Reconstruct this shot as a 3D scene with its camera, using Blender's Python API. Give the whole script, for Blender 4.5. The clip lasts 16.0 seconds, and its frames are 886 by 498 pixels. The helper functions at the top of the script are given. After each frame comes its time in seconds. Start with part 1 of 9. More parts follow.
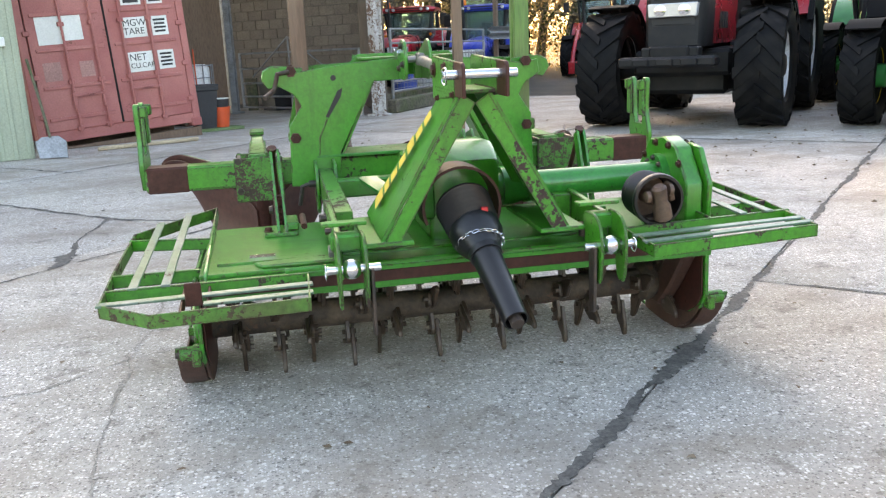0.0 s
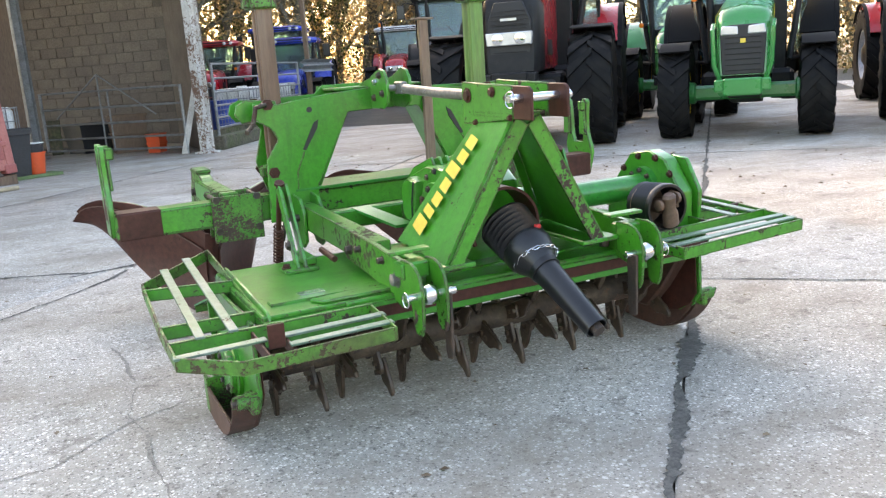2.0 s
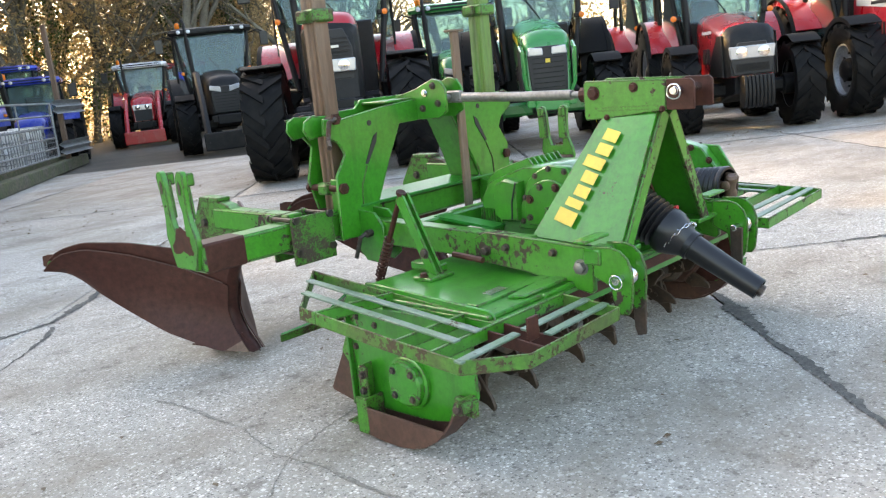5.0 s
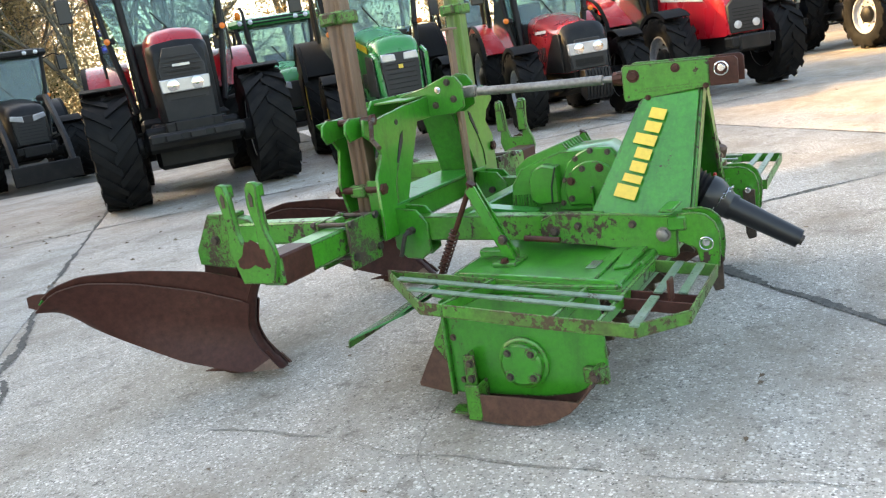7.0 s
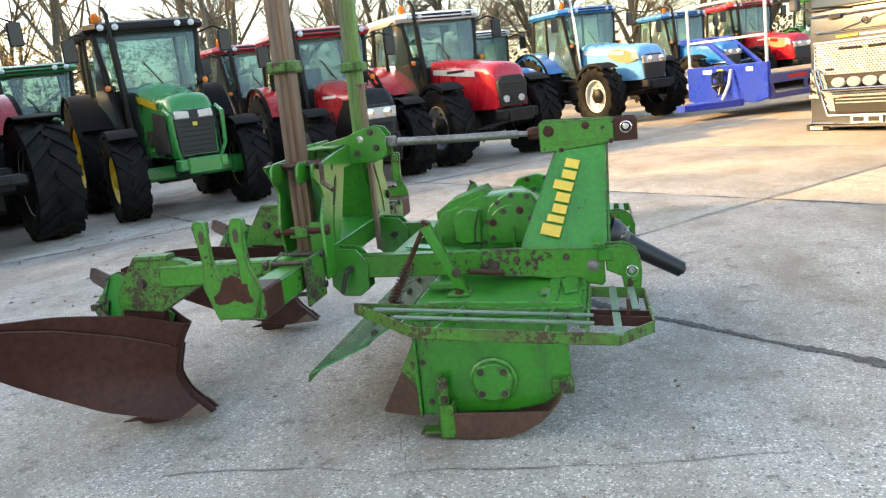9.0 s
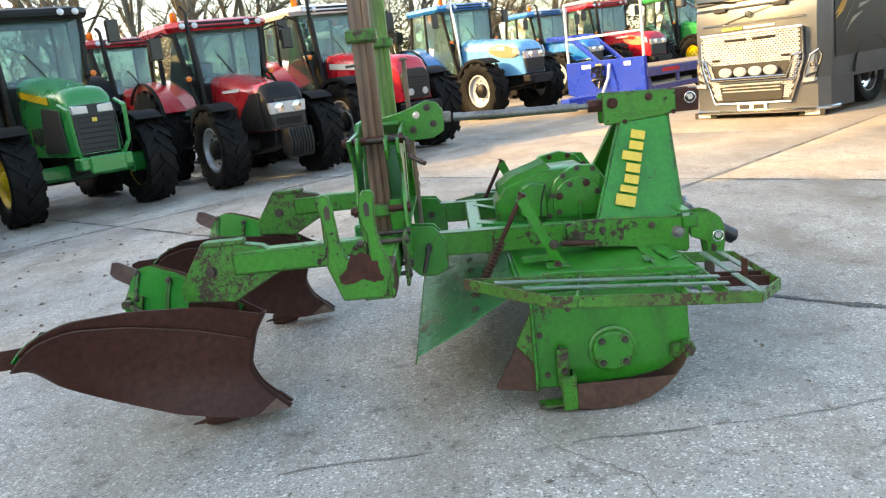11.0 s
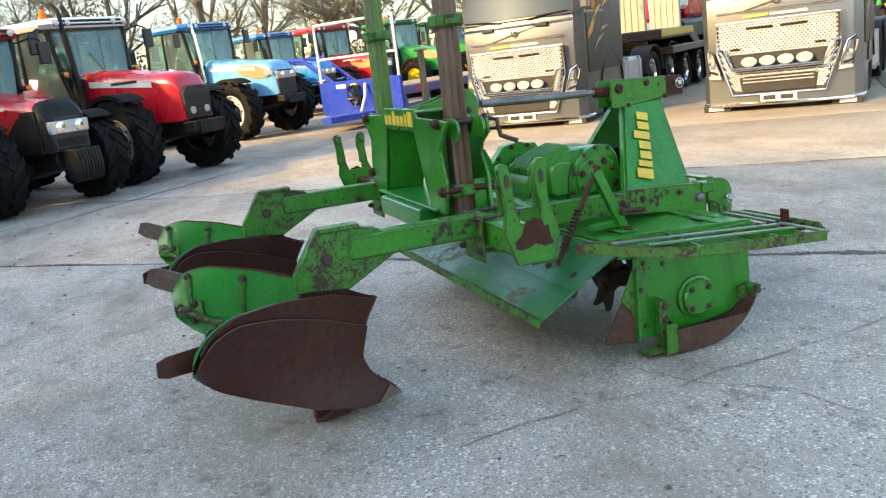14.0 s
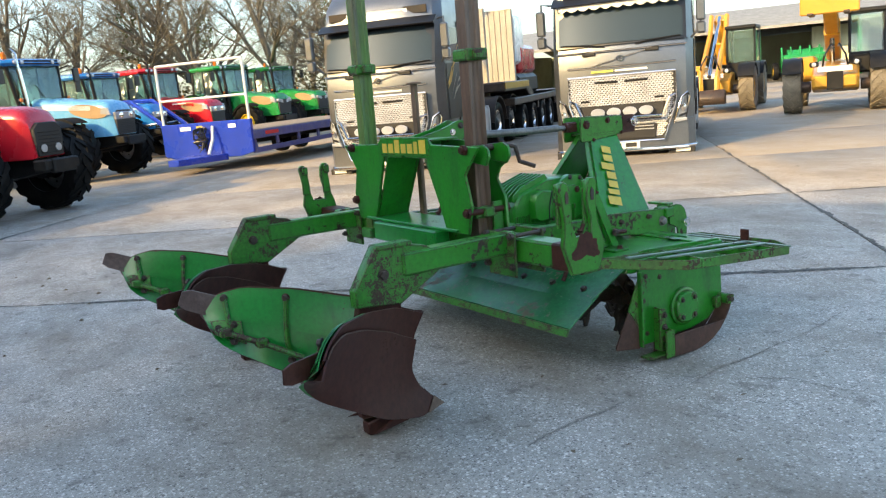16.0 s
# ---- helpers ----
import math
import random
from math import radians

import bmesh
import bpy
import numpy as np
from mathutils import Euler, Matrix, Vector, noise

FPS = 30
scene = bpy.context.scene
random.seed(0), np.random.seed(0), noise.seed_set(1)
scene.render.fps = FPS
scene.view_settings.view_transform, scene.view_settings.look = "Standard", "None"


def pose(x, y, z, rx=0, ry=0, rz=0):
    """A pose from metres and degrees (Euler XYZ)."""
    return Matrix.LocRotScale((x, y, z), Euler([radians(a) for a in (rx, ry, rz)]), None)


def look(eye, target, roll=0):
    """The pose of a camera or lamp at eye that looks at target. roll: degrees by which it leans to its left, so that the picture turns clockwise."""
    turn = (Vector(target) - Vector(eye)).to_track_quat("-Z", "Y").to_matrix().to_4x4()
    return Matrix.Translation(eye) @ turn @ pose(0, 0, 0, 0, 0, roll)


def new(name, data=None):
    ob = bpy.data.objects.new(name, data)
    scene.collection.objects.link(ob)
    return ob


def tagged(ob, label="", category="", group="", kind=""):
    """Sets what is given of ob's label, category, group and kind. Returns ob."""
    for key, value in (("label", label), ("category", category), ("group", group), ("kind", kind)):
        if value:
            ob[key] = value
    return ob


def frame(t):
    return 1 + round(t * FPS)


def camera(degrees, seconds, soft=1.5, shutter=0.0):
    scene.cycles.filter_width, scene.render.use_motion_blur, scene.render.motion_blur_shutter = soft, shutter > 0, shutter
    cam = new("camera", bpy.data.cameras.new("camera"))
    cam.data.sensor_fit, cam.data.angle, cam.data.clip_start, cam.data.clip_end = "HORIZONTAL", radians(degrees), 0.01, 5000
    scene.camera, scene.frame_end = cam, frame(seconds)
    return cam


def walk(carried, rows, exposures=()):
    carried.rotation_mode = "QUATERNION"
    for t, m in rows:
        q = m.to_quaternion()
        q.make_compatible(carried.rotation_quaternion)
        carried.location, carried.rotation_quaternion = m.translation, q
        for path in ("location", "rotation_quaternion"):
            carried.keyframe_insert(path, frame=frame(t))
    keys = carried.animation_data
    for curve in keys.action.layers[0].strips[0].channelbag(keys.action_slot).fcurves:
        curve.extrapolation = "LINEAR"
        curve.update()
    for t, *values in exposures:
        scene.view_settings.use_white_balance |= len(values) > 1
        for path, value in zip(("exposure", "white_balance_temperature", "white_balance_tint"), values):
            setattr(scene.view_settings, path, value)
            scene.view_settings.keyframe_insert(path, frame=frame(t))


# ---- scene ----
cam = camera(55.9, 16.0, soft=1.25)
PATH = [
    (0, (-0.658, -2.592, 1.202), (-0.276, -0.686, 0.732), -2.5),
    (0.5, (-0.837, -2.535, 1.226), (-0.354, -0.651, 0.762), -2.9),
    (1, (-1.097, -2.526, 1.231), (-0.489, -0.676, 0.777), -3.2),
    (1.5, (-1.311, -2.491, 1.214), (-0.579, -0.681, 0.778), -3.7),
    (2, (-1.51, -2.349, 1.233), (-0.66, -0.59, 0.807), -4.1),
    (2.5, (-1.699, -2.238, 1.232), (-0.743, -0.531, 0.82), -4.4),
    (3, (-1.97, -2.146, 1.246), (-0.926, -0.488, 0.842), -4.9),
    (3.5, (-2.152, -2.001, 1.226), (-1.026, -0.398, 0.82), -5.2),
    (4, (-2.288, -1.814, 1.248), (-1.08, -0.271, 0.846), -5.4),
    (4.5, (-2.491, -1.666, 1.243), (-1.194, -0.196, 0.844), -5.7),
    (4.7, (-2.621, -1.607, 1.249), (-1.291, -0.168, 0.848), -5.9),
    (6.8, (-3.477, -0.836, 1.322), (-1.836, 0.216, 0.873), -9.7),
    (7, (-3.521, -0.713, 1.338), (-1.852, 0.295, 0.892), -9.7),
    (7.5, (-3.64, -0.479, 1.362), (-1.882, 0.37, 0.927), -9.6),
    (8, (-3.817, -0.251, 1.382), (-1.98, 0.429, 0.981), -8.9),
    (8.5, (-4.0, -0.128, 1.379), (-2.111, 0.404, 0.996), -7.8),
    (9, (-4.117, 0.032, 1.4), (-2.198, 0.447, 1.018), -6.9),
    (11.5, (-4.146, 1.418, 1.394), (-2.194, 1.379, 0.963), -7.5),
    (12, (-4.108, 1.726, 1.405), (-2.161, 1.579, 0.971), -7.7),
    (12.5, (-4.109, 2.013, 1.407), (-2.175, 1.746, 0.97), -7.9),
    (13, (-4.144, 2.317, 1.418), (-2.237, 1.913, 0.973), -7.8),
    (13.5, (-4.057, 2.586, 1.396), (-2.186, 2.047, 0.942), -7.6),
    (14, (-3.997, 2.83, 1.419), (-2.161, 2.176, 0.969), -7.2),
    (14.5, (-3.999, 3.149, 1.419), (-2.196, 2.402, 0.98), -6.6),
    (15, (-3.94, 3.394, 1.397), (-2.184, 2.538, 0.972), -6.0),
    (15.5, (-3.788, 3.631, 1.402), (-2.092, 2.653, 0.997), -5.5),
    (16, (-3.752, 3.826, 1.433), (-2.11, 2.751, 1.05), -5.3),
]
walk(cam, [(t, look(eye, target, roll)) for t, eye, target, roll in PATH],
     exposures=[(0, 2.84, 8700, 14), (0.5, 2.78, 8650, 14), (1, 2.97, 8550, 14), (3, 2.86, 8600, 14), (4.5, 2.80, 8500, 12), (7, 2.66, 8600, 9), (9, 2.36, 8350, 8), (11.5, 2.34, 7900, 6), (12.5, 2.29, 7800, 6), (14.5, 2.05, 7300, 5), (16, 1.76, 6750, 4)])

# ---- world, sun, exposure ----
SUN_ELEV, SUN_AZ = 26.0, -7.0          # degrees; azimuth from +y towards +x
world = bpy.data.worlds.new("sky_world")
scene.world = world
world.use_nodes = True
_n = world.node_tree.nodes
_sky = _n.new("ShaderNodeTexSky")
_sky.sky_type = "NISHITA"
_sky.sun_disc = False
_sky.sun_elevation = radians(SUN_ELEV)
_sky.sun_rotation = radians(SUN_AZ)
_sky.air_density, _sky.dust_density, _sky.ozone_density = 1.0, 2.2, 1.8
_n["Background"].inputs["Strength"].default_value = 0.15
world.node_tree.links.new(_sky.outputs["Color"], _n["Background"].inputs["Color"])
sun = new("sun", bpy.data.lights.new("sun", "SUN"))
sun.data.energy, sun.data.angle, sun.data.color = 2.3, radians(0.6), (1.0, 0.66, 0.27)
_az, _el = radians(SUN_AZ), radians(SUN_ELEV)
_to_sun = Vector((math.sin(_az) * math.cos(_el), math.cos(_az) * math.cos(_el), math.sin(_el)))
sun.matrix_world = look(_to_sun * 60, (0, 0, 0))


# ---- materials ----
def surface(name, col, rough=0.5, metal=0.0, col2=None, scale=2.5, fine=45.0, grain=0.18, bump=0.15,
            rust=None, rust_amt=0.0, rust_scale=5.0, coat=0.0, spec=0.5, stretch=(1, 1, 1), dust=0.0, edge=0.0, grime=0.0):
    m = bpy.data.materials.new(name)
    m.use_nodes = True
    nt = m.node_tree
    N, L = nt.nodes, nt.links
    b = N["Principled BSDF"]
    tc = N.new("ShaderNodeTexCoord")
    info = N.new("ShaderNodeObjectInfo")
    mp = N.new("ShaderNodeMapping")
    mp.inputs["Scale"].default_value = stretch
    off = N.new("ShaderNodeVectorMath")
    off.operation = "SCALE"
    off.inputs[0].default_value = (13.0, 7.0, 5.0)
    L.new(info.outputs["Random"], off.inputs["Scale"])
    L.new(off.outputs[0], mp.inputs["Location"])
    L.new(tc.outputs["Object"], mp.inputs["Vector"])

    def nz(s, detail, rgh=0.55):
        q = N.new("ShaderNodeTexNoise")
        q.inputs["Scale"].default_value, q.inputs["Detail"].default_value, q.inputs["Roughness"].default_value = s, detail, rgh
        L.new(mp.outputs[0], q.inputs["Vector"])
        return q.outputs["Fac"]

    def ramp(src, a, c):
        q = N.new("ShaderNodeMapRange")
        q.inputs["From Min"].default_value, q.inputs["From Max"].default_value = a, c
        L.new(src, q.inputs["Value"])
        return q.outputs["Result"]

    def mix(fac, a, c, blend="MIX"):
        q = N.new("ShaderNodeMix")
        q.data_type, q.blend_type = "RGBA", blend
        for s, v in ((q.inputs["Factor"], fac), (q.inputs["A"], a), (q.inputs["B"], c)):
            if hasattr(v, "is_output"):
                L.new(v, s)
            else:
                s.default_value = v if isinstance(v, float) else (*v, 1.0)
        return q.outputs["Result"]

    big, small = nz(scale, 4.0), nz(fine, 5.0, 0.7)
    c2 = col2 or tuple(x * 0.72 for x in col)
    out = mix(ramp(big, 0.35, 0.68), col, c2)
    lo = tuple([1.0 - 2.0 * grain] * 3)
    hi = tuple([1.0 + 1.2 * grain] * 3)
    out = mix(1.0, out, mix(ramp(small, 0.3, 0.7), lo, hi), "MULTIPLY")
    rg = rough
    height = small
    if grime > 0:
        # oily runs and smears, and faded patches
        mg = N.new("ShaderNodeMapping")
        mg.inputs["Scale"].default_value = (7.0, 7.0, 1.6)
        L.new(mp.outputs[0], mg.inputs["Vector"])
        st = N.new("ShaderNodeTexNoise")
        st.inputs["Scale"].default_value, st.inputs["Detail"].default_value, st.inputs["Roughness"].default_value = 1.6, 7.0, 0.65
        L.new(mg.outputs[0], st.inputs["Vector"])
        gq = N.new("ShaderNodeMapRange")
        gq.inputs["From Min"].default_value, gq.inputs["From Max"].default_value = 0.50, 0.74
        gq.inputs["To Max"].default_value = grime
        L.new(st.outputs["Fac"], gq.inputs["Value"])
        out = mix(gq.outputs["Result"], out, (0.012, 0.030, 0.010))
        fq = N.new("ShaderNodeMapRange")
        fq.inputs["From Min"].default_value, fq.inputs["From Max"].default_value = 0.56, 0.80
        fq.inputs["To Max"].default_value = grime * 0.6
        L.new(nz(4.5, 8.0, 0.7), fq.inputs["Value"])
        out = mix(fq.outputs["Result"], out, tuple(min(1.0, x * 1.5 + 0.03) for x in col))
    if dust > 0:
        out = mix(ramp(nz(scale * 2.3, 6.0), 0.42, 0.42 + 0.5 / max(dust, 0.05)), out, (0.30, 0.26, 0.21))
    if rust is not None:
        # bare patches gather in places and break up into fine chips
        acc = None
        for s_, d_, w_ in ((rust_scale * 0.5, 3.0, 0.34), (rust_scale * 2.4, 9.0, 0.28), (rust_scale * 11.0, 6.0, 0.38)):
            q = N.new("ShaderNodeMath")
            q.operation = "MULTIPLY_ADD"
            q.inputs[1].default_value = w_
            L.new(nz(s_, d_, 0.68), q.inputs[0])
            if acc is None:
                q.inputs[2].default_value = 0.0
            else:
                L.new(acc, q.inputs[2])
            acc = q.outputs[0]
        mask = ramp(acc, 0.605 - rust_amt * 0.22, 0.620 - rust_amt * 0.22)
        if edge > 0:
            # paint worn off along the edges, broken up by the grain
            bev = N.new("ShaderNodeBevel")
            bev.samples = 4
            bev.inputs["Radius"].default_value = 0.010
            geo = N.new("ShaderNodeNewGeometry")
            dot = N.new("ShaderNodeVectorMath")
            dot.operation = "DOT_PRODUCT"
            L.new(bev.outputs[0], dot.inputs[0])
            L.new(geo.outputs["Normal"], dot.inputs[1])
            worn = N.new("ShaderNodeMath")
            worn.operation = "MULTIPLY"
            L.new(ramp(dot.outputs["Value"], 0.985, 0.93), worn.inputs[0])
            L.new(ramp(nz(22.0, 7.0, 0.7), 0.62 - edge * 0.3, 0.66 - edge * 0.3), worn.inputs[1])
            top = N.new("ShaderNodeMath")
            top.operation = "MAXIMUM"
            L.new(mask, top.inputs[0])
            L.new(worn.outputs[0], top.inputs[1])
            mask = top.outputs[0]
        rustc = mix(ramp(small, 0.35, 0.65), rust, tuple(x * 0.55 for x in rust))
        out = mix(mask, out, rustc)
        q = N.new("ShaderNodeMapRange")
        q.inputs["To Min"].default_value, q.inputs["To Max"].default_value = rough, 0.82
        L.new(mask, q.inputs["Value"])
        L.new(q.outputs[0], b.inputs["Roughness"])
        add = N.new("ShaderNodeMath")
        add.operation = "MULTIPLY_ADD"
        add.inputs[1].default_value = -0.6
        L.new(mask, add.inputs[0])
        L.new(small, add.inputs[2])
        height = add.outputs[0]
    else:
        q = N.new("ShaderNodeMapRange")
        q.inputs["To Min"].default_value, q.inputs["To Max"].default_value = max(0.03, rg - 0.12), min(1.0, rg + 0.12)
        L.new(big, q.inputs["Value"])
        L.new(q.outputs[0], b.inputs["Roughness"])
    L.new(out, b.inputs["Base Color"])
    b.inputs["Metallic"].default_value = metal
    b.inputs["Specular IOR Level"].default_value = spec
    b.inputs["Coat Weight"].default_value = coat
    b.inputs["Coat Roughness"].default_value = 0.12
    if bump > 0:
        bp = N.new("ShaderNodeBump")
        bp.inputs["Strength"].default_value, bp.inputs["Distance"].default_value = bump, 0.004
        L.new(height, bp.inputs["Height"])
        L.new(bp.outputs[0], b.inputs["Normal"])
    return m


def pane(name, tint, rough=0.02, clear=0.9):
    m = bpy.data.materials.new(name)
    m.use_nodes = True
    b = m.node_tree.nodes["Principled BSDF"]
    b.inputs["Base Color"].default_value = (*tint, 1)
    b.inputs["Roughness"].default_value = rough
    b.inputs["Transmission Weight"].default_value = clear
    b.inputs["IOR"].default_value = 1.45 if clear else 1.33
    return m


RUST = (0.075, 0.040, 0.028)
GREEN = surface("green_paint", (0.020, 0.226, 0.016), 0.30, col2=(0.014, 0.176, 0.013), rust=RUST, rust_amt=0.03, rust_scale=5.0, coat=0.32, grain=0.12, edge=0.40, grime=0.45)
GREEN_WORN = surface("worn_green_paint", (0.020, 0.19, 0.014), 0.38, col2=(0.050, 0.19, 0.018), rust=(0.070, 0.040, 0.028), rust_amt=0.42, rust_scale=13.0, grain=0.2, dust=0.06, edge=0.6)
GREEN_CHIP = surface("chipped_green_paint", (0.026, 0.230, 0.016), 0.32, col2=(0.032, 0.190, 0.016), rust=(0.050, 0.025, 0.020), rust_amt=0.25, rust_scale=3.6, grain=0.14, edge=0.75, coat=0.1, grime=0.4)
GREEN_PALE = surface("pale_green_paint", (0.010, 0.215, 0.030), 0.28, col2=(0.008, 0.160, 0.020), rust=RUST, rust_amt=0.06, rust_scale=7.0, coat=0.2, grain=0.10, grime=0.5)
GREEN_DULL = surface("dull_green_paint", (0.022, 0.165, 0.050), 0.26, col2=(0.032, 0.18, 0.065), rust=(0.13, 0.10, 0.06), rust_amt=0.26, rust_scale=3.0, grain=0.14, dust=0.14, grime=0.5)
GREEN_RIM = surface("yellowed_green_rim", (0.038, 0.205, 0.018), 0.42, col2=(0.064, 0.105, 0.024), scale=4, rust=(0.075, 0.048, 0.026), rust_amt=0.38, rust_scale=4.5, grain=0.2, edge=0.5)
# worn green tread paint, paled to carry the sky's sheen in its colour
GRATE_TOP = surface("sky_sheen_step_paint", (0.145, 0.200, 0.170), 0.38, metal=0.1, col2=(0.085, 0.17, 0.09), rust=RUST, rust_amt=0.14, rust_scale=9.0, scale=5)
BROWN = surface("brown_earth_polished_steel", (0.050, 0.0155, 0.0115), 0.48, metal=0.0, spec=0.22, col2=(0.066, 0.024, 0.017), scale=2.4, fine=30, grain=0.2, bump=0.10, rust=(0.075, 0.040, 0.028), rust_amt=0.05)
WEAR = surface("rusty_wear_steel", (0.095, 0.046, 0.032), 0.55, col2=(0.060, 0.028, 0.021), scale=5, fine=40, grain=0.22, bump=0.12, spec=0.35)
TAIL = surface("worn_tail_steel", (0.105, 0.064, 0.058), 0.42, metal=0.1, col2=(0.15, 0.105, 0.095), scale=7, grain=0.2)
TINE = surface("dark_polished_tine", (0.040, 0.026, 0.018), 0.42, metal=0.2, col2=(0.075, 0.047, 0.031), scale=12)
BROWN_LIGHT = surface("worn_share_steel", (0.17, 0.105, 0.070), 0.5, metal=0.2, col2=(0.10, 0.055, 0.038), scale=6)
POST_RUST = surface("rusty_post_steel", (0.13, 0.075, 0.05), 0.5, metal=0.3, col2=(0.20, 0.14, 0.10), scale=6, stretch=(1, 1, 0.12), rust=(0.05, 0.20, 0.03), rust_amt=0.12, rust_scale=5)
POST_GREEN = surface("green_streaked_post", (0.09, 0.24, 0.04), 0.45, col2=(0.12, 0.09, 0.05), scale=7, stretch=(1, 1, 0.12), rust=RUST, rust_amt=0.28, rust_scale=6)
MUDDY = surface("muddy_rotor_steel", (0.030, 0.019, 0.014), 0.75, col2=(0.085, 0.058, 0.038), scale=9, grain=0.25, bump=0.5, rust=(0.10, 0.05, 0.03), rust_amt=0.25)
DARK_STEEL = surface("dark_bare_steel", (0.05, 0.042, 0.038), 0.5, metal=0.4, col2=(0.09, 0.06, 0.045), scale=8, rust=RUST, rust_amt=0.2)
ZINC = surface("bright_zinc", (0.75, 0.76, 0.78), 0.22, metal=1.0, grain=0.05, bump=0.03)
LINK_STEEL = surface("dull_link_steel", (0.23, 0.225, 0.22), 0.42, metal=0.5, col2=(0.16, 0.15, 0.14), scale=6, rust=RUST, rust_amt=0.08)
BLACK = surface("black_plastic", (0.006, 0.006, 0.007), 0.34, col2=(0.010, 0.010, 0.011), grain=0.08, bump=0.05)
BLACK_DULL = surface("dull_black_plastic", (0.010, 0.010, 0.011), 0.6, col2=(0.018, 0.017, 0.016), grain=0.12)
RED_TAG = surface("red_tag", (0.55, 0.02, 0.02), 0.5)
YELLOW = surface("yellow_vinyl", (0.66, 0.48, 0.06), 0.42, col2=(0.56, 0.40, 0.06), grain=0.06, bump=0.02)
WHITE = surface("white_label", (0.72, 0.72, 0.68), 0.6, col2=(0.6, 0.6, 0.55), grain=0.06, bump=0.02)


# ---- mesh helpers ----
def box(bm, c, s, bevel=0.004, m=None):
    """A chamfered box with centre c and size s."""
    h = [x / 2 for x in s]
    e = min(bevel, min(h) * 0.45)
    T = Matrix.Translation(c) if m is None else m @ Matrix.Translation(c)
    if e <= 0:
        return bmesh.ops.create_cube(bm, size=1.0, matrix=T @ Matrix.Diagonal((*s, 1)))["verts"]
    v = {}
    for sx in (-1, 1):
        for sy in (-1, 1):
            for sz in (-1, 1):
                p = (sx * h[0], sy * h[1], sz * h[2])
                for a in range(3):
                    q = list(p)
                    for k in range(3):
                        if k != a:
                            q[k] -= math.copysign(e, p[k])
                    v[sx, sy, sz, a] = bm.verts.new(T @ Vector(q))
    S = (-1, 1)
    for a in range(3):
        o = [k for k in range(3) if k != a]
        for s_ in S:
            ring = []
            for i, j in ((-1, -1), (1, -1), (1, 1), (-1, 1)):
                k = [0, 0, 0]
                k[a], k[o[0]], k[o[1]] = s_, i, j
                ring.append(v[(*k, a)])
            bm.faces.new(ring)
    for a in range(3):
        o = [k for k in range(3) if k != a]
        for i in S:
            for j in S:
                k0, k1 = [0, 0, 0], [0, 0, 0]
                k0[a], k1[a] = -1, 1
                k0[o[0]] = k1[o[0]] = i
                k0[o[1]] = k1[o[1]] = j
                bm.faces.new((v[(*k0, o[0])], v[(*k1, o[0])], v[(*k1, o[1])], v[(*k0, o[1])]))
    for i in S:
        for j in S:
            for k in S:
                bm.faces.new([v[i, j, k, a] for a in range(3)])
    return []


def prism(bm, pts, axis, a, b, bevel=0.003, m=None):
    """A polygon (2D points) drawn along one axis from a to b."""
    t = bmesh.new()
    put = {"x": lambda p, q: (q, p[0], p[1]), "y": lambda p, q: (p[0], q, p[1]), "z": lambda p, q: (p[0], p[1], q)}[axis]
    lo = [t.verts.new(put(p, a)) for p in pts]
    hi = [t.verts.new(put(p, b)) for p in pts]
    n = len(pts)
    t.faces.new(lo)
    t.faces.new(hi)
    for i in range(n):
        t.faces.new((lo[i], lo[(i + 1) % n], hi[(i + 1) % n], hi[i]))
    bmesh.ops.recalc_face_normals(t, faces=t.faces)
    if bevel > 0:
        es = [e for e in t.edges if e.calc_face_angle(0) > 0.5]
        bmesh.ops.bevel(t, geom=es, offset=min(bevel, abs(b - a) * 0.4), segments=1, affect="EDGES", clamp_overlap=True)
    if m is not None:
        bmesh.ops.transform(t, matrix=m, verts=t.verts)
    me = bpy.data.meshes.new("tmp")
    t.to_mesh(me)
    t.free()
    bm.from_mesh(me)
    bpy.data.meshes.remove(me)


def slab(bm, pts, thick):
    """A flat plate through 3D corner points, thickened along its normal."""
    P = [Vector(p) for p in pts]
    n = (P[1] - P[0]).cross(P[2] - P[0]).normalized() * thick
    lo = [bm.verts.new(p) for p in P]
    hi = [bm.verts.new(p + n) for p in P]
    bm.faces.new(list(reversed(lo)))
    bm.faces.new(hi)
    k = len(P)
    for i in range(k):
        bm.faces.new((lo[i], lo[(i + 1) % k], hi[(i + 1) % k], hi[i]))


def frame_of(d):
    return Vector(d).to_track_quat("Z", "Y").to_matrix().to_4x4()


def cyl(bm, p0, p1, r, r1=None, seg=16, bevel=0.0):
    p0, p1 = Vector(p0), Vector(p1)
    d = p1 - p0
    L = d.length
    e = min(bevel, r * 0.4, L * 0.4)
    r1 = r if r1 is None else r1
    prof = [(r - e, 0), (r, e), (r1, L - e), (r1 - e, L)] if e > 0 else [(r, 0), (r1, L)]
    lathe(bm, prof, p0, d, seg)


def lathe(bm, prof, p0, d, seg=20, caps=True):
    """Turn a profile of (radius, height) about the line from p0 along d."""
    T = Matrix.Translation(p0) @ frame_of(d)
    rings = []
    for r, h in prof:
        rings.append([bm.verts.new(T @ Vector((r * math.cos(2 * math.pi * i / seg), r * math.sin(2 * math.pi * i / seg), h))) for i in range(seg)])
    for A, B in zip(rings, rings[1:]):
        for i in range(seg):
            bm.faces.new((A[i], A[(i + 1) % seg], B[(i + 1) % seg], B[i]))
    if caps:
        bm.faces.new(list(reversed(rings[0])))
        bm.faces.new(rings[-1])


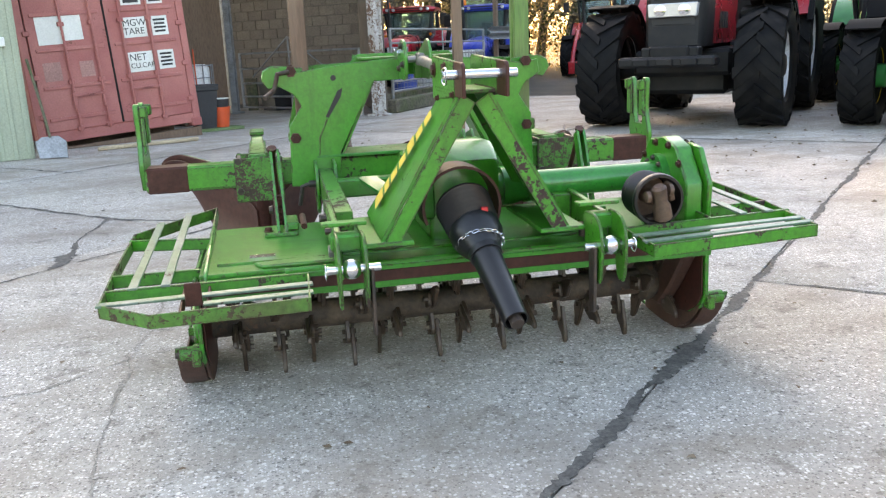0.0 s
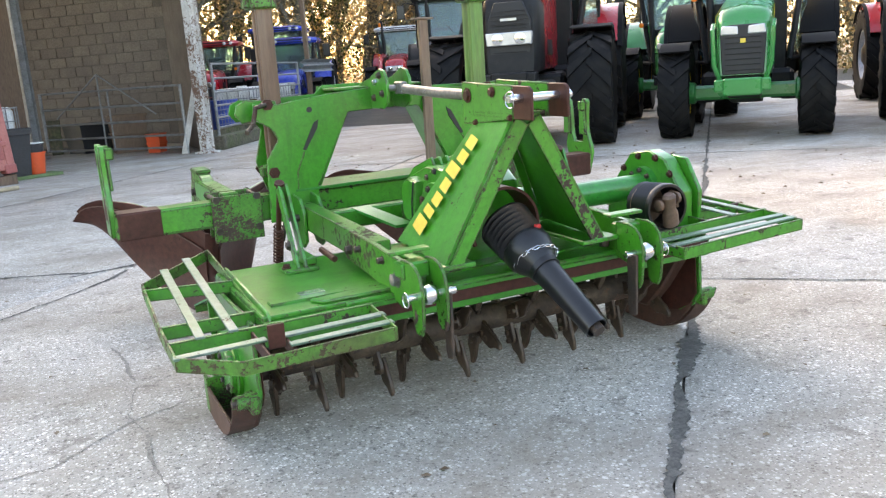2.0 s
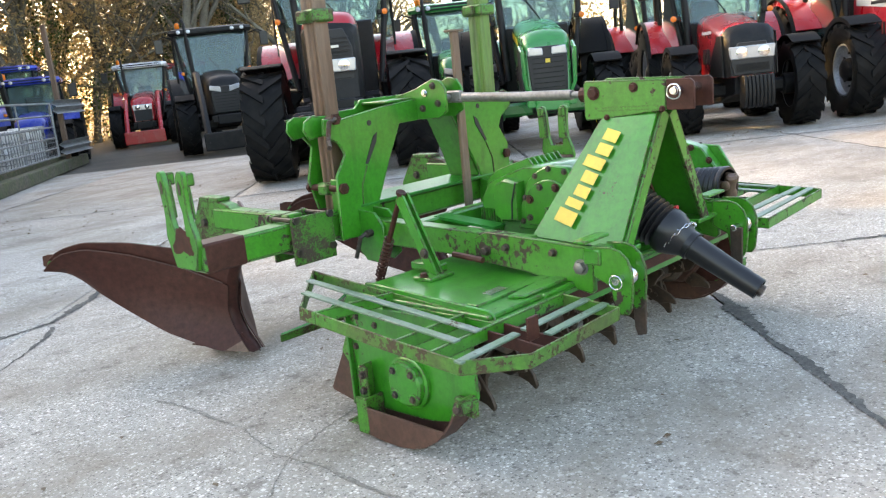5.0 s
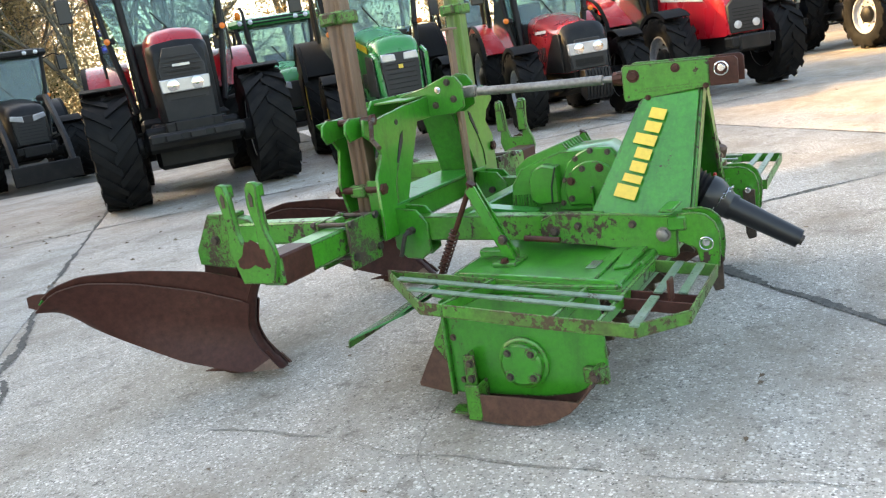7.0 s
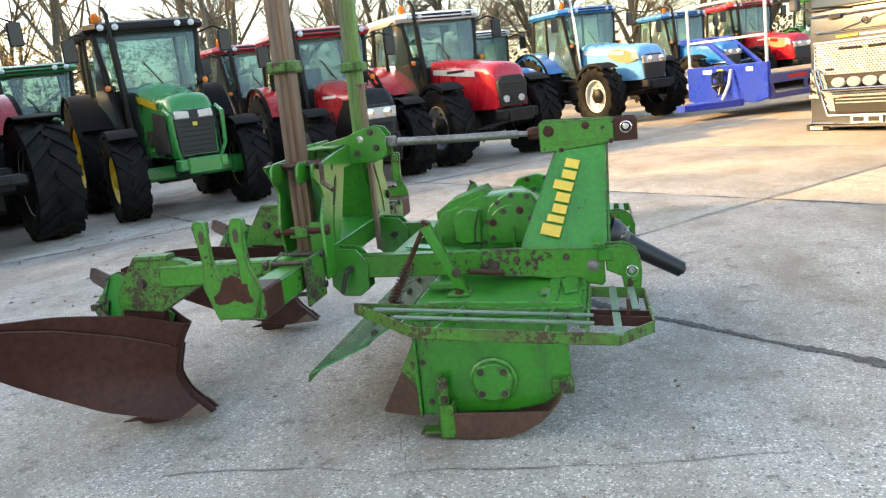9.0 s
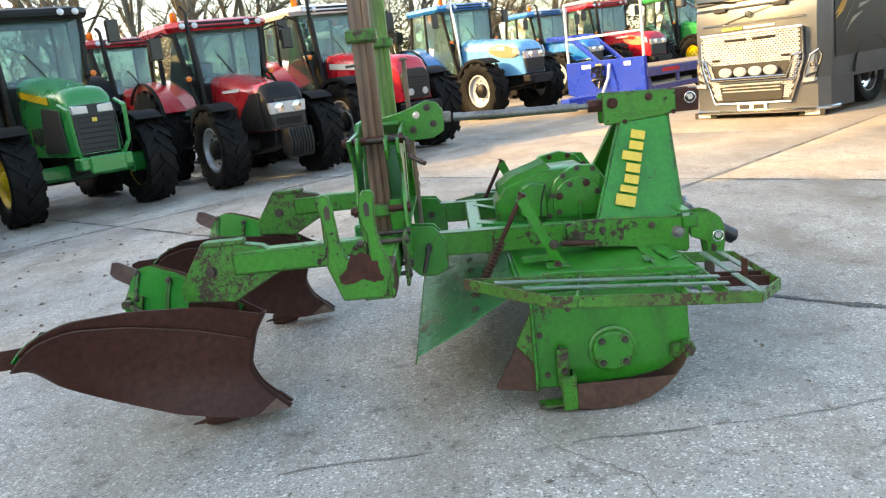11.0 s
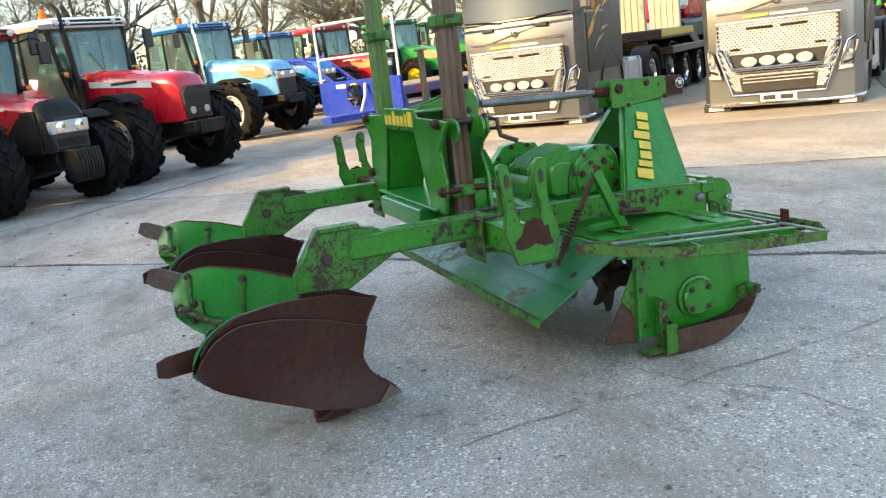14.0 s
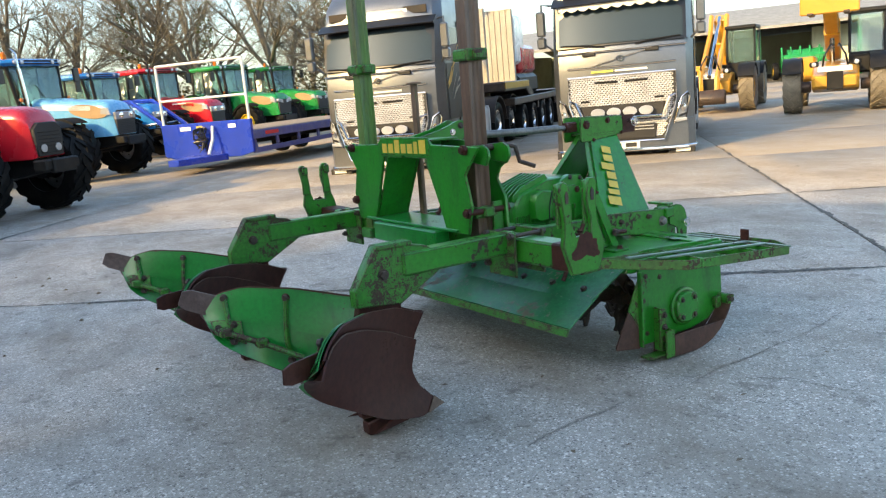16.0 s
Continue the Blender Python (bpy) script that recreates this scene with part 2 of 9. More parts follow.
def sweep(bm, pts, r, seg=8, closed=False, taper=1.0):
    P = [Vector(p) for p in pts]
    n = len(P)
    rings = []
    up = None
    for i, p in enumerate(P):
        d = (P[(i + 1) % n] - P[i - 1]) if closed else (P[min(i + 1, n - 1)] - P[max(i - 1, 0)])
        d.normalize()
        if up is None:
            up = d.orthogonal().normalized()
        up = (up - d * up.dot(d)).normalized()
        side = d.cross(up)
        rr = r * (1 + (taper - 1) * i / max(1, n - 1))
        rings.append([bm.verts.new(p + (up * math.cos(2 * math.pi * k / seg) + side * math.sin(2 * math.pi * k / seg)) * rr) for k in range(seg)])
    pairs = list(zip(rings, rings[1:])) + ([(rings[-1], rings[0])] if closed else [])
    for A, B in pairs:
        for k in range(seg):
            bm.faces.new((A[k], A[(k + 1) % seg], B[(k + 1) % seg], B[k]))
    if not closed:
        bm.faces.new(list(reversed(rings[0])))
        bm.faces.new(rings[-1])


def sheet(bm, fn, nu, nv, thick):
    """A curved plate fn(u, v), thickened along its own normals."""
    g = [[Vector(fn(i / nu, j / nv)) for j in range(nv + 1)] for i in range(nu + 1)]

    def nrm(i, j):
        a = g[min(i + 1, nu)][j] - g[max(i - 1, 0)][j]
        b = g[i][min(j + 1, nv)] - g[i][max(j - 1, 0)]
        q = a.cross(b)
        return q.normalized() if q.length > 1e-9 else Vector((0, 0, 1))

    F = [[bm.verts.new(g[i][j]) for j in range(nv + 1)] for i in range(nu + 1)]
    B = [[bm.verts.new(g[i][j] - nrm(i, j) * thick) for j in range(nv + 1)] for i in range(nu + 1)]
    for i in range(nu):
        for j in range(nv):
            bm.faces.new((F[i][j], F[i + 1][j], F[i + 1][j + 1], F[i][j + 1]))
            bm.faces.new((B[i][j], B[i][j + 1], B[i + 1][j + 1], B[i + 1][j]))
    rim = [(i, 0) for i in range(nu)] + [(nu, j) for j in range(nv)] + [(i, nv) for i in range(nu, 0, -1)] + [(0, j) for j in range(nv, 0, -1)]
    for k in range(len(rim)):
        a, b = rim[k], rim[(k + 1) % len(rim)]
        bm.faces.new((F[a[0]][a[1]], B[a[0]][a[1]], B[b[0]][b[1]], F[b[0]][b[1]]))


def loft(bm, sections, close=True):
    """Skin a run of equal-length closed rings of 3D points."""
    R = [[bm.verts.new(p) for p in s] for s in sections]
    n = len(R[0])
    for A, B in zip(R, R[1:]):
        for i in range(n):
            bm.faces.new((A[i], A[(i + 1) % n], B[(i + 1) % n], B[i]))
    if close:
        bm.faces.new(list(reversed(R[0])))
        bm.faces.new(R[-1])


def part(name, bm, material, parent=None, label="", sharp=35, fix=True):
    if fix:
        bmesh.ops.recalc_face_normals(bm, faces=bm.faces)
    me = bpy.data.meshes.new(name)
    bm.to_mesh(me)
    bm.free()
    me.polygons.foreach_set("use_smooth", [True] * len(me.polygons))
    me.set_sharp_from_angle(angle=radians(sharp))
    for m in (material if isinstance(material, (list, tuple)) else (material,)):
        me.materials.append(m)
    ob = new(name, me)
    if parent is not None:
        ob.parent = parent
    if label:
        ob["label"] = label
    return ob


def again(ob, m, parent=None):
    """The same mesh once more, as an object of its own."""
    o = ob.copy()
    scene.collection.objects.link(o)
    o.matrix_basis = m
    if parent is not None:
        o.parent = parent
    return o


def thing(name, label, category, at=None, group="", kind=""):
    e = new(name)
    e.empty_display_size = 0.2
    if at is not None:
        e.matrix_basis = at
    return tagged(e, label, category, group, kind)


def B():
    return bmesh.new()

# ---- ground: one sheet, with cast concrete slabs and earth in the joints ----
def concrete(name, tone, seed):
    m = bpy.data.materials.new(name)
    m.use_nodes = True
    nt = m.node_tree
    N, L = nt.nodes, nt.links
    b = N["Principled BSDF"]
    geo = N.new("ShaderNodeNewGeometry")
    info = N.new("ShaderNodeObjectInfo")

    def nz(s, d, r=0.6, vec=None):
        q = N.new("ShaderNodeTexNoise")
        q.inputs["Scale"].default_value, q.inputs["Detail"].default_value, q.inputs["Roughness"].default_value = s, d, r
        L.new(vec or geo.outputs["Position"], q.inputs["Vector"])
        return q.outputs["Fac"]

    def ramp(src, a, c, lo=0.0, hi=1.0):
        q = N.new("ShaderNodeMapRange")
        q.inputs["From Min"].default_value, q.inputs["From Max"].default_value = a, c
        q.inputs["To Min"].default_value, q.inputs["To Max"].default_value = lo, hi
        L.new(src, q.inputs["Value"])
        return q.outputs["Result"]

    def mix(fac, a, c, blend="MIX"):
        q = N.new("ShaderNodeMix")
        q.data_type, q.blend_type = "RGBA", blend
        for s, v in ((q.inputs["Factor"], fac), (q.inputs["A"], a), (q.inputs["B"], c)):
            if hasattr(v, "is_output"):
                L.new(v, s)
            else:
                s.default_value = v if isinstance(v, float) else (*v, 1.0)
        return q.outputs["Result"]

    base = mix(ramp(nz(0.55, 5.0), 0.35, 0.66), tuple(tone), tuple(x * 0.78 for x in tone))
    base = mix(ramp(nz(3.2, 6.0), 0.42, 0.62, 0.0, 0.45), base, tuple(x * 0.74 for x in tone))
    base = mix(ramp(nz(60.0, 3.0, 0.8), 0.42, 0.60, 0.0, 0.75), base, tuple(x * 0.5 for x in tone))
    base = mix(ramp(nz(26.0, 6.0, 0.75), 0.42, 0.60, 0.0, 0.55), base, tuple(x * 0.6 for x in tone))
    # exposed stones of three sizes: pale chips, dark chips and pits
    for size, lo, pale, dark in ((120.0, 0.70, 0.62, 0.30), (74.0, 0.77, 0.74, 0.25), (42.0, 0.89, 0.55, 0.32)):
        vor = N.new("ShaderNodeTexVoronoi")
        vor.inputs["Scale"].default_value = size
        L.new(geo.outputs["Position"], vor.inputs["Vector"])
        sep = N.new("ShaderNodeSeparateColor")
        L.new(vor.outputs["Color"], sep.inputs[0])
        near = ramp(vor.outputs["Distance"], 0.46, 0.30)
        for ch, cut, col, w_ in ((0, lo, (0.86, 0.83, 0.77), pale), (1, lo + 0.06, tuple(x * dark for x in tone), 0.95)):
            fl = N.new("ShaderNodeMath")
            fl.operation = "MULTIPLY"
            L.new(ramp(sep.outputs[ch], cut, cut + 0.02, 0.0, w_), fl.inputs[0])
            L.new(near, fl.inputs[1])
            base = mix(fl.outputs[0], base, col)
    base = mix(ramp(nz(0.9, 8.0, 0.62), 0.60, 0.72, 0.0, 0.5), base, (0.13, 0.125, 0.115))
    # brown mud carried over the concrete, in tracks and blotches, and darker oil
    mud = N.new("ShaderNodeMapping")
    mud.inputs["Rotation"].default_value = (0, 0, 0.8)
    mud.inputs["Scale"].default_value = (0.6, 1.1, 1.0)
    L.new(geo.outputs["Position"], mud.inputs["Vector"])
    base = mix(ramp(nz(1.1, 9.0, 0.7, mud.outputs[0]), 0.44, 0.64, 0.0, 0.75), base, (0.205, 0.170, 0.130))
    base = mix(ramp(nz(5.5, 9.0, 0.75), 0.56, 0.63, 0.0, 0.6), base, (0.130, 0.112, 0.092))
    base = mix(ramp(nz(22.0, 6.0, 0.7), 0.62, 0.67, 0.0, 0.7), base, (0.095, 0.083, 0.070))
    # dry tan film thickening towards the lorry park: carried soil, warm sunlight painted in
    dot = N.new("ShaderNodeVectorMath")
    dot.operation = "DOT_PRODUCT"
    dot.inputs[1].default_value = (0.40, -0.92, 0.0)
    L.new(geo.outputs["Position"], dot.inputs[0])
    sm = N.new("ShaderNodeMath")
    sm.operation = "MULTIPLY_ADD"
    sm.inputs[1].default_value = 7.0
    L.new(nz(0.45, 6.0, 0.6), sm.inputs[0])
    L.new(dot.outputs["Value"], sm.inputs[2])
    base = mix(ramp(sm.outputs[0], 5.0, 11.5, 0.0, 0.70), base, (0.255, 0.200, 0.135))
    tn = N.new("ShaderNodeMapRange")
    tn.inputs["To Min"].default_value, tn.inputs["To Max"].default_value = 0.92, 1.06
    L.new(info.outputs["Random"], tn.inputs["Value"])
    cmb = N.new("ShaderNodeCombineColor")
    for k in range(3):
        L.new(tn.outputs[0], cmb.inputs[k])
    base = mix(1.0, base, cmb.outputs[0], "MULTIPLY")
    L.new(base, b.inputs["Base Color"])
    L.new(ramp(nz(1.7, 5.0), 0.3, 0.7, 0.55, 0.85), b.inputs["Roughness"])
    b.inputs["Specular IOR Level"].default_value = 0.4
    bp = N.new("ShaderNodeBump")
    bp.inputs["Strength"].default_value, bp.inputs["Distance"].default_value = 0.8, 0.005
    L.new(nz(90.0, 4.0, 0.75), bp.inputs["Height"])
    L.new(bp.outputs[0], b.inputs["Normal"])
    return m


CONCRETE = concrete("yard_concrete", (0.552, 0.508, 0.450), 1)
EARTH = surface("joint_earth", (0.055, 0.048, 0.040), 0.9, col2=(0.10, 0.088, 0.07), scale=1.2, fine=40, grain=0.3, bump=0.6)
DIRT = surface("dark_joint_dirt", (0.075, 0.070, 0.062), 0.9, col2=(0.14, 0.13, 0.115), scale=14, fine=60, grain=0.3, bump=0.5)
bm = B()
for i in range(24):
    for j in range(24):
        xs = [-900 * math.copysign(abs(1 - k / 12) ** 2.2, 1 - k / 12) for k in (i, i + 1)]
        ys = [-900 * math.copysign(abs(1 - k / 12) ** 2.2, 1 - k / 12) for k in (j, j + 1)]
        bm.faces.new([bm.verts.new((x, y, -0.02)) for x, y in ((xs[0], ys[0]), (xs[1], ys[0]), (xs[1], ys[1]), (xs[0], ys[1]))])
bmesh.ops.remove_doubles(bm, verts=bm.verts, dist=0.001)
ground = tagged(part("ground", bm, EARTH), "bare dark earth showing in the joints of a concrete yard", "ground", kind="structure")

U, V = Vector((0.700, 0.714, 0)), Vector((0.714, -0.700, 0))
S_LINES = [-52, -46, -40, -34, -28.5, -24, -19.5, -15, -10.6, -6.2, -1.85, 1.9, 7.8, 12.0, 15.6, 20, 25, 30, 36]
V_LINES = [-26, -22, -18, -14.2, -11.2, -7.3, -3.5, 0.44, 3.85, 7.7, 11.5, 15.4, 19.4, 24, 30, 36, 42]
rnd = random.Random(4)
SLABS = [(-1.85, 7.8, -3.5, 0.44), (-1.85, 1.7, -7.3, -3.5), (1.7, 7.8, -7.3, -3.5)]
for a, b_ in zip(S_LINES, S_LINES[1:]):
    for c, d in zip(V_LINES, V_LINES[1:]):
        if not (-1.9 < a < 7.7 and -7.4 < c < 0.4):
            SLABS.append((a, b_, c, d))
for a, b_, c, d in SLABS:
    g = 0.0015 if -7.4 < c < 0.3 and -1.9 < a < 7.7 else 0.007
    mid = U * ((a + b_) / 2) + V * ((c + d) / 2)
    if mid.y > 17 or (mid.y > 13.5 and mid.x > 6.5) or mid.x > 34 or mid.x < -24 or mid.y < -36:
        continue
    bm = B()
    n = 14
    rim = []
    lines = ((a + g, c + g, b_ - g, c + g), (b_ - g, c + g, b_ - g, d - g), (b_ - g, d - g, a + g, d - g), (a + g, d - g, a + g, c + g))
    near = mid.length < 12
    for s0, v0, s1, v1 in lines:
        for k in range(n if near else 1):
            f = k / (n if near else 1)
            j = (rnd.uniform(-0.006, 0.006), rnd.uniform(-0.006, 0.006)) if 0 < k else (0, 0)
            rim.append(U * (s0 + (s1 - s0) * f + j[0]) + V * (v0 + (v1 - v0) * f + j[1]))
    z = rnd.uniform(-0.0025, 0.0)
    top = [bm.verts.new((p.x, p.y, z)) for p in rim]
    cen = sum(rim, Vector()) / len(rim)
    inn = [bm.verts.new((p.x, p.y, z)) for p in rim]
    for p, q in zip(inn, rim):
        w = q + (cen - q).normalized() * 0.012
        p.co.x, p.co.y = w.x, w.y
    for p in top:
        p.co.z = z - 0.006
    low = [bm.verts.new((p.x, p.y, -0.019)) for p in rim]
    k = len(rim)
    bm.faces.new(inn)
    for i in range(k):
        bm.faces.new((top[i], top[(i + 1) % k], inn[(i + 1) % k], inn[i]))
        bm.faces.new((low[i], low[(i + 1) % k], top[(i + 1) % k], top[i]))
    part("slab", bm, CONCRETE, ground)


def crack(pts, w0, w1, seed, name="joint_dirt", z=0.0025, mat=None):
    """A ragged, thin line of dirt along a joint or crack."""
    r = random.Random(seed)
    bm = B()
    P = [Vector((*p, 0)) for p in pts]
    run = []
    for p, q in zip(P, P[1:]):
        k = max(2, int((q - p).length / 0.016))
        run += [p.lerp(q, i / k) for i in range(k)]
    run.append(P[-1])
    drift, L, R = 0.0, [], []
    for i, p in enumerate(run):
        d = (run[min(i + 1, len(run) - 1)] - run[max(i - 1, 0)]).normalized()
        s = Vector((d.y, -d.x, 0))
        drift = drift * 0.9 + r.uniform(-1, 1) * 0.006
        f = 0.62 + 0.8 * noise.noise((p.x * 2.6 + seed, p.y * 2.6, 0.3)) + 0.45 * noise.noise((p.x * 9 + seed, p.y * 9, 0.7))
        f = max(0.18, f)
        w = (w0 + (w1 - w0) * i / len(run)) * f
        c = p + s * drift
        L.append(bm.verts.new((*(c + s * (w * r.uniform(0.55, 1.35)) * 0.5).xy, z)))
        R.append(bm.verts.new((*(c - s * (w * r.uniform(0.55, 1.35)) * 0.5).xy, z)))
    for i in range(len(run) - 1):
        bm.faces.new((L[i], R[i], R[i + 1], L[i + 1]))
    return part(name, bm, mat or DIRT, ground, fix=False)


def on(s, v):
    p = U * s + V * v
    return (p.x, p.y)


crack([on(-9, 0.44), on(-0.6, 0.44), on(1.2, 0.45)], 0.10, 0.085, 3)
crack([on(1.2, 0.45), on(2.0, 0.46), on(8.5, 0.44), on(14, 0.44)], 0.06, 0.045, 4)
crack([on(1.9, 0.45), on(1.93, 3.8), on(1.9, 9)], 0.03, 0.03, 5)
crack([on(7.8, -7), on(7.8, 0.4), on(7.82, 6)], 0.05, 0.05, 7)
crack([on(-4, 3.85), on(1.9, 3.86), on(9, 3.82)], 0.045, 0.05, 9)
crack([on(-1.85, 9), on(-1.85, 0.4), on(-1.86, -2)], 0.05, 0.04, 11)
FAINT = surface("faint_crack_dirt", (0.235, 0.215, 0.185), 0.9, col2=(0.31, 0.285, 0.25), scale=6, fine=60, grain=0.3, bump=0.3)
crack([on(1.74, -7.3), on(1.70, -5.0), on(1.68, -4.3), on(1.86, -3.6)], 0.045, 0.050, 13)
crack([on(1.75, -3.66), on(2.1, -3.42), on(2.6, -3.40), on(4, -3.5), on(12, -3.52)], 0.060, 0.030, 15)
crack([on(1.8, -7.3), on(12, -7.3)], 0.045, 0.045, 17)
crack([on(3.3, -7.3), on(3.3, -11.2)], 0.04, 0.04, 18)
crack([(-1.20, -0.6), (-1.27, -0.08), (-1.30, 0.4), (-1.26, 0.73), (-1.33, 0.95), (-1.24, 1.27), (-1.3, 1.9)], 0.012, 0.02, 19, z=0.0015, mat=FAINT)
crack([(-1.96, 4.26), (-2.02, 3.42), (-1.97, 2.95), (-2.0, 2.72), (-2.10, 2.59), (-2.24, 2.42), (-2.75, 1.95)], 0.07, 0.025, 21, z=0.0015)
crack([(-1.99, 3.05), (-1.98, 2.85), (-2.02, 2.66)], 0.17, 0.07, 22, z=0.0018)
crack([(-1.02, 3.77), (-1.16, 3.55), (-1.28, 3.40), (-1.46, 3.21), (-1.9, 2.8)], 0.05, 0.02, 25, z=0.0015)
crack([(-2.6, 0.2), (-2.1, 0.55), (-1.6, 0.62), (-1.33, 0.87), (-0.9, 1.02)], 0.010, 0.010, 23, z=0.0015, mat=FAINT)

# scattered small litter on the concrete
LITTER = surface("dead_leaf", (0.13, 0.08, 0.045), 0.8, col2=(0.20, 0.16, 0.11))
bm = B()
r = random.Random(12)
for i in range(620):
    x, y = r.uniform(-5, 12), r.uniform(-6, 10)
    a, s = r.uniform(0, 6.3), r.uniform(0.006, 0.022)
    T = Matrix.Translation((x, y, 0.004)) @ Matrix.Rotation(a, 4, "Z") @ Matrix.Rotation(r.uniform(-0.3, 0.3), 4, "X")
    q = [bm.verts.new(T @ Vector(p)) for p in ((-s, 0, 0), (-s * 0.2, -s * 0.5, 0.003), (s, 0, 0), (0, s * 0.55, 0.004))]
    bm.faces.new(q)
for i in range(260):
    x, y = r.uniform(0.5, 9.0), r.uniform(2.5, 10.5)
    s = r.uniform(0.008, 0.03)
    T = Matrix.Translation((x, y, 0.002)) @ Matrix.Rotation(r.uniform(0, 6.3), 4, "Z")
    q = [bm.verts.new(T @ Vector(p)) for p in ((-s, 0, 0), (0, -s * 0.8, 0), (s, 0, 0), (0, s * 0.7, 0), (0.1 * s, 0, s * 0.6))]
    for k in range(4):
        bm.faces.new((q[k], q[(k + 1) % 4], q[4]))
tagged(part("leaf_litter", bm, LITTER, fix=False), "small dead leaves and grit scattered over the concrete", "litter", kind="stuff")

# ---- the bed tiller with its ridger toolbar ----
tiller = thing("bed_tiller", "green rotary bed tiller with rusty brown ridging bodies, standing on concrete", "farm machine",
               Matrix.Translation((0, 0, -0.008)) @ Matrix.Rotation(radians(1.0), 4, "X"))


def bolt(parent, p, d, r=0.014, h=0.014, mat=DARK_STEEL, name="bolt"):
    bm = B()
    d = Vector(d).normalized()
    lathe(bm, [(r * 1.35, 0), (r * 1.35, 0.003)], Vector(p), d, 12)
    lathe(bm, [(r, 0.003), (r, h), (r * 0.85, h + 0.002)], Vector(p), d, 6)
    return part(name, bm, mat, parent)


# hood over the rotor
bm = B()
box(bm, (0, 0.56, 0.492), (1.86, 0.70, 0.016), 0.005)
hood = part("hood", bm, GREEN, tiller)
bm = B()
box(bm, (0, 0.215, 0.475), (1.30, 0.035, 0.05), 0.006)
part("front_bar", bm, GREEN, hood)
bm = B()
box(bm, (0, 0.33, 0.5035), (1.75, 0.05, 0.012), 0.004)
part("top_strip", bm, GREEN, hood)
bm = B()
prism(bm, [(0.19, 0.485), (0.92, 0.485), (0.95, 0.45), (0.90, 0.44), (0.26, 0.455), (0.20, 0.40)], "x", -0.93, 0.93)
part("under_plate", bm, GREEN, hood)
for x in (-0.914, 0.902):
    bm = B()
    prism(bm, [(0.195, 0.462), (0.20, 0.497), (0.225, 0.512), (0.77, 0.540), (0.825, 0.538), (0.825, 0.462)], "x", x, x + 0.012)
    part("side_lip", bm, GREEN, hood)
bm = B()
box(bm, (0, 0.195, 0.448), (1.84, 0.012, 0.040), 0.003)
part("front_wear_strip", bm, BROWN, hood, "rust-brown strip below the hood's front edge")
for sx in (-1, 1):
    bm = B()
    prism(bm, [(-0.16, 0.01), (0.10, 0.01), (0.13, 0.06), (-0.10, 0.09), (-0.16, 0.06)], "z", 0.50, 0.512, m=Matrix.Translation((sx * 0.62, 0.22, 0)) @ Matrix.Diagonal((sx, 1, 1, 1)))
    part("gusset", bm, GREEN, hood)
bm = B()
box(bm, (-0.72, 0.36, 0.513), (0.09, 0.04, 0.002), 0)
part("data_plate", bm, ZINC, hood, "small pale metal plate")

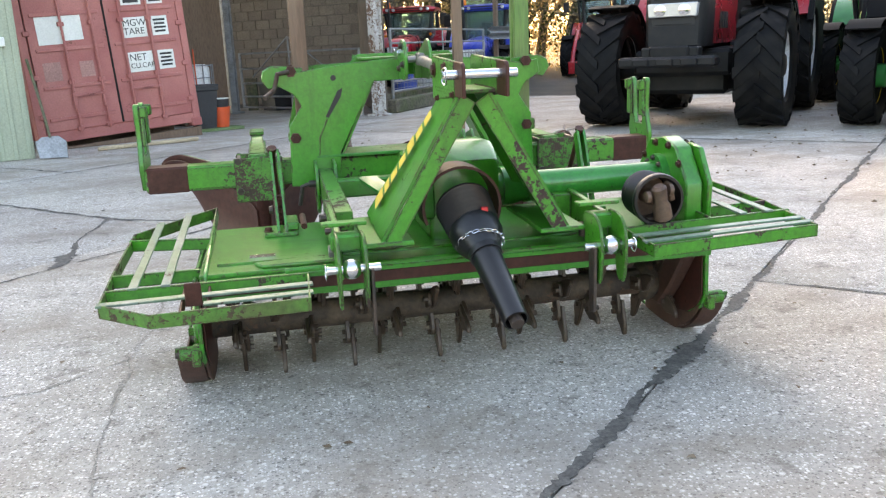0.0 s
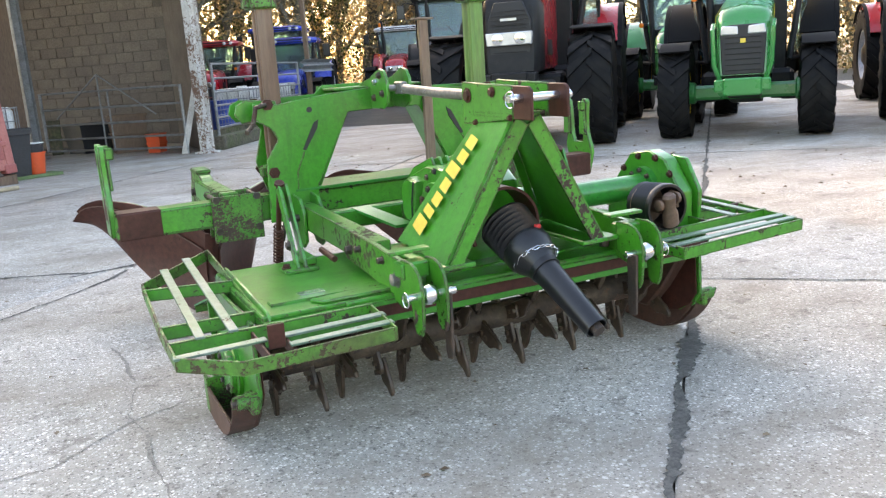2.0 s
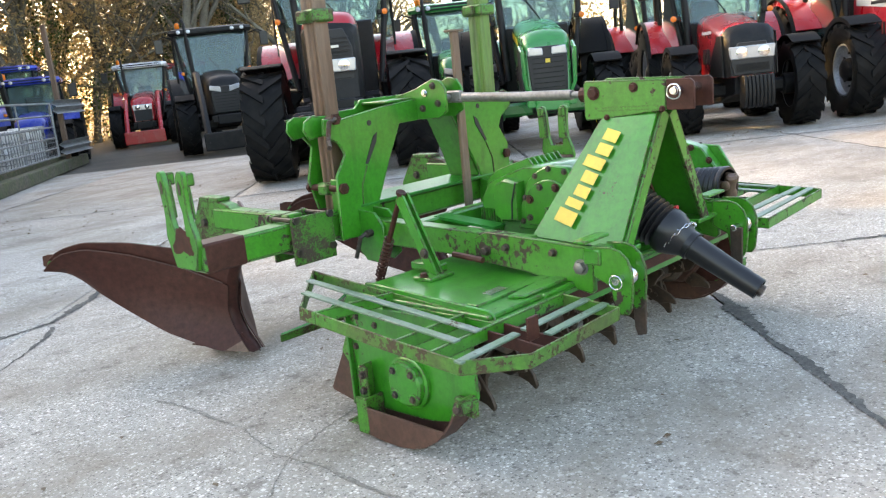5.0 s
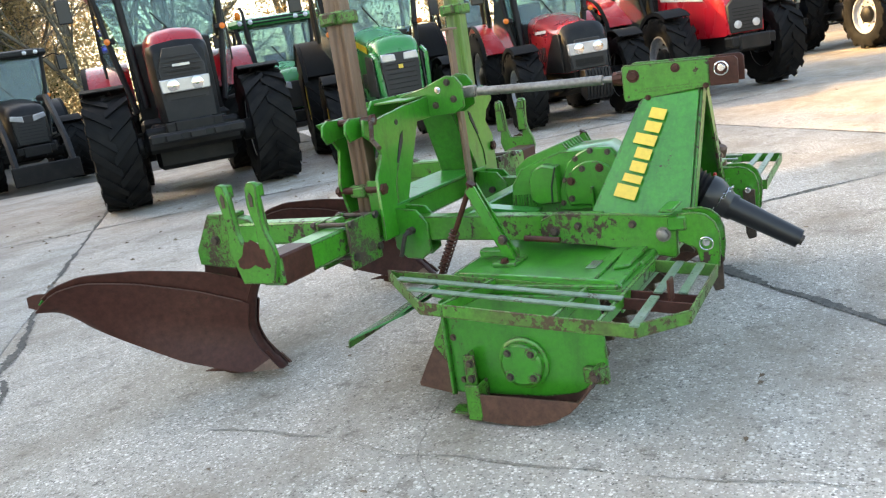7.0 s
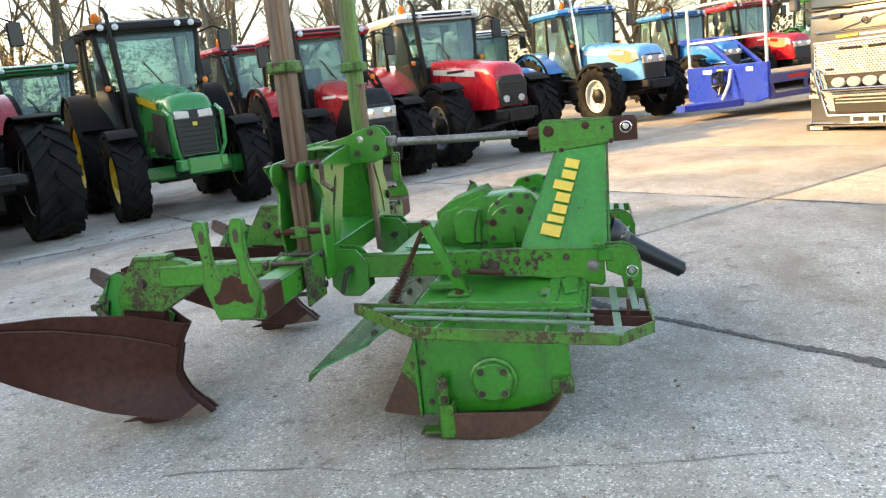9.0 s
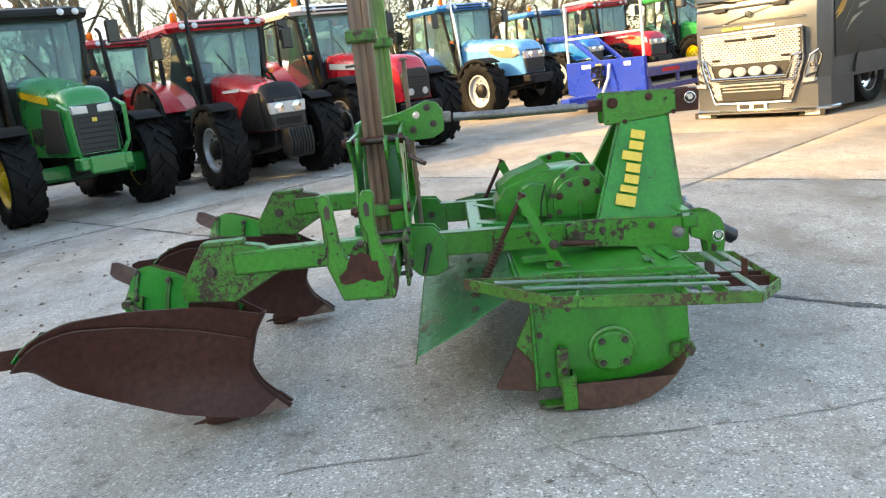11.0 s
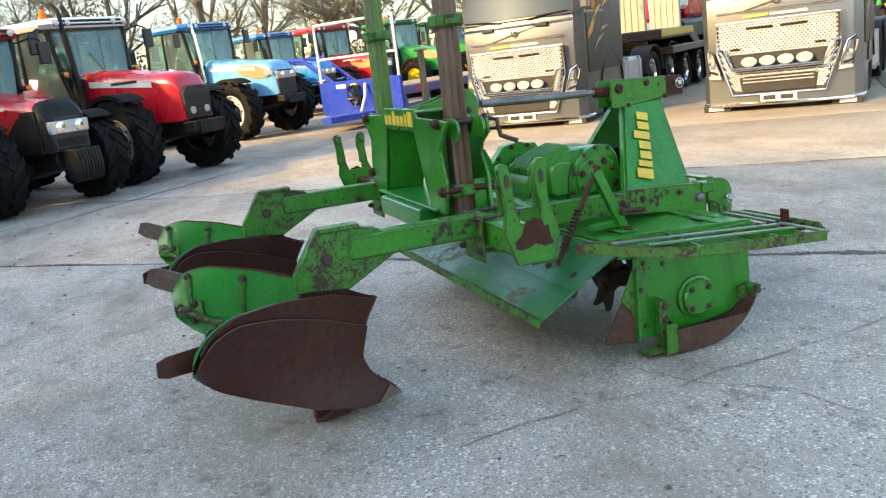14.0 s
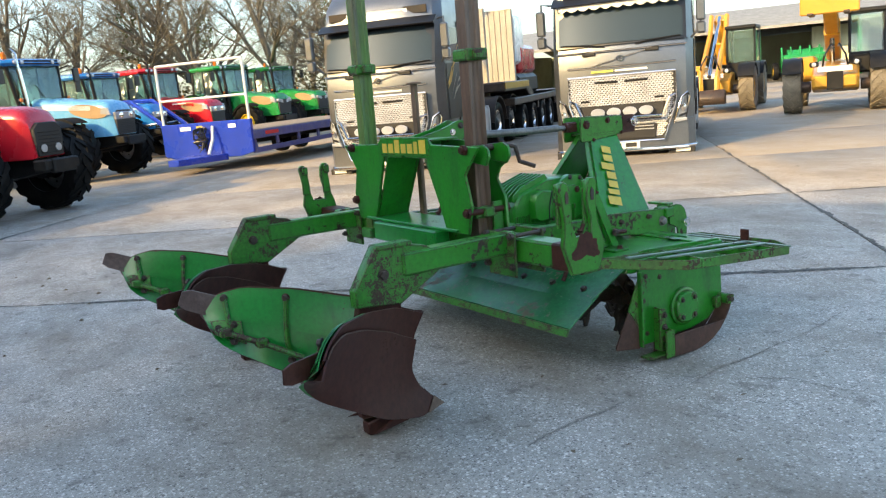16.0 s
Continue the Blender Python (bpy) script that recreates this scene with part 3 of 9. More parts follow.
# end plates, rotor bearing caps, skids
for sx in (-1, 1):
    bm = B()
    prism(bm, [(0.88, 0.47), (0.27, 0.47), (0.262, 0.22), (0.300, 0.160), (0.38, 0.110), (0.50, 0.085), (0.80, 0.075), (0.88, 0.075)], "x", sx * 0.945, sx * 0.96)
    box(bm, (sx * 0.966, 0.885, 0.26), (0.03, 0.012, 0.38), 0.003)
    ep = part("end_plate", bm, GREEN, tiller)
    bm = B()
    prism(bm, [(0.87, 0.44), (0.285, 0.44), (0.272, 0.22), (0.310, 0.165), (0.385, 0.118), (0.50, 0.093), (0.80, 0.083), (0.87, 0.083)], "x", sx * 0.936, sx * 0.942)
    part("inner_liner", bm, BROWN, ep, "earth-polished brown inner face")
    bm = B()
    prism(bm, [(0.884, 0.165), (0.955, 0.262), (1.05, 0.098), (1.045, 0.085), (0.884, 0.060)], "x", sx * 0.945, sx * 0.955)
    prism(bm, [(0.300, 0.175), (0.38, 0.118), (0.50, 0.095), (0.78, 0.085), (0.78, 0.012), (0.60, 0.002), (0.48, 0.018), (0.39, 0.066), (0.325, 0.13)], "x", sx * 0.952, sx * 0.942)
    part("wear_plate", bm, WEAR, ep, "rust-brown wear plate along the bottom")
    bm = B()
    prism(bm, [(0.884, 0.41), (0.957, 0.266), (0.886, 0.167)], "x", sx * 0.944, sx * 0.956)
    part("wedge_top", bm, GREEN_WORN, ep)

    def along(k, u):
        f = u * (len(k) - 1)
        i = min(int(f), len(k) - 2)
        f -= i
        return k[i][0] + (k[i + 1][0] - k[i][0]) * f, k[i][1] + (k[i + 1][1] - k[i][1]) * f

    bm = B()
    sheet(bm, lambda u, v: (sx * (0.958 + 0.085 * v), *along([(0.74, 0.006), (0.66, 0.001), (0.58, 0.001), (0.52, 0.008), (0.45, 0.030), (0.385, 0.070), (0.340, 0.115), (0.312, 0.152), (0.298, 0.180)], u)), 28, 1, 0.008)
    sk = part("skid", bm, WEAR, ep, "curved brown skid shoe")
    bm = B()
    sheet(bm, lambda u, v: (sx * (0.958 + 0.085 * v), *along([(0.298, 0.180), (0.284, 0.203), (0.270, 0.228)], u)), 6, 1, 0.008)
    part("skid_tip", bm, GREEN_WORN, sk, "green upturned tip of the skid")
    bm = B()
    prism(bm, [(0.735, 0.112), (0.735, 0.006), (0.66, 0.001), (0.58, 0.001), (0.52, 0.008), (0.45, 0.030), (0.385, 0.070), (0.350, 0.105), (0.352, 0.112)], "x", sx * 1.037, sx * 1.046, 0.002)
    part("skid_side", bm, WEAR, sk)
    bm = B()
    lathe(bm, [(0.098, 0), (0.098, 0.014), (0.090, 0.018), (0.084, 0.018), (0.080, 0.034), (0.072, 0.040), (0.0, 0.042)], (sx * 0.96, 0.575, 0.218), (sx, 0, 0), 36, caps=False)
    for k in range(4):
        a = radians(45 + 90 * k)
        lathe(bm, [(0.024, 0.02), (0.024, 0.034), (0.020, 0.038)], (sx * 0.964, 0.575 + 0.064 * math.cos(a), 0.218 + 0.064 * math.sin(a)), (sx, 0, 0), 14)
    bc = part("bearing_cap", bm, GREEN, ep)
    for k in range(4):
        a = radians(45 + 90 * k)
        bolt(bc, (sx * 1.000, 0.575 + 0.064 * math.cos(a), 0.218 + 0.064 * math.sin(a)), (sx, 0, 0), 0.011, 0.010)
    bm = B()
    box(bm, (sx * 1.040, 0.765, 0.075), (0.012, 0.060, 0.14), 0.003)
    box(bm, (sx * 1.0, 0.742, 0.075), (0.080, 0.012, 0.14), 0.003)
    box(bm, (sx * 0.987, 0.805, 0.018), (0.07, 0.16, 0.01), 0.003)
    box(bm, (sx * 0.985, 0.785, 0.145), (0.05, 0.012, 0.22), 0.003)
    box(bm, (sx * 1.006, 0.78, 0.165), (0.012, 0.045, 0.17), 0.003)
    ft = part("depth_foot", bm, GREEN_WORN, ep, "adjustable green depth foot")
    for z in (0.10, 0.16, 0.22):
        bolt(ft, (sx * 1.014, 0.775, z), (sx, 0, 0), 0.012, 0.012)
    bm = B()
    cyl(bm, (sx * 0.955, 0.285, 0.205), (sx * 1.03, 0.285, 0.205), 0.026, seg=14, bevel=0.003)
    box(bm, (sx * 0.975, 0.30, 0.19), (0.03, 0.09, 0.06), 0.006)
    part("skid_pivot", bm, GREEN_WORN, ep)
    bolt(ep, (sx * 1.03, 0.285, 0.205), (sx, 0, 0), 0.015, 0.014)
    for y, z in ((0.84, 0.42), (0.86, 0.30), (0.84, 0.13), (0.74, 0.40)):
        bolt(ep, (sx * 0.96, y, z), (sx, 0, 0), 0.010, 0.008)

# rotor with bolted spike tines
bm = B()
cyl(bm, (-0.94, 0.585, 0.205), (0.94, 0.585, 0.205), 0.055, seg=20)
rotor = part("rotor", bm, MUDDY, tiller, "earth-caked rotor tube")


def tine_mesh():
    bm = B()
    prism(bm, [(-0.028, 0.04), (0.028, 0.04), (0.030, 0.105), (0.020, 0.12), (-0.022, 0.12), (-0.03, 0.10)], "x", -0.010, 0.006, 0.002)
    prism(bm, [(-0.034, 0.066), (0.034, 0.066), (0.040, 0.12), (0.046, 0.158), (0.040, 0.196), (0.022, 0.205), (0.004, 0.172), (-0.026, 0.145), (-0.033, 0.11)], "x", 0.006, 0.022, 0.003)
    for z in (0.078, 0.110):
        lathe(bm, [(0.010, 0), (0.010, 0.012)], (0.018, 0, z), (1, 0, 0), 6)
        lathe(bm, [(0.010, 0), (0.010, 0.014)], (-0.010, 0, z), (-1, 0, 0), 6)
    return bm


tine = part("tine", tine_mesh(), TINE, rotor, "dark flat tine on a bolted flange")
_first = True
for i in range(13):
    for k in range(4):
        a = radians(i * 47 + k * 90 + 12)
        M_ = Matrix.Translation((-0.85 + i * 0.142 + 0.018 * k, 0.585, 0.205)) @ Matrix.Rotation(a, 4, "X") @ Matrix.Diagonal((1 if i % 2 else -1, 1, 1.10, 1))
        if _first:
            tine.matrix_basis, _first = M_, False
        else:
            again(tine, M_)

# step grates on both ends: flat-bar frames with slats on edge
def bar(bm, a, b, h=0.045, t=0.008, z0=0.0, m=None):
    a, b = Vector(a), Vector(b)
    d = b - a
    L = d.length
    ang = math.atan2(d.y, d.x)
    pitch = -math.asin(max(-1, min(1, d.z / max(L, 1e-6))))
    T = Matrix.Translation((a + b) / 2) @ Matrix.Rotation(ang, 4, "Z") @ Matrix.Rotation(pitch, 4, "Y")
    if m is not None:
        T = m @ T
    box(bm, (0, 0, 0), (L + t, t, h), 0.002, T)


def grate(sx, base, tilt, lean, chamfer):
    """Welded step: rim bars on edge, flat treads on top; heights are those of the rim's upper edge."""
    T = Matrix.Translation((0, 0, base)) @ Matrix.Rotation(radians(tilt), 4, "X") @ Matrix.Rotation(radians(lean), 4, "Y")
    P = lambda x, y, z=0.0: (sx * x, y, z)
    h = 0.046
    rim = [P(0.580, -0.045, -h / 2), P(1.06, -0.06, -h / 2), P(1.224, 0.066, -h / 2), P(1.226, 0.36, -h / 2), P(1.213, 0.82, -h / 2), P(0.911, 1.137, -h / 2), P(0.917, 0.19, -h / 2)]
    if not chamfer:
        rim[1:3] = [P(1.20, -0.03, -h / 2)]
    bm = B()
    for a, b in zip(rim, rim[1:]):
        bar(bm, a, b, h, 0.008, m=T)
    bar(bm, P(0.572, 0.185, -h / 2), rim[0], h, 0.008, m=T)
    g = part("side_grate", bm, GREEN_RIM if chamfer else GREEN_CHIP, tiller, "worn green step grate of welded flat bars")
    for a, b, hh in ((P(0.572, 0.183), P(1.222, 0.180), 0.045), (P(0.921, 0.320), P(1.220, 0.328), 0.045), (P(0.917, 0.677), P(1.214, 0.735), 0.045)):
        bm = B()
        bar(bm, (a[0], a[1], -hh / 2 + 0.002), (b[0], b[1], -hh / 2 + 0.002), hh, 0.013, m=T)
        part("cross_slat", bm, GREEN_CHIP, g)
    treads = [(P(1.134, 0.172), P(1.120, 0.905)), (P(1.032, 0.176), P(1.019, 1.010))]
    flats = [(P(0.577, 0.088), P(0.905, 0.078)), (P(0.970, 0.076), P(1.218, 0.068)), (P(0.580, 0.012), P(0.890, 0.000))]
    if not chamfer:
        flats = [(P(0.577, 0.088), P(1.205, 0.078)), (P(0.580, 0.012), P(1.20, 0.020))]
    for (a, b), z in [(q, 0.008) for q in treads] + [(q, -0.004) for q in flats]:
        bm = B()
        bar(bm, (a[0], a[1], z), (b[0], b[1], z), 0.008, 0.030, m=T)
        part("tread", bm, GRATE_TOP, g)
    if chamfer:
        for x in (0.895, 0.975):
            bm = B()
            bar(bm, P(x, -0.05, -0.030), P(x, 0.178, -0.030), 0.040, 0.008, m=T)
            part("cross_bar", bm, BROWN, g, "rust-brown cross bar")
    return g


grate(-1, 0.472, 4.0, 0.0, True)
grate(1, 0.520, 2.2, -1.5, False)
bm = B()
box(bm, (-0.935, 0.03, 0.492), (0.052, 0.010, 0.075), 0.003)
part("step_lug", bm, BROWN, tiller, "short brown upright lug on the grate")

# headstock tower
for sx in (-1, 1):
    bm = B()
    q = [(sx * 0.318, 0.10, 0.585), (sx * 0.318, 0.49, 0.605), (sx * 0.045, 0.30, 1.06), (sx * 0.045, 0.085, 1.06)]
    slab(bm, q if sx > 0 else list(reversed(q)), 0.012)
    leg = part("tower_leg", bm, GREEN, tiller)
    bm = B()
    q = [(sx * 0.318, 0.098, 0.585), (sx * 0.272, 0.098, 0.575), (sx * 0.0, 0.083, 1.03), (sx * 0.045, 0.083, 1.06)]
    slab(bm, q if sx < 0 else list(reversed(q)), 0.012)
    part("front_flange", bm, GREEN_CHIP, leg)
    bm = B()
    q = [(sx * 0.318, 0.492, 0.605), (sx * 0.285, 0.492, 0.60), (sx * 0.015, 0.302, 1.05), (sx * 0.045, 0.302, 1.06)]
    slab(bm, q if sx > 0 else list(reversed(q)), 0.010)
    part("rear_flange", bm, GREEN, leg)
    bm = B()
    box(bm, (sx * 0.30, 0.295, 0.583), (0.16, 0.43, 0.016), 0.003)
    part("foot_plate", bm, GREEN, leg)
    # plain yellow blocks along the plate, where the maker's lettering runs
    e1 = Vector((-sx * 0.272, -0.155, 0.455)).normalized()
    e2 = Vector((0, -1 if sx < 0 else 1, 0))
    e2 = (e2 - e1 * e2.dot(e1)).normalized()
    nn = e1.cross(e2)
    if nn.x * sx < 0:
        nn = -nn
    o = Vector((sx * 0.302, 0.315, 0.648))
    x = 0.0
    for w, h in ((0.056, 1.0), (0.034, 0.86), (0.044, 0.72), (0.046, 0.72), (0.046, 1.0), (0.044, 0.72), (0.046, 0.72)):
        bm = B()
        hh = 0.092 * h
        sgn = 1 if sx < 0 else -1
        cs = [o + e1 * x, o + e1 * (x + w), o + e1 * (x + w) + e2 * (-sgn) * hh, o + e1 * x + e2 * (-sgn) * hh]
        F = [bm.verts.new(c + nn * 0.0165) for c in cs]
        bm.faces.new(F)
        part("lettering_block", bm, YELLOW, leg, "plain yellow block of vinyl", fix=False)
        x += w + 0.0135
bm = B()
for x in (-0.076, 0.064):
    prism(bm, [(0.04, 1.055), (0.28, 1.03), (0.385, 1.025), (0.392, 1.04), (0.392, 1.165), (0.38, 1.176), (0.04, 1.165)], "x", x, x + 0.014)
box(bm, (0, 0.20, 1.066), (0.15, 0.27, 0.012), 0.003)
brk = part("top_bracket", bm, GREEN_CHIP, tiller, "chipped green top-link bracket of two plates")
bm = B()
cyl(bm, (-0.115, -0.015, 1.125), (0.115, -0.015, 1.125), 0.015, seg=14, bevel=0.003)
lathe(bm, [(0.013, 0), (0.013, 0.012)], (-0.125, -0.015, 1.125), (1, 0, 0), 14)
part("top_pin", bm, ZINC, brk, "bright zinc top pin")
bm = B()
sweep(bm, [(-0.118 - 0.003 * math.sin(k), -0.015 + 0.026 * math.cos(k * 2 * math.pi / 16), 1.122 + 0.026 * math.sin(k * 2 * math.pi / 16)) for k in range(16)], 0.0028, 6, closed=True)
part("linch_pin", bm, ZINC, brk)
for x in (-0.075, 0.063):
    bm = B()
    prism(bm, [(-0.068, 1.055), (0.04, 1.055), (0.04, 1.165), (-0.055, 1.163), (-0.070, 1.15)], "x", x, x + 0.012)
    part("hitch_plate", bm, BROWN, brk, "rust-brown hitch plate")
for y, z, r_ in ((0.345, 1.128, 0.020), (0.17, 1.142, 0.014), (0.29, 1.035, 0.009), (0.055, 1.06, 0.009)):
    bolt(brk, (-0.077, y, z), (-1, 0, 0), r_, 0.010, BROWN)

# top link back to the toolbar
bm = B()
sweep(bm, [(0.0, 0.42, 1.12), (0.005, 0.52, 1.122)], 0.014, 10)
sweep(bm, [(0.005, 0.50, 1.122), (0.006, 0.56, 1.123), (0.012, 0.80, 1.127), (0.02, 1.05, 1.135), (0.024, 1.11, 1.138)], 0.021, 12)
box(bm, (0.025, 1.165, 1.142), (0.03, 0.09, 0.055), 0.008)
cyl(bm, (-0.03, 1.19, 1.142), (0.08, 1.19, 1.142), 0.014, seg=12)
tl = part("top_link", bm, LINK_STEEL, tiller, "dull grey steel top link")
bm = B()
box(bm, (0, 0.40, 1.12), (0.05, 0.07, 0.06), 0.008)
lathe(bm, [(0.03, -0.01), (0.03, 0.03)], (0.0, 0.42, 1.12), (0, 1, 0), 10)
part("rusty_end", bm, BROWN, tl, "rusty threaded end")

# lower link brackets with balls
for sx in (-1, 1):
    bm = B()
    for xa, xb in ((0.474, 0.485), (0.388, 0.399)):
        prism(bm, [(-0.043, 0.50), (-0.042, 0.56), (-0.026, 0.604), (0.004, 0.630), (0.04, 0.640), (0.11, 0.636), (0.11, 0.53), (0.045, 0.50), (0.034, 0.43), (0.016, 0.405), (-0.018, 0.405), (-0.034, 0.43)], "x", sx * xa, sx * xb)
    lb = part("lower_bracket", bm, GREEN_CHIP, tiller, "chipped green lower hitch bracket of two plates")
    bm = B()
    box(bm, (sx * 0.445, 0.11, 0.60), (0.10, 0.07, 0.055), 0.006)
    box(bm, (sx * 0.445, 0.14, 0.655), (0.15, 0.05, 0.012), 0.003)
    part("bracket_box", bm, GREEN, lb)
    bm = B()
    cyl(bm, (sx * 0.345, 0, 0.535), (sx * 0.518, 0, 0.535), 0.013, seg=14, bevel=0.002)
    lathe(bm, [(0.014, 0), (0.014, 0.012)], (sx * 0.512, 0, 0.535), (sx, 0, 0), 14)
    part("hitch_pin", bm, ZINC, lb, "bright hitch pin")
    bm = B()
    lathe(bm, [(0.018, -0.028)] + [(0.034 * math.cos(a), 0.034 * math.sin(a)) for a in [radians(k) for k in range(-54, 55, 12)]] + [(0.018, 0.028)], (sx * 0.44, 0, 0.535), (1, 0, 0), 22)
    part("hitch_ball", bm, ZINC, lb, "bright steel hitch ball")
    bm = B()
    sweep(bm, [(sx * 0.522, 0.024 * math.cos(k * math.pi / 8), 0.53 + 0.024 * math.sin(k * math.pi / 8)) for k in range(16)], 0.0026, 6, closed=True)
    part("linch_pin", bm, ZINC, lb)
    bm = B()
    prism(bm, [(-0.022, 0.31), (0.012, 0.30), (0.022, 0.33), (0.026, 0.53), (-0.028, 0.535)], "x", sx * 0.370, sx * 0.382)
    part("strap", bm, DARK_STEEL, lb)

# side rails to the toolbar
for sx in (-1, 1):
    bm = B()
    prism(bm, [(0.115, 0.475), (0.115, 0.625), (0.36, 0.642), (0.60, 0.652), (0.66, 0.625), (0.66, 0.535), (0.42, 0.515), (0.33, 0.500), (0.13, 0.462)], "x", sx * 0.455, sx * 0.478)
    prism(bm, [(0.42, 0.53), (0.42, 0.635), (1.24, 0.655), (1.36, 0.655), (1.36, 0.545), (1.22, 0.548)], "x", sx * 0.385, sx * 0.453)
    rail = part("side_rail", bm, GREEN_CHIP, tiller, "chipped green side rail")
    for y, z, r_ in ((0.165, 0.557, 0.022), (0.28, 0.60, 0.012), (0.50, 0.60, 0.012), (0.60, 0.58, 0.016)):
        bolt(rail, (sx * 0.478, y, z), (sx, 0, 0), r_, 0.02, LINK_STEEL if r_ > 0.02 else DARK_STEEL)
    # swivel plates against the toolbar
    bm = B()
    pl = [(1.20, 0.50), (1.20, 0.63), (1.25, 0.69), (1.36, 0.70), (1.38, 0.66), (1.38, 0.52), (1.33, 0.47), (1.25, 0.465)]
    for x in (0.37, 0.455):
        prism(bm, pl, "x", sx * x, sx * (x + 0.014))
    sw = part("swivel_plate", bm, GREEN, tiller)
    bm = B()
    cyl(bm, (sx * 0.35, 1.28, 0.60), (sx * 0.50, 1.28, 0.60), 0.017, seg=12)
    sweep(bm, [(sx * 0.50, 1.285, 0.60), (sx * 0.53, 1.285, 0.59), (sx * 0.545, 1.31, 0.50)], 0.010, 8)
    part("locking_pin", bm, DARK_STEEL, sw, "dark steel pin with a bent handle")

# gearbox between the tower legs, with finned cover
bm = B()
sec = []
for x, k in ((-0.10, 0.96), (-0.085, 1.0), (0.15, 1.0), (0.17, 0.95)):
    sec.append([Vector((x, 0.66 + (py - 0.66) * k, 0.66 + (pz - 0.66) * k)) for py, pz in ((0.42, 0.50), (0.92, 0.50), (0.95, 0.56), (0.95, 0.70), (0.90, 0.775), (0.70, 0.845), (0.52, 0.85), (0.43, 0.79), (0.41, 0.68))])
loft(bm, sec)
gear = part("gearbox", bm, GREEN, tiller, "green cast gearbox with a finned cover")
bm = B()
prism(bm, [(0.72, 0.585), (0.70, 0.69), (0.655, 0.795), (0.60, 0.835), (0.545, 0.858), (0.455, 0.850), (0.415, 0.790), (0.385, 0.66), (0.40, 0.585)], "x", -0.130, -0.085, 0.006)
cov = part("side_cover", bm, GREEN, gear)
bm = B()
prism(bm, [(0.545 + 0.128 * math.cos(radians(a)), 0.672 + 0.128 * math.sin(radians(a))) for a in range(-30, 211, 12)], "x", -0.142, -0.128, 0.004)
part("round_boss", bm, GREEN, cov)
for k, a in enumerate((-18, 25, 68, 112, 150, 196)):
    bolt(cov, (-0.143, 0.545 + 0.104 * math.cos(radians(a)), 0.672 + 0.104 * math.sin(radians(a))), (-1, 0, 0), 0.014 if k % 2 else 0.011, 0.010, BROWN if k % 2 else DARK_STEEL)
for y, z in ((0.615, 0.812), (0.545, 0.842), (0.468, 0.832), (0.672, 0.72), (0.69, 0.62)):
    bolt(cov, (-0.131, y, z), (-1, 0, 0), 0.010, 0.008)
bm = B()
box(bm, (-0.150, 0.545, 0.625), (0.03, 0.014, 0.13), 0.004)
part("web_rib", bm, GREEN, cov)
bm = B()
sec = []
for x, k in ((-0.150, 0.90), (-0.138, 1.0), (0.02, 1.0)):
    sec.append([Vector((x, 0.775 + (py - 0.775) * k, 0.70 + (pz - 0.70) * k)) for py, pz in ((0.70, 0.62), (0.80, 0.615), (0.835, 0.64), (0.84, 0.73), (0.82, 0.775), (0.77, 0.798), (0.70, 0.785))])
loft(bm, sec)
bh = part("bearing_housing", bm, GREEN, gear)
bm = B()
sweep(bm, [(-0.152, 0.735, 0.625), (-0.153, 0.730, 0.70), (-0.152, 0.705, 0.785)], 0.004, 6)
part("joint_line", bm, BLACK_DULL, bh, "dark joint line of the housing")
for i in range(7):
    bm = B()
    prism(bm, [(0.66, 0.84), (0.69, 0.878), (0.86, 0.825), (0.93, 0.775), (0.93, 0.74), (0.70, 0.83)], "x", -0.075 + 0.034 * i, -0.064 + 0.034 * i, 0.002)
    part("fin", bm, GREEN, gear)
for k in range(9):
    bm = B()
    box(bm, (-0.104, 0.945 - 0.014 * k, 0.60), (0.008, 0.005, 0.12), 0.001)
    part("cooling_rib", bm, GREEN, gear)

# drive tube and chain case on the end
bm = B()
cyl(bm, (0.18, 0.52, 0.665), (0.90, 0.52, 0.665), 0.054, seg=24)
lathe(bm, [(0.085, 0), (0.085, 0.03)], (0.84, 0.52, 0.665), (1, 0, 0), 24)
lathe(bm, [(0.075, 0), (0.075, 0.02), (0.06, 0.10)], (0.20, 0.52, 0.665), (1, 0, 0), 24)
dt = part("drive_tube", bm, GREEN_PALE, tiller, "smooth pale green drive tube")
for k in range(8):
    a = radians(45 * k)
    bolt(dt, (0.84, 0.52 + 0.07 * math.cos(a), 0.665 + 0.07 * math.sin(a)), (-1, 0, 0), 0.009, 0.01)
bm = B()
prism(bm, [(0.30, 0.50), (0.30, 0.66), (0.40, 0.79), (0.50, 0.82), (0.62, 0.80), (0.74, 0.66), (0.78, 0.50)], "x", 0.87, 0.94, 0.006)
cc = part("chain_case", bm, GREEN, tiller, "green chain case at the end of the drive tube")
bm = B()
prism(bm, [(0.32, 0.36), (0.32, 0.45), (0.78, 0.45), (0.80, 0.38), (0.78, 0.18), (0.70, 0.11), (0.52, 0.11), (0.42, 0.22)], "x", 0.875, 0.934, 0.010)
part("case_foot", bm, WEAR, cc, "earth-caked lower end of the chain case under the hood")
bm = B()
lathe(bm, [(0.075, 0.0), (0.085, 0.02), (0.085, 0.05), (0.062, 0.07)], (0.875, 0.585, 0.205), (-1, 0, 0), 20)
part("rotor_hub", bm, MUDDY, cc)
bm = B()
prism(bm, [(0.28, 0.50), (0.27, 0.66), (0.35, 0.79), (0.44, 0.80), (0.50, 0.72), (0.52, 0.50)], "x", 0.945, 0.965, 0.004)
part("case_cover", bm, GREEN, cc)
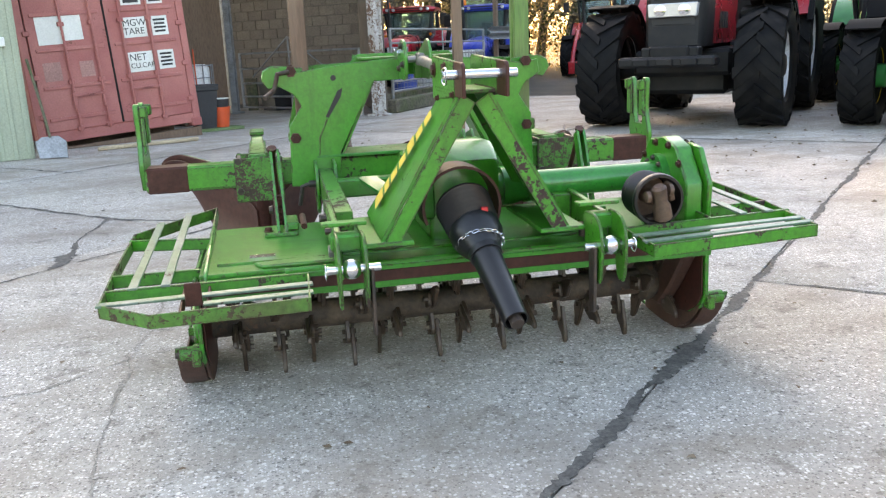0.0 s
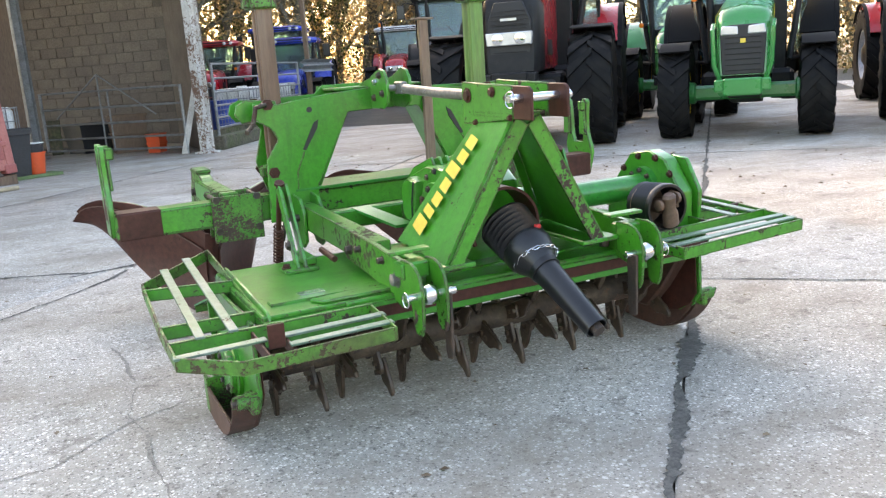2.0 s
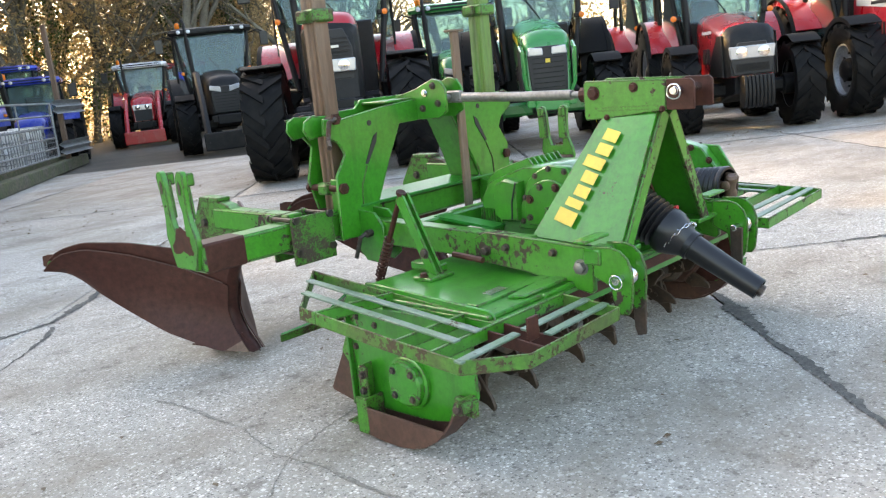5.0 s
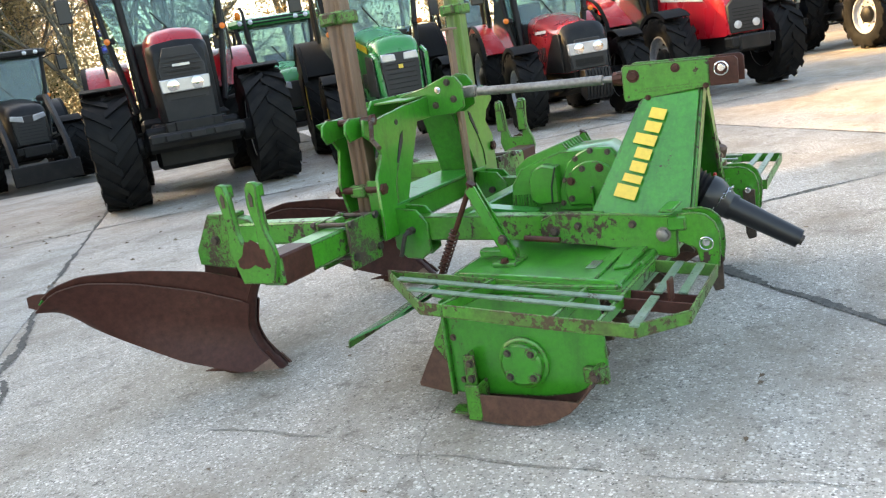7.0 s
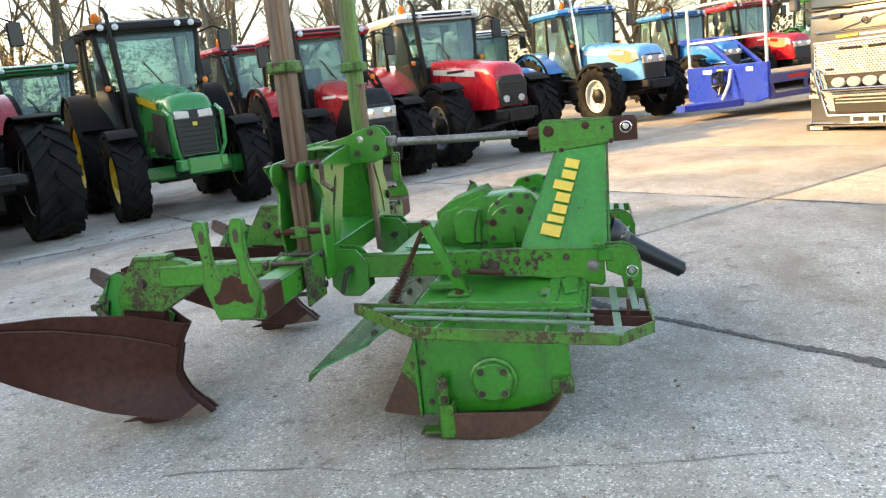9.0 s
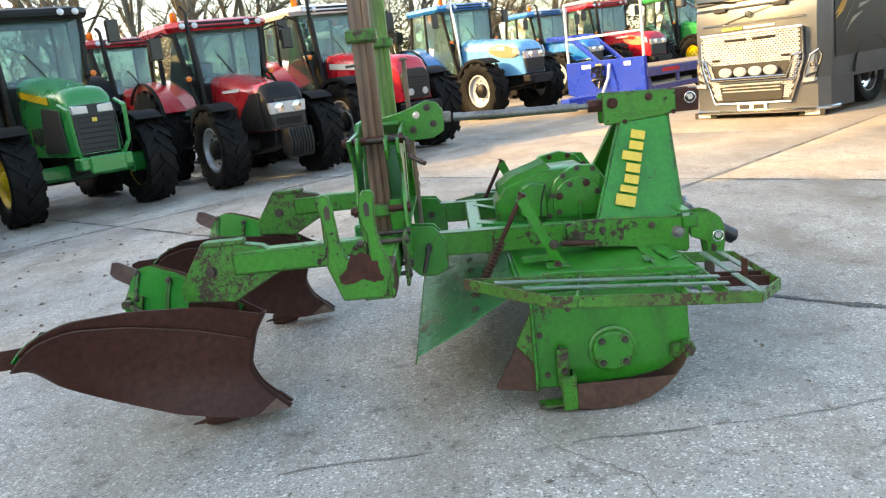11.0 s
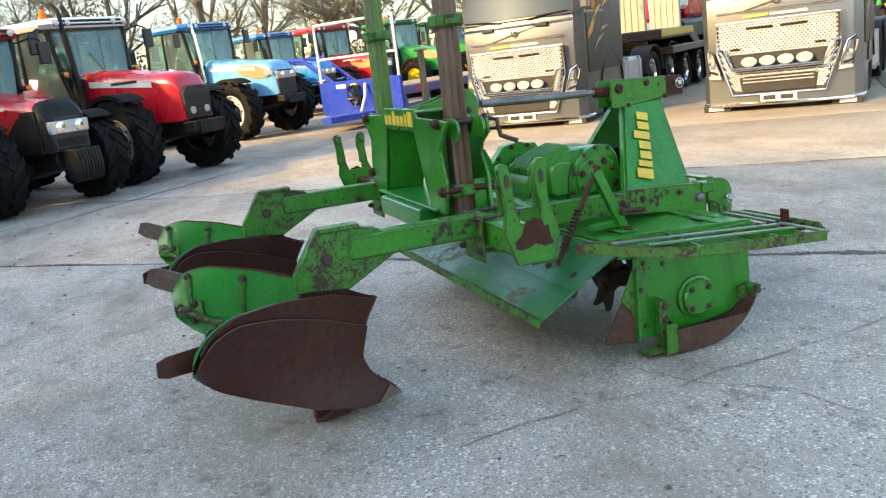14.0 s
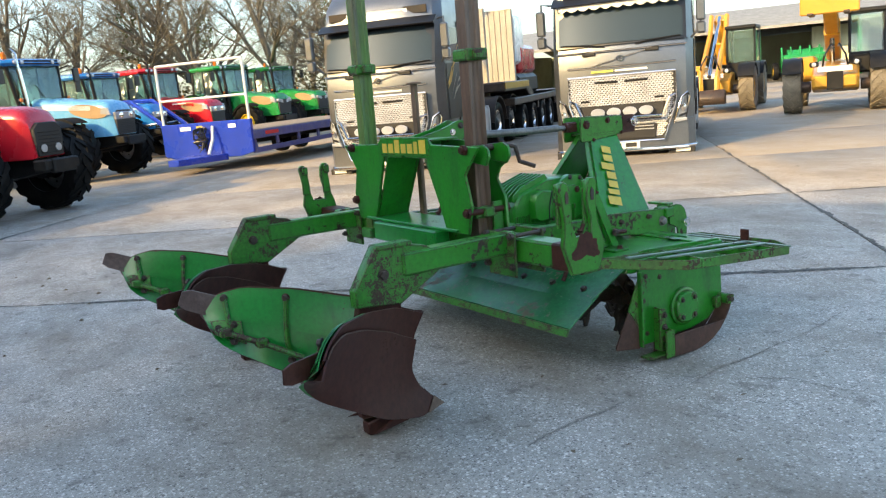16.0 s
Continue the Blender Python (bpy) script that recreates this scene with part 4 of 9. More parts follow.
for y, z in ((0.36, 0.73), (0.45, 0.79), (0.56, 0.79), (0.66, 0.73), (0.34, 0.58)):
    bolt(cc, (0.87, y, z), (-1, 0, 0), 0.012, 0.012, BROWN)
    bolt(cc, (0.965, min(y, 0.5), z), (1, 0, 0), 0.010, 0.010)

# drive shaft guard with ribbed boot and chain
bm = B()
lathe(bm, [(0.142, 0.0), (0.142, 0.13), (0.132, 0.13), (0.130, 0.004)], (-0.025, 0.335, 0.665), (0, -1, 0), 30, caps=False)
bm2 = [f for f in bm.faces if f.calc_center_median().z < 0.60]
bmesh.ops.delete(bm, geom=bm2, context="FACES")
pto = part("shaft_guard", bm, BROWN, tiller, "rusty half-round drive shaft guard")
d = (Vector((0.026, -0.225, 0.405)) - Vector((-0.02, 0.21, 0.665))).normalized()
o = Vector((-0.02, 0.22, 0.67))
bm = B()
prof = [(0.098, 0.0)]
for k in range(6):
    prof += [(0.100 - 0.0015 * k, 0.010 + 0.02 * k), (0.086 - 0.0015 * k, 0.020 + 0.02 * k)]
prof += [(0.090, 0.132), (0.090, 0.165), (0.078, 0.195), (0.055, 0.24), (0.050, 0.26)]
lathe(bm, prof, o, d, 28)
part("rubber_boot", bm, BLACK, pto, "ribbed black rubber boot")
bm = B()
lathe(bm, [(0.0505, 0.24), (0.044, 0.42), (0.041, 0.52), (0.0405, 0.545), (0.036, 0.545), (0.036, 0.40)], o, d, 26, caps=False)
lathe(bm, [(0.056, 0.238), (0.056, 0.262)], o, d, 26)
part("shaft_tube", bm, BLACK, pto, "glossy black plastic shaft tube")
bm = B()
lathe(bm, [(0.022, 0.42), (0.022, 0.56)], o, d, 10)
part("inner_tube", bm, DARK_STEEL, pto)
bm = B()
f = frame_of(d)
for k in range(22):
    a = 2 * math.pi * k / 22
    c = o + d * (0.20 + 0.018 * math.sin(a + 0.6)) + (f @ Vector((math.cos(a), math.sin(a), 0))) * 0.076
    nx = f @ Vector((-math.sin(a), math.cos(a), 0))
    side = d if k % 2 else (f @ Vector((math.cos(a), math.sin(a), 0)))
    sweep(bm, [c + nx * 0.013 * math.cos(t) + side * 0.006 * math.sin(t) for t in [j * math.pi / 4 for j in range(8)]], 0.0018, 5, closed=True)
part("chain", bm, ZINC, pto, "bright safety chain")
bm = B()
box(bm, o + d * 0.155 + Vector((0.025, -0.02, 0.085)), (0.022, 0.012, 0.022), 0.002)
part("tag", bm, RED_TAG, pto, "small red tag")

# second stub shaft in a black cup
bm = B()
c = Vector((0.707, 0.19, 0.632))
prof = [(0.094, 0.0), (0.097, 0.006)]
for k in range(5):
    prof += [(0.097 - 0.002 * k, 0.02 + 0.025 * k), (0.087 - 0.002 * k, 0.030 + 0.025 * k)]
prof += [(0.088, 0.15), (0.065, 0.16)]
lathe(bm, [(0.080, 0.12), (0.084, 0.0)] + prof, c, (0.05, 1, 0.0), 28, caps=False)
cup = part("stub_cup", bm, BLACK, tiller, "black ribbed cup round a rusty stub shaft")
bm = B()
lathe(bm, [(0.080, 0.0), (0.080, 0.01)], c + Vector((0, 0.12, 0)), (0.05, 1, 0), 20)
cyl(bm, c + Vector((0.0, 0.20, 0)), c + Vector((0.004, 0.03, 0.0)), 0.030, seg=14, bevel=0.004)
TY = Matrix.Translation(c) @ Matrix.Rotation(radians(-16), 4, "Y") @ Matrix.Rotation(radians(12), 4, "X")
loft(bm, [[TY @ Vector((0.030 * math.cos(q) * k, 0.026 * math.sin(q) * k - 0.012, z)) for q in [math.pi * j / 7 for j in range(14)]] for z, k in ((-0.075, 0.9), (-0.068, 1.15), (-0.02, 1.1), (0.0, 0.82), (0.03, 0.9), (0.055, 0.95), (0.066, 0.6))])
for sx_ in (-1, 1):
    lathe(bm, [(0.022, 0), (0.022, 0.014), (0.014, 0.018)], TY @ Vector((sx_ * 0.038, -0.004, 0.03)), (sx_, 0, 0), 12)
box(bm, (0, 0, 0), (0.022, 0.04, 0.07), 0.008, TY @ Matrix.Translation((0.052, 0.02, 0.01)))
part("stub_yoke", bm, BROWN_LIGHT, cup, "rusty yoke")
for i in range(2):
    bm = B()
    cyl(bm, (0.70 - 0.26 * i, 0.25, 0.51), (0.70 - 0.26 * i, 0.25, 0.56), 0.02, seg=10)
    part("plug", bm, DARK_STEEL, hood)

# cross tube and toolbar
bm = B()
box(bm, (0, 1.06, 0.61), (0.78, 0.07, 0.08), 0.008)
part("cross_tube", bm, GREEN, tiller)
bm = B()
slab(bm, [(-0.30, 1.05, 0.655), (-0.22, 1.05, 0.655), (-0.12, 0.80, 0.60), (-0.20, 0.80, 0.60)], 0.012)
part("brace", bm, GREEN_PALE, tiller)
bm = B()
slab(bm, [(0.22, 1.05, 0.655), (0.30, 1.05, 0.655), (0.22, 0.80, 0.60), (0.14, 0.80, 0.60)], 0.012)
part("brace", bm, GREEN_PALE, tiller)
bm = B()
box(bm, (0.0, 1.445, 0.645), (2.46, 0.115, 0.115), 0.010)
tb = part("toolbar", bm, GREEN_CHIP, tiller, "long square green toolbar with rusty ends")
for sx in (-1, 1):
    bm = B()
    box(bm, (sx * 1.13, 1.445, 0.645), (0.19, 0.119, 0.119), 0.008)
    part("bare_end", bm, BROWN, tb, "bare rusty toolbar end")
bm = B()
box(bm, (0, 1.47, 0.712), (0.90, 0.24, 0.014), 0.004)
box(bm, (0, 1.58, 0.655), (0.62, 0.09, 0.10), 0.008)
part("deck_plate", bm, GREEN_PALE, tb, "flat pale green plate on the toolbar")

# toolbar end hooks
for sx in (-1, 1):
    bm = B()
    x0, x1 = sx * 1.225, sx * 1.25
    prism(bm, [(1.573, 0.60), (1.42, 0.60), (1.388, 0.70), (1.396, 0.742), (1.420, 0.80), (1.428, 0.84), (1.427, 0.91), (1.420, 0.975), (1.432, 0.99), (1.460, 0.992),
               (1.476, 0.97), (1.482, 0.91), (1.474, 0.865), (1.461, 0.83), (1.462, 0.758), (1.546, 0.758), (1.562, 0.805), (1.567, 0.87), (1.573, 0.94), (1.582, 0.98), (1.600, 0.99),
               (1.620, 0.985), (1.629, 0.965), (1.616, 0.90), (1.606, 0.84), (1.606, 0.80), (1.618, 0.73)], "x", x0, x1)
    for y0, y1 in ((1.424, 1.478), (1.570, 1.622)):
        prism(bm, [(y0, 0.80), (y1, 0.80), (y1, 0.95), (y0 + 0.01, 0.95)], "x", sx * 1.212, sx * 1.2255, 0.003)
    box(bm, (sx * 1.212, 1.445, 0.955), (0.04, 0.03, 0.05), 0.005)
    box(bm, (sx * 1.212, 1.598, 0.955), (0.04, 0.03, 0.05), 0.005)
    hk = part("toolbar_hook", bm, GREEN_CHIP, tiller, "forked green hook plate with a big rust patch")
    # dark flat shapes put in for the shade inside the prongs' slot holes
    for y in (1.452, 1.592):
        bm = B()
        prism(bm, [(y - 0.008, 0.90), (y + 0.008, 0.90), (y + 0.01, 0.94), (y, 0.955), (y - 0.01, 0.94)], "x", sx * 1.252, sx * 1.2535, 0)
        part("wear_mark", bm, DARK_STEEL, hk)
    # irregular bare rust patch
    bm = B()
    r = random.Random(8)
    ring = []
    for k in range(34):
        a = 2 * math.pi * k / 34
        rr = 1.0 + 0.30 * noise.noise((math.cos(a) * 1.6, math.sin(a) * 1.6, 4.0)) + 0.22 * noise.noise((math.cos(a) * 4, math.sin(a) * 4, 9.0)) + r.uniform(-0.06, 0.06)
        ring.append(bm.verts.new((x1 + sx * 0.0012, 1.49 + 0.075 * rr * math.cos(a), 0.70 + 0.055 * rr * math.sin(a) - 0.02 * math.cos(2 * a))))
    bm.faces.new(ring)
    part("rust_patch", bm, BROWN, hk, "flaked patch of bare brown rust", fix=True)

# headstock plates on the toolbar
FRONT = [(-0.60, 1.115), (-0.535, 1.10), (-0.245, 1.135), (0.0, 1.15), (0.0, 1.05), (-0.165, 1.045), (-0.335, 0.73), (-0.345, 0.58), (-0.575, 0.58), (-0.565, 0.86), (-0.505, 0.95), (-0.53, 1.00), (-0.61, 1.05)]
bm = B()
prism(bm, FRONT, "y", 1.352, 1.368, 0.003)
prism(bm, [(-x + 0.03, z) for x, z in FRONT], "y", 1.352, 1.368, 0.003)
hs = part("headstock_front", bm, GREEN, tiller, "green toolbar headstock plate with chipped edges")
REAR = [(0.0, 1.167), (-0.21, 1.167), (-0.25, 1.13), (-0.65, 1.12), (-0.58, 1.05), (-0.525, 0.985), (-0.565, 0.84), (-0.525, 0.70), (-0.34, 0.70), (-0.20, 1.06), (0.0, 1.06)]
bm = B()
prism(bm, REAR, "y", 1.555, 1.571, 0.003)
prism(bm, [(-x + 0.03, z) for x, z in REAR], "y", 1.555, 1.571, 0.003)
hr = part("headstock_rear", bm, GREEN, tiller)
bm = B()
prism(bm, [(-0.24, 1.075), (0.235, 1.075), (0.24, 1.165), (-0.235, 1.165)], "y", 1.573, 1.576, 0.001)
sg = part("sign_plate", bm, GREEN, hr)
x = -0.215
for w, h in ((0.07, 1.0), (0.04, 0.86), (0.056, 0.70), (0.056, 0.70), (0.056, 1.0), (0.056, 0.70), (0.056, 0.70)):
    bm = B()
    box(bm, (x + w / 2, 1.577, 1.085 + 0.035 * h), (w * 0.84, 0.002, 0.07 * h), 0)
    part("lettering_block", bm, YELLOW, sg, "plain yellow block of vinyl")
    x += w + 0.008
for sx in (-1, 1):
    ox = 0.015
    bm = B()
    slab(bm, [(ox + sx * 0.185, 1.37, 1.045), (ox + sx * 0.345, 1.37, 0.72), (ox + sx * 0.345, 1.555, 0.72), (ox + sx * 0.185, 1.555, 1.06)], 0.010)
    part("web_plate", bm, GREEN, hs)
    bm = B()
    box(bm, (ox + sx * 0.12, 1.46, 1.148), (0.22, 0.17, 0.010), 0.003)
    part("cap_plate", bm, GREEN, hs)
    bm = B()
    box(bm, (ox + sx * 0.555, 1.40, 0.72), (0.012, 0.06, 0.25), 0.003)
    part("gusset", bm, GREEN, hs)
    # black strip in place of the shade in a cut slot, and weld seam in the plate
    bm = B()
    prism(bm, [(ox + sx * 0.326, 1.025), (ox + sx * 0.350, 1.010), (ox + sx * 0.412, 0.895), (ox + sx * 0.398, 0.890), (ox + sx * 0.335, 0.985)], "y", 1.3485, 1.3515, 0)
    part("slot", bm, BLACK_DULL, hs, "black strip for the shade in a narrow slot")
    bm = B()
    sweep(bm, [(ox + sx * 0.405, 1.351, 0.885), (ox + sx * 0.445, 1.351, 0.80), (ox + sx * 0.45, 1.351, 0.72)], 0.004, 6)
    part("weld_seam", bm, GREEN_WORN, hs)
    for z, y in ((1.107, 1.0), (0.806, 1.0)):
        bm = B()
        cyl(bm, (ox + sx * 0.555, 1.335, z), (ox + sx * 0.555, 1.60, z), 0.016, seg=12, bevel=0.002)
        lathe(bm, [(0.026, 0), (0.026, 0.016)], (ox + sx * 0.555, 1.571, z), (0, 1, 0), 6)
        lathe(bm, [(0.026, 0), (0.026, 0.014)], (ox + sx * 0.555, 1.338, z), (0, 1, 0), 6)
        part("cross_pin", bm, BROWN, hs, "rusty cross pin")
    # black disc stands in for the shade inside the plate's open hole
    for xx, z in ((0.365, 1.07),):
        bm = B()
        lathe(bm, [(0.013, 0), (0.013, 0.002)], (ox + sx * xx, 1.3515, z), (0, -1, 0), 14)
        part("hole_plug", bm, BLACK_DULL, hs)
    # rounded lug that carries the post clamp
    for y in (1.40, 1.52):
        bm = B()
        prism(bm, [(ox + sx * 0.50, 1.05), (ox + sx * 0.66, 1.03), (ox + sx * 0.69, 1.07), (ox + sx * 0.68, 1.11), (ox + sx * 0.64, 1.13), (ox + sx * 0.50, 1.12)], "y", y, y + 0.012, 0.003)
        part("lug", bm, GREEN, hs)
bm = B()
for x in (-0.045, 0.065):
    prism(bm, [(1.16, 1.08), (1.22, 1.05), (1.36, 1.05), (1.50, 1.13), (1.50, 1.16), (1.36, 1.19), (1.24, 1.232), (1.19, 1.22), (1.16, 1.18)], "x", x, x + 0.014)
box(bm, (0.015, 1.45, 1.15), (0.12, 0.10, 0.012), 0.003)
ns = part("link_nose", bm, GREEN, tiller, "green nose plates that hold the top link")
for y, z in ((1.29, 1.17), (1.235, 1.20), (1.21, 1.12), (1.31, 1.10)):
    bolt(ns, (-0.045, y, z), (-1, 0, 0), 0.013, 0.012, ZINC if z == 1.17 else DARK_STEEL)

# depth posts through the headstock
for x, top, mat, bot in ((-0.49, 2.25, POST_RUST, 0.58), (0.575, 2.25, POST_GREEN, 0.58)):
    bm = B()
    prism(bm, [(x + p, 1.465 + q) for p, q in ((-0.036, -0.043), (0.036, -0.043), (0.036, -0.018), (0.026, -0.012), (0.026, 0.012), (0.036, 0.018), (0.036, 0.043), (-0.036, 0.043), (-0.036, 0.018), (-0.026, 0.012), (-0.026, -0.012), (-0.036, -0.018))], "z", bot, top, 0.003)
    po = part("depth_post", bm, mat, tiller, "tall streaked steel post")
    for z in (1.545, 0.80):
        bm = B()
        box(bm, (x, 1.465, z), (0.115, 0.13, 0.055), 0.008)
        cl_ = part("clamp", bm, GREEN_WORN, po, "worn green clamp collar")
        bm = B()
        box(bm, (x - 0.066, 1.465, z), (0.03, 0.06, 0.045), 0.006)
        part("clamp_lug", bm, GREEN_WORN, cl_)
    bm = B()
    box(bm, (x, 1.465, 0.60), (0.12, 0.14, 0.06), 0.008)
    part("foot_socket", bm, GREEN, po)
bm = B()
box(bm, (0.235, 1.335, 1.0), (0.048, 0.022, 0.90), 0.004)
box(bm, (0.235, 1.335, 1.443), (0.10, 0.04, 0.010), 0.002)
part("parking_stay", bm, POST_RUST, tiller, "short rusty stay with a flat cap")
bm = B()
sweep(bm, [(-0.545, 1.50, 1.107), (-0.555, 1.33, 1.107), (-0.60, 1.315, 1.10), (-0.62, 1.31, 1.03), (-0.665, 1.25, 1.00)], 0.011, 8)
part("crank_handle", bm, DARK_STEEL, tiller, "bent steel crank handle")

# rear levelling flap
bm = B()
slab(bm, [(-0.93, 0.93, 0.478), (0.93, 0.93, 0.478), (0.93, 1.165, 0.335), (-0.90, 1.165, 0.335)], 0.008)
fl = part("rear_flap", bm, GREEN_DULL, tiller, "dull blue-green levelling flap in two plates")
bm = B()
slab(bm, [(-0.90, 1.10, 0.362), (0.90, 1.10, 0.362), (0.93, 1.35, 0.262), (-0.96, 1.35, 0.262)], 0.008)
lw = part("lower_plate", bm, GREEN_DULL, fl)
bm = B()
slab(bm, [(-0.96, 1.352, 0.262), (0.93, 1.352, 0.262), (0.93, 1.362, 0.228), (-0.955, 1.362, 0.228)], 0.006)
part("folded_lip", bm, GREEN_WORN, lw, "dirty folded lip")
for i in range(8):
    bolt(fl, (-0.80 + 0.228 * i, 1.10, 0.384), (0, 0.52, 0.85), 0.014, 0.012)

# spring rods that hold the flap
for sx in (-1, 1):
    p0, p1 = Vector((sx * 0.655, 0.855, 0.83)), Vector((sx * 0.64, 1.09, 0.40))
    bm = B()
    cyl(bm, p0, p1, 0.011, seg=10)
    lathe(bm, [(0.02, 0), (0.02, 0.012)], p0, p1 - p0, 8)
    d = (p1 - p0).normalized()
    rod = part("spring_rod", bm, BROWN, tiller, "rusty spring-loaded rod")
    f = frame_of(d)
    bm = B()
    sweep(bm, [p0 + d * (0.22 + 0.20 * t / 96) + (f @ Vector((math.cos(t * 0.72), math.sin(t * 0.72), 0))) * 0.019 for t in range(97)], 0.0045, 5)
    part("coil_spring", bm, BROWN, rod, "rusty coil spring")
    bm = B()
    slab(bm, [(sx * 0.66, 0.70, 0.51), (sx * 0.66, 0.755, 0.53), (sx * 0.665, 0.885, 0.80), (sx * 0.665, 0.845, 0.825)], 0.010)
    slab(bm, [(sx * 0.63, 0.70, 0.51), (sx * 0.63, 0.755, 0.53), (sx * 0.637, 0.885, 0.80), (sx * 0.637, 0.845, 0.825)], 0.010)
    box(bm, (sx * 0.645, 0.735, 0.507), (0.13, 0.10, 0.016), 0.004)
    box(bm, (sx * 0.60, 0.80, 0.53), (0.05, 0.16, 0.03), 0.005)
    ab = part("rod_bracket", bm, GREEN, tiller)
    for xx in (-0.05, 0.05):
        bolt(ab, (sx * 0.645 + xx, 0.735, 0.515), (0, 0, 1), 0.014, 0.014, BROWN)
    bolt(ab, (sx * 0.672, 0.742, 0.60), (sx, 0, 0), 0.016, 0.012)
    bm = B()
    sweep(bm, [(sx * 0.56, 0.55, 0.565), (sx * 0.56, 0.70, 0.575)], 0.012, 8)
    part("stop_rod", bm, BROWN, ab)


# ridging bodies on their beams
def ridger(cx, inner):
    X = lambda dx: cx + dx
    bm = B()
    box(bm, (cx, 1.78, 0.675), (0.085, 0.62, 0.10), 0.008)
    beam = part("ridger_beam", bm, GREEN_CHIP, tiller, "worn green beam")
    bm = B()
    prism(bm, [(2.21, 0.775), (2.04, 0.757), (1.96, 0.74), (1.80, 0.628), (1.90, 0.622), (2.105, 0.51), (2.32, 0.53), (2.322, 0.60)], "x", cx - 0.030, cx + 0.030, 0.004)
    box(bm, (cx, 2.12, 0.765), (0.075, 0.17, 0.02), 0.005, Matrix.Translation((0, 0, 0)))
    lg = part("leg_plate", bm, GREEN_WORN, beam, "flaking green leg plate")
    bolt(lg, (cx - 0.030, 2.185, 0.649), (-1, 0, 0), 0.020, 0.016)
    bolt(lg, (cx + 0.030, 2.185, 0.649), (1, 0, 0), 0.020, 0.016)
    bm = B()
    box(bm, (cx + 0.005, 1.525, 0.625), (0.20, 0.014, 0.205), 0.006)
    part("rear_clamp", bm, GREEN_WORN, beam)
    bm = B()
    box(bm, (cx + 0.005, 1.365, 0.625), (0.22, 0.014, 0.205), 0.006)
    cl = part("toolbar_clamp", bm, GREEN_WORN, beam, "speckled green clamp plate")
    for dx in (-0.085, 0.095):
        for z in (0.715, 0.575):
            bm = B()
            cyl(bm, (cx + dx, 1.345, z), (cx + dx, 1.56, z), 0.010, seg=8)
            lathe(bm, [(0.017, 0), (0.017, 0.014)], (cx + dx, 1.345, z), (0, 1, 0), 6)
            lathe(bm, [(0.017, 0), (0.017, 0.014)], (cx + dx, 1.535, z), (0, 1, 0), 6)
            part("clamp_bolt", bm, DARK_STEEL, cl)
    bm = B()
    prism(bm, [(2.10, 0.56), (2.30, 0.56), (2.36, 0.30), (2.34, 0.05), (2.14, 0.04), (2.12, 0.30)], "x", cx - 0.022, cx + 0.022, 0.004)
    part("frog", bm, BROWN, beam, "brown frog behind the mouldboards")
    bm = B()
    prism(bm, [(2.16, 0.06), (2.17, -0.018), (2.28, -0.030), (2.32, -0.026), (2.32, 0.03)], "x", cx - 0.030, cx + 0.030, 0.006)
    part("landside", bm, BROWN, beam)

    def smooth(tab, n=200, k=12):
        """A table of (place, value) rows as a softly rounded curve."""
        x = np.linspace(0, 1, n)
        y = np.interp(x, [a for a, _ in tab], [b for _, b in tab])
        pad = np.concatenate((2 * y[0] - y[k:0:-1], y, 2 * y[-1] - y[-2:-k - 2:-1]))
        y = np.convolve(pad, np.ones(2 * k + 1) / (2 * k + 1), "valid")
        return lambda u: float(np.interp(u, x, y))

    LOW = smooth([(0, 0.020), (0.20, 0.022), (0.48, 0.115), (0.75, 0.252), (0.90, 0.335), (0.97, 0.395), (1, 0.445)], k=6)
    HIGH = smooth([(0, 0.45), (0.08, 0.475), (0.25, 0.533), (0.55, 0.592), (0.78, 0.612), (0.90, 0.585), (0.97, 0.535), (1, 0.49)], k=6)
    NOSE = smooth([(0, 1.955), (0.25, 2.07), (0.45, 2.105), (0.8, 2.06), (1, 2.005)])

    bm = B()

    def shin(u, v):
        return (cx + (2 * u - 1) * 0.036, NOSE(v) - 0.016 + 0.020 * (2 * u - 1) ** 2, 0.020 + 0.43 * v)

    sheet(bm, shin, 6, 14, 0.006)
    part("shin", bm, BROWN, beam, "brown shin that joins the mouldboards")
    for side in (-1, 1):
        def wing(u, v, side=side):
            lo, hi = LOW(u), HIGH(u)
            z = lo + (hi - lo) * v
            yf = NOSE(v)
            y = yf + (2.785 - yf) * u
            s = 0.022 + 0.60 * (u ** 1.18) * (0.70 + 0.30 * v) + 0.03 * (1 - v) ** 2 * math.sin(math.pi * min(1.0, u * 1.1 + 0.02))
            return (cx + side * s, y, z)

        bm = B()
        lower = lambda u, v: Vector(wing(u, v * (0.75 + 0.18 * u))) + Vector((side * 0.010, -0.008, 0))
        sheet(bm, lower if side < 0 else (lambda u, v: lower(u, 1 - v)), 28, 14, 0.007)
        mb = part("mouldboard", bm, BROWN, beam, "smooth rust-brown mouldboard")
        bm = B()

        def back(u, v):
            p = Vector(wing(0.10 + 0.88 * u, 0.06 + 0.93 * v))
            return p + Vector((-side * 0.012, 0.010, 0))

        sheet(bm, back if side < 0 else (lambda u, v: back(u, 1 - v)), 24, 10, 0.004)
        part("backing_plate", bm, GREEN_PALE, mb, "green painted back of the mouldboard")
        # share point
        bm = B()
        tip = Vector((cx + side * 0.015, 1.945, 0.012))
        slab(bm, [tip, (cx + side * 0.075, 2.16, 0.012), (cx + side * 0.13, 2.34, 0.02), (cx + side * 0.07, 2.12, 0.075), (cx + side * 0.02, 2.02, 0.10)], 0.008)
        part("share", bm, BROWN, mb, "brown plough share")
        bm = B()

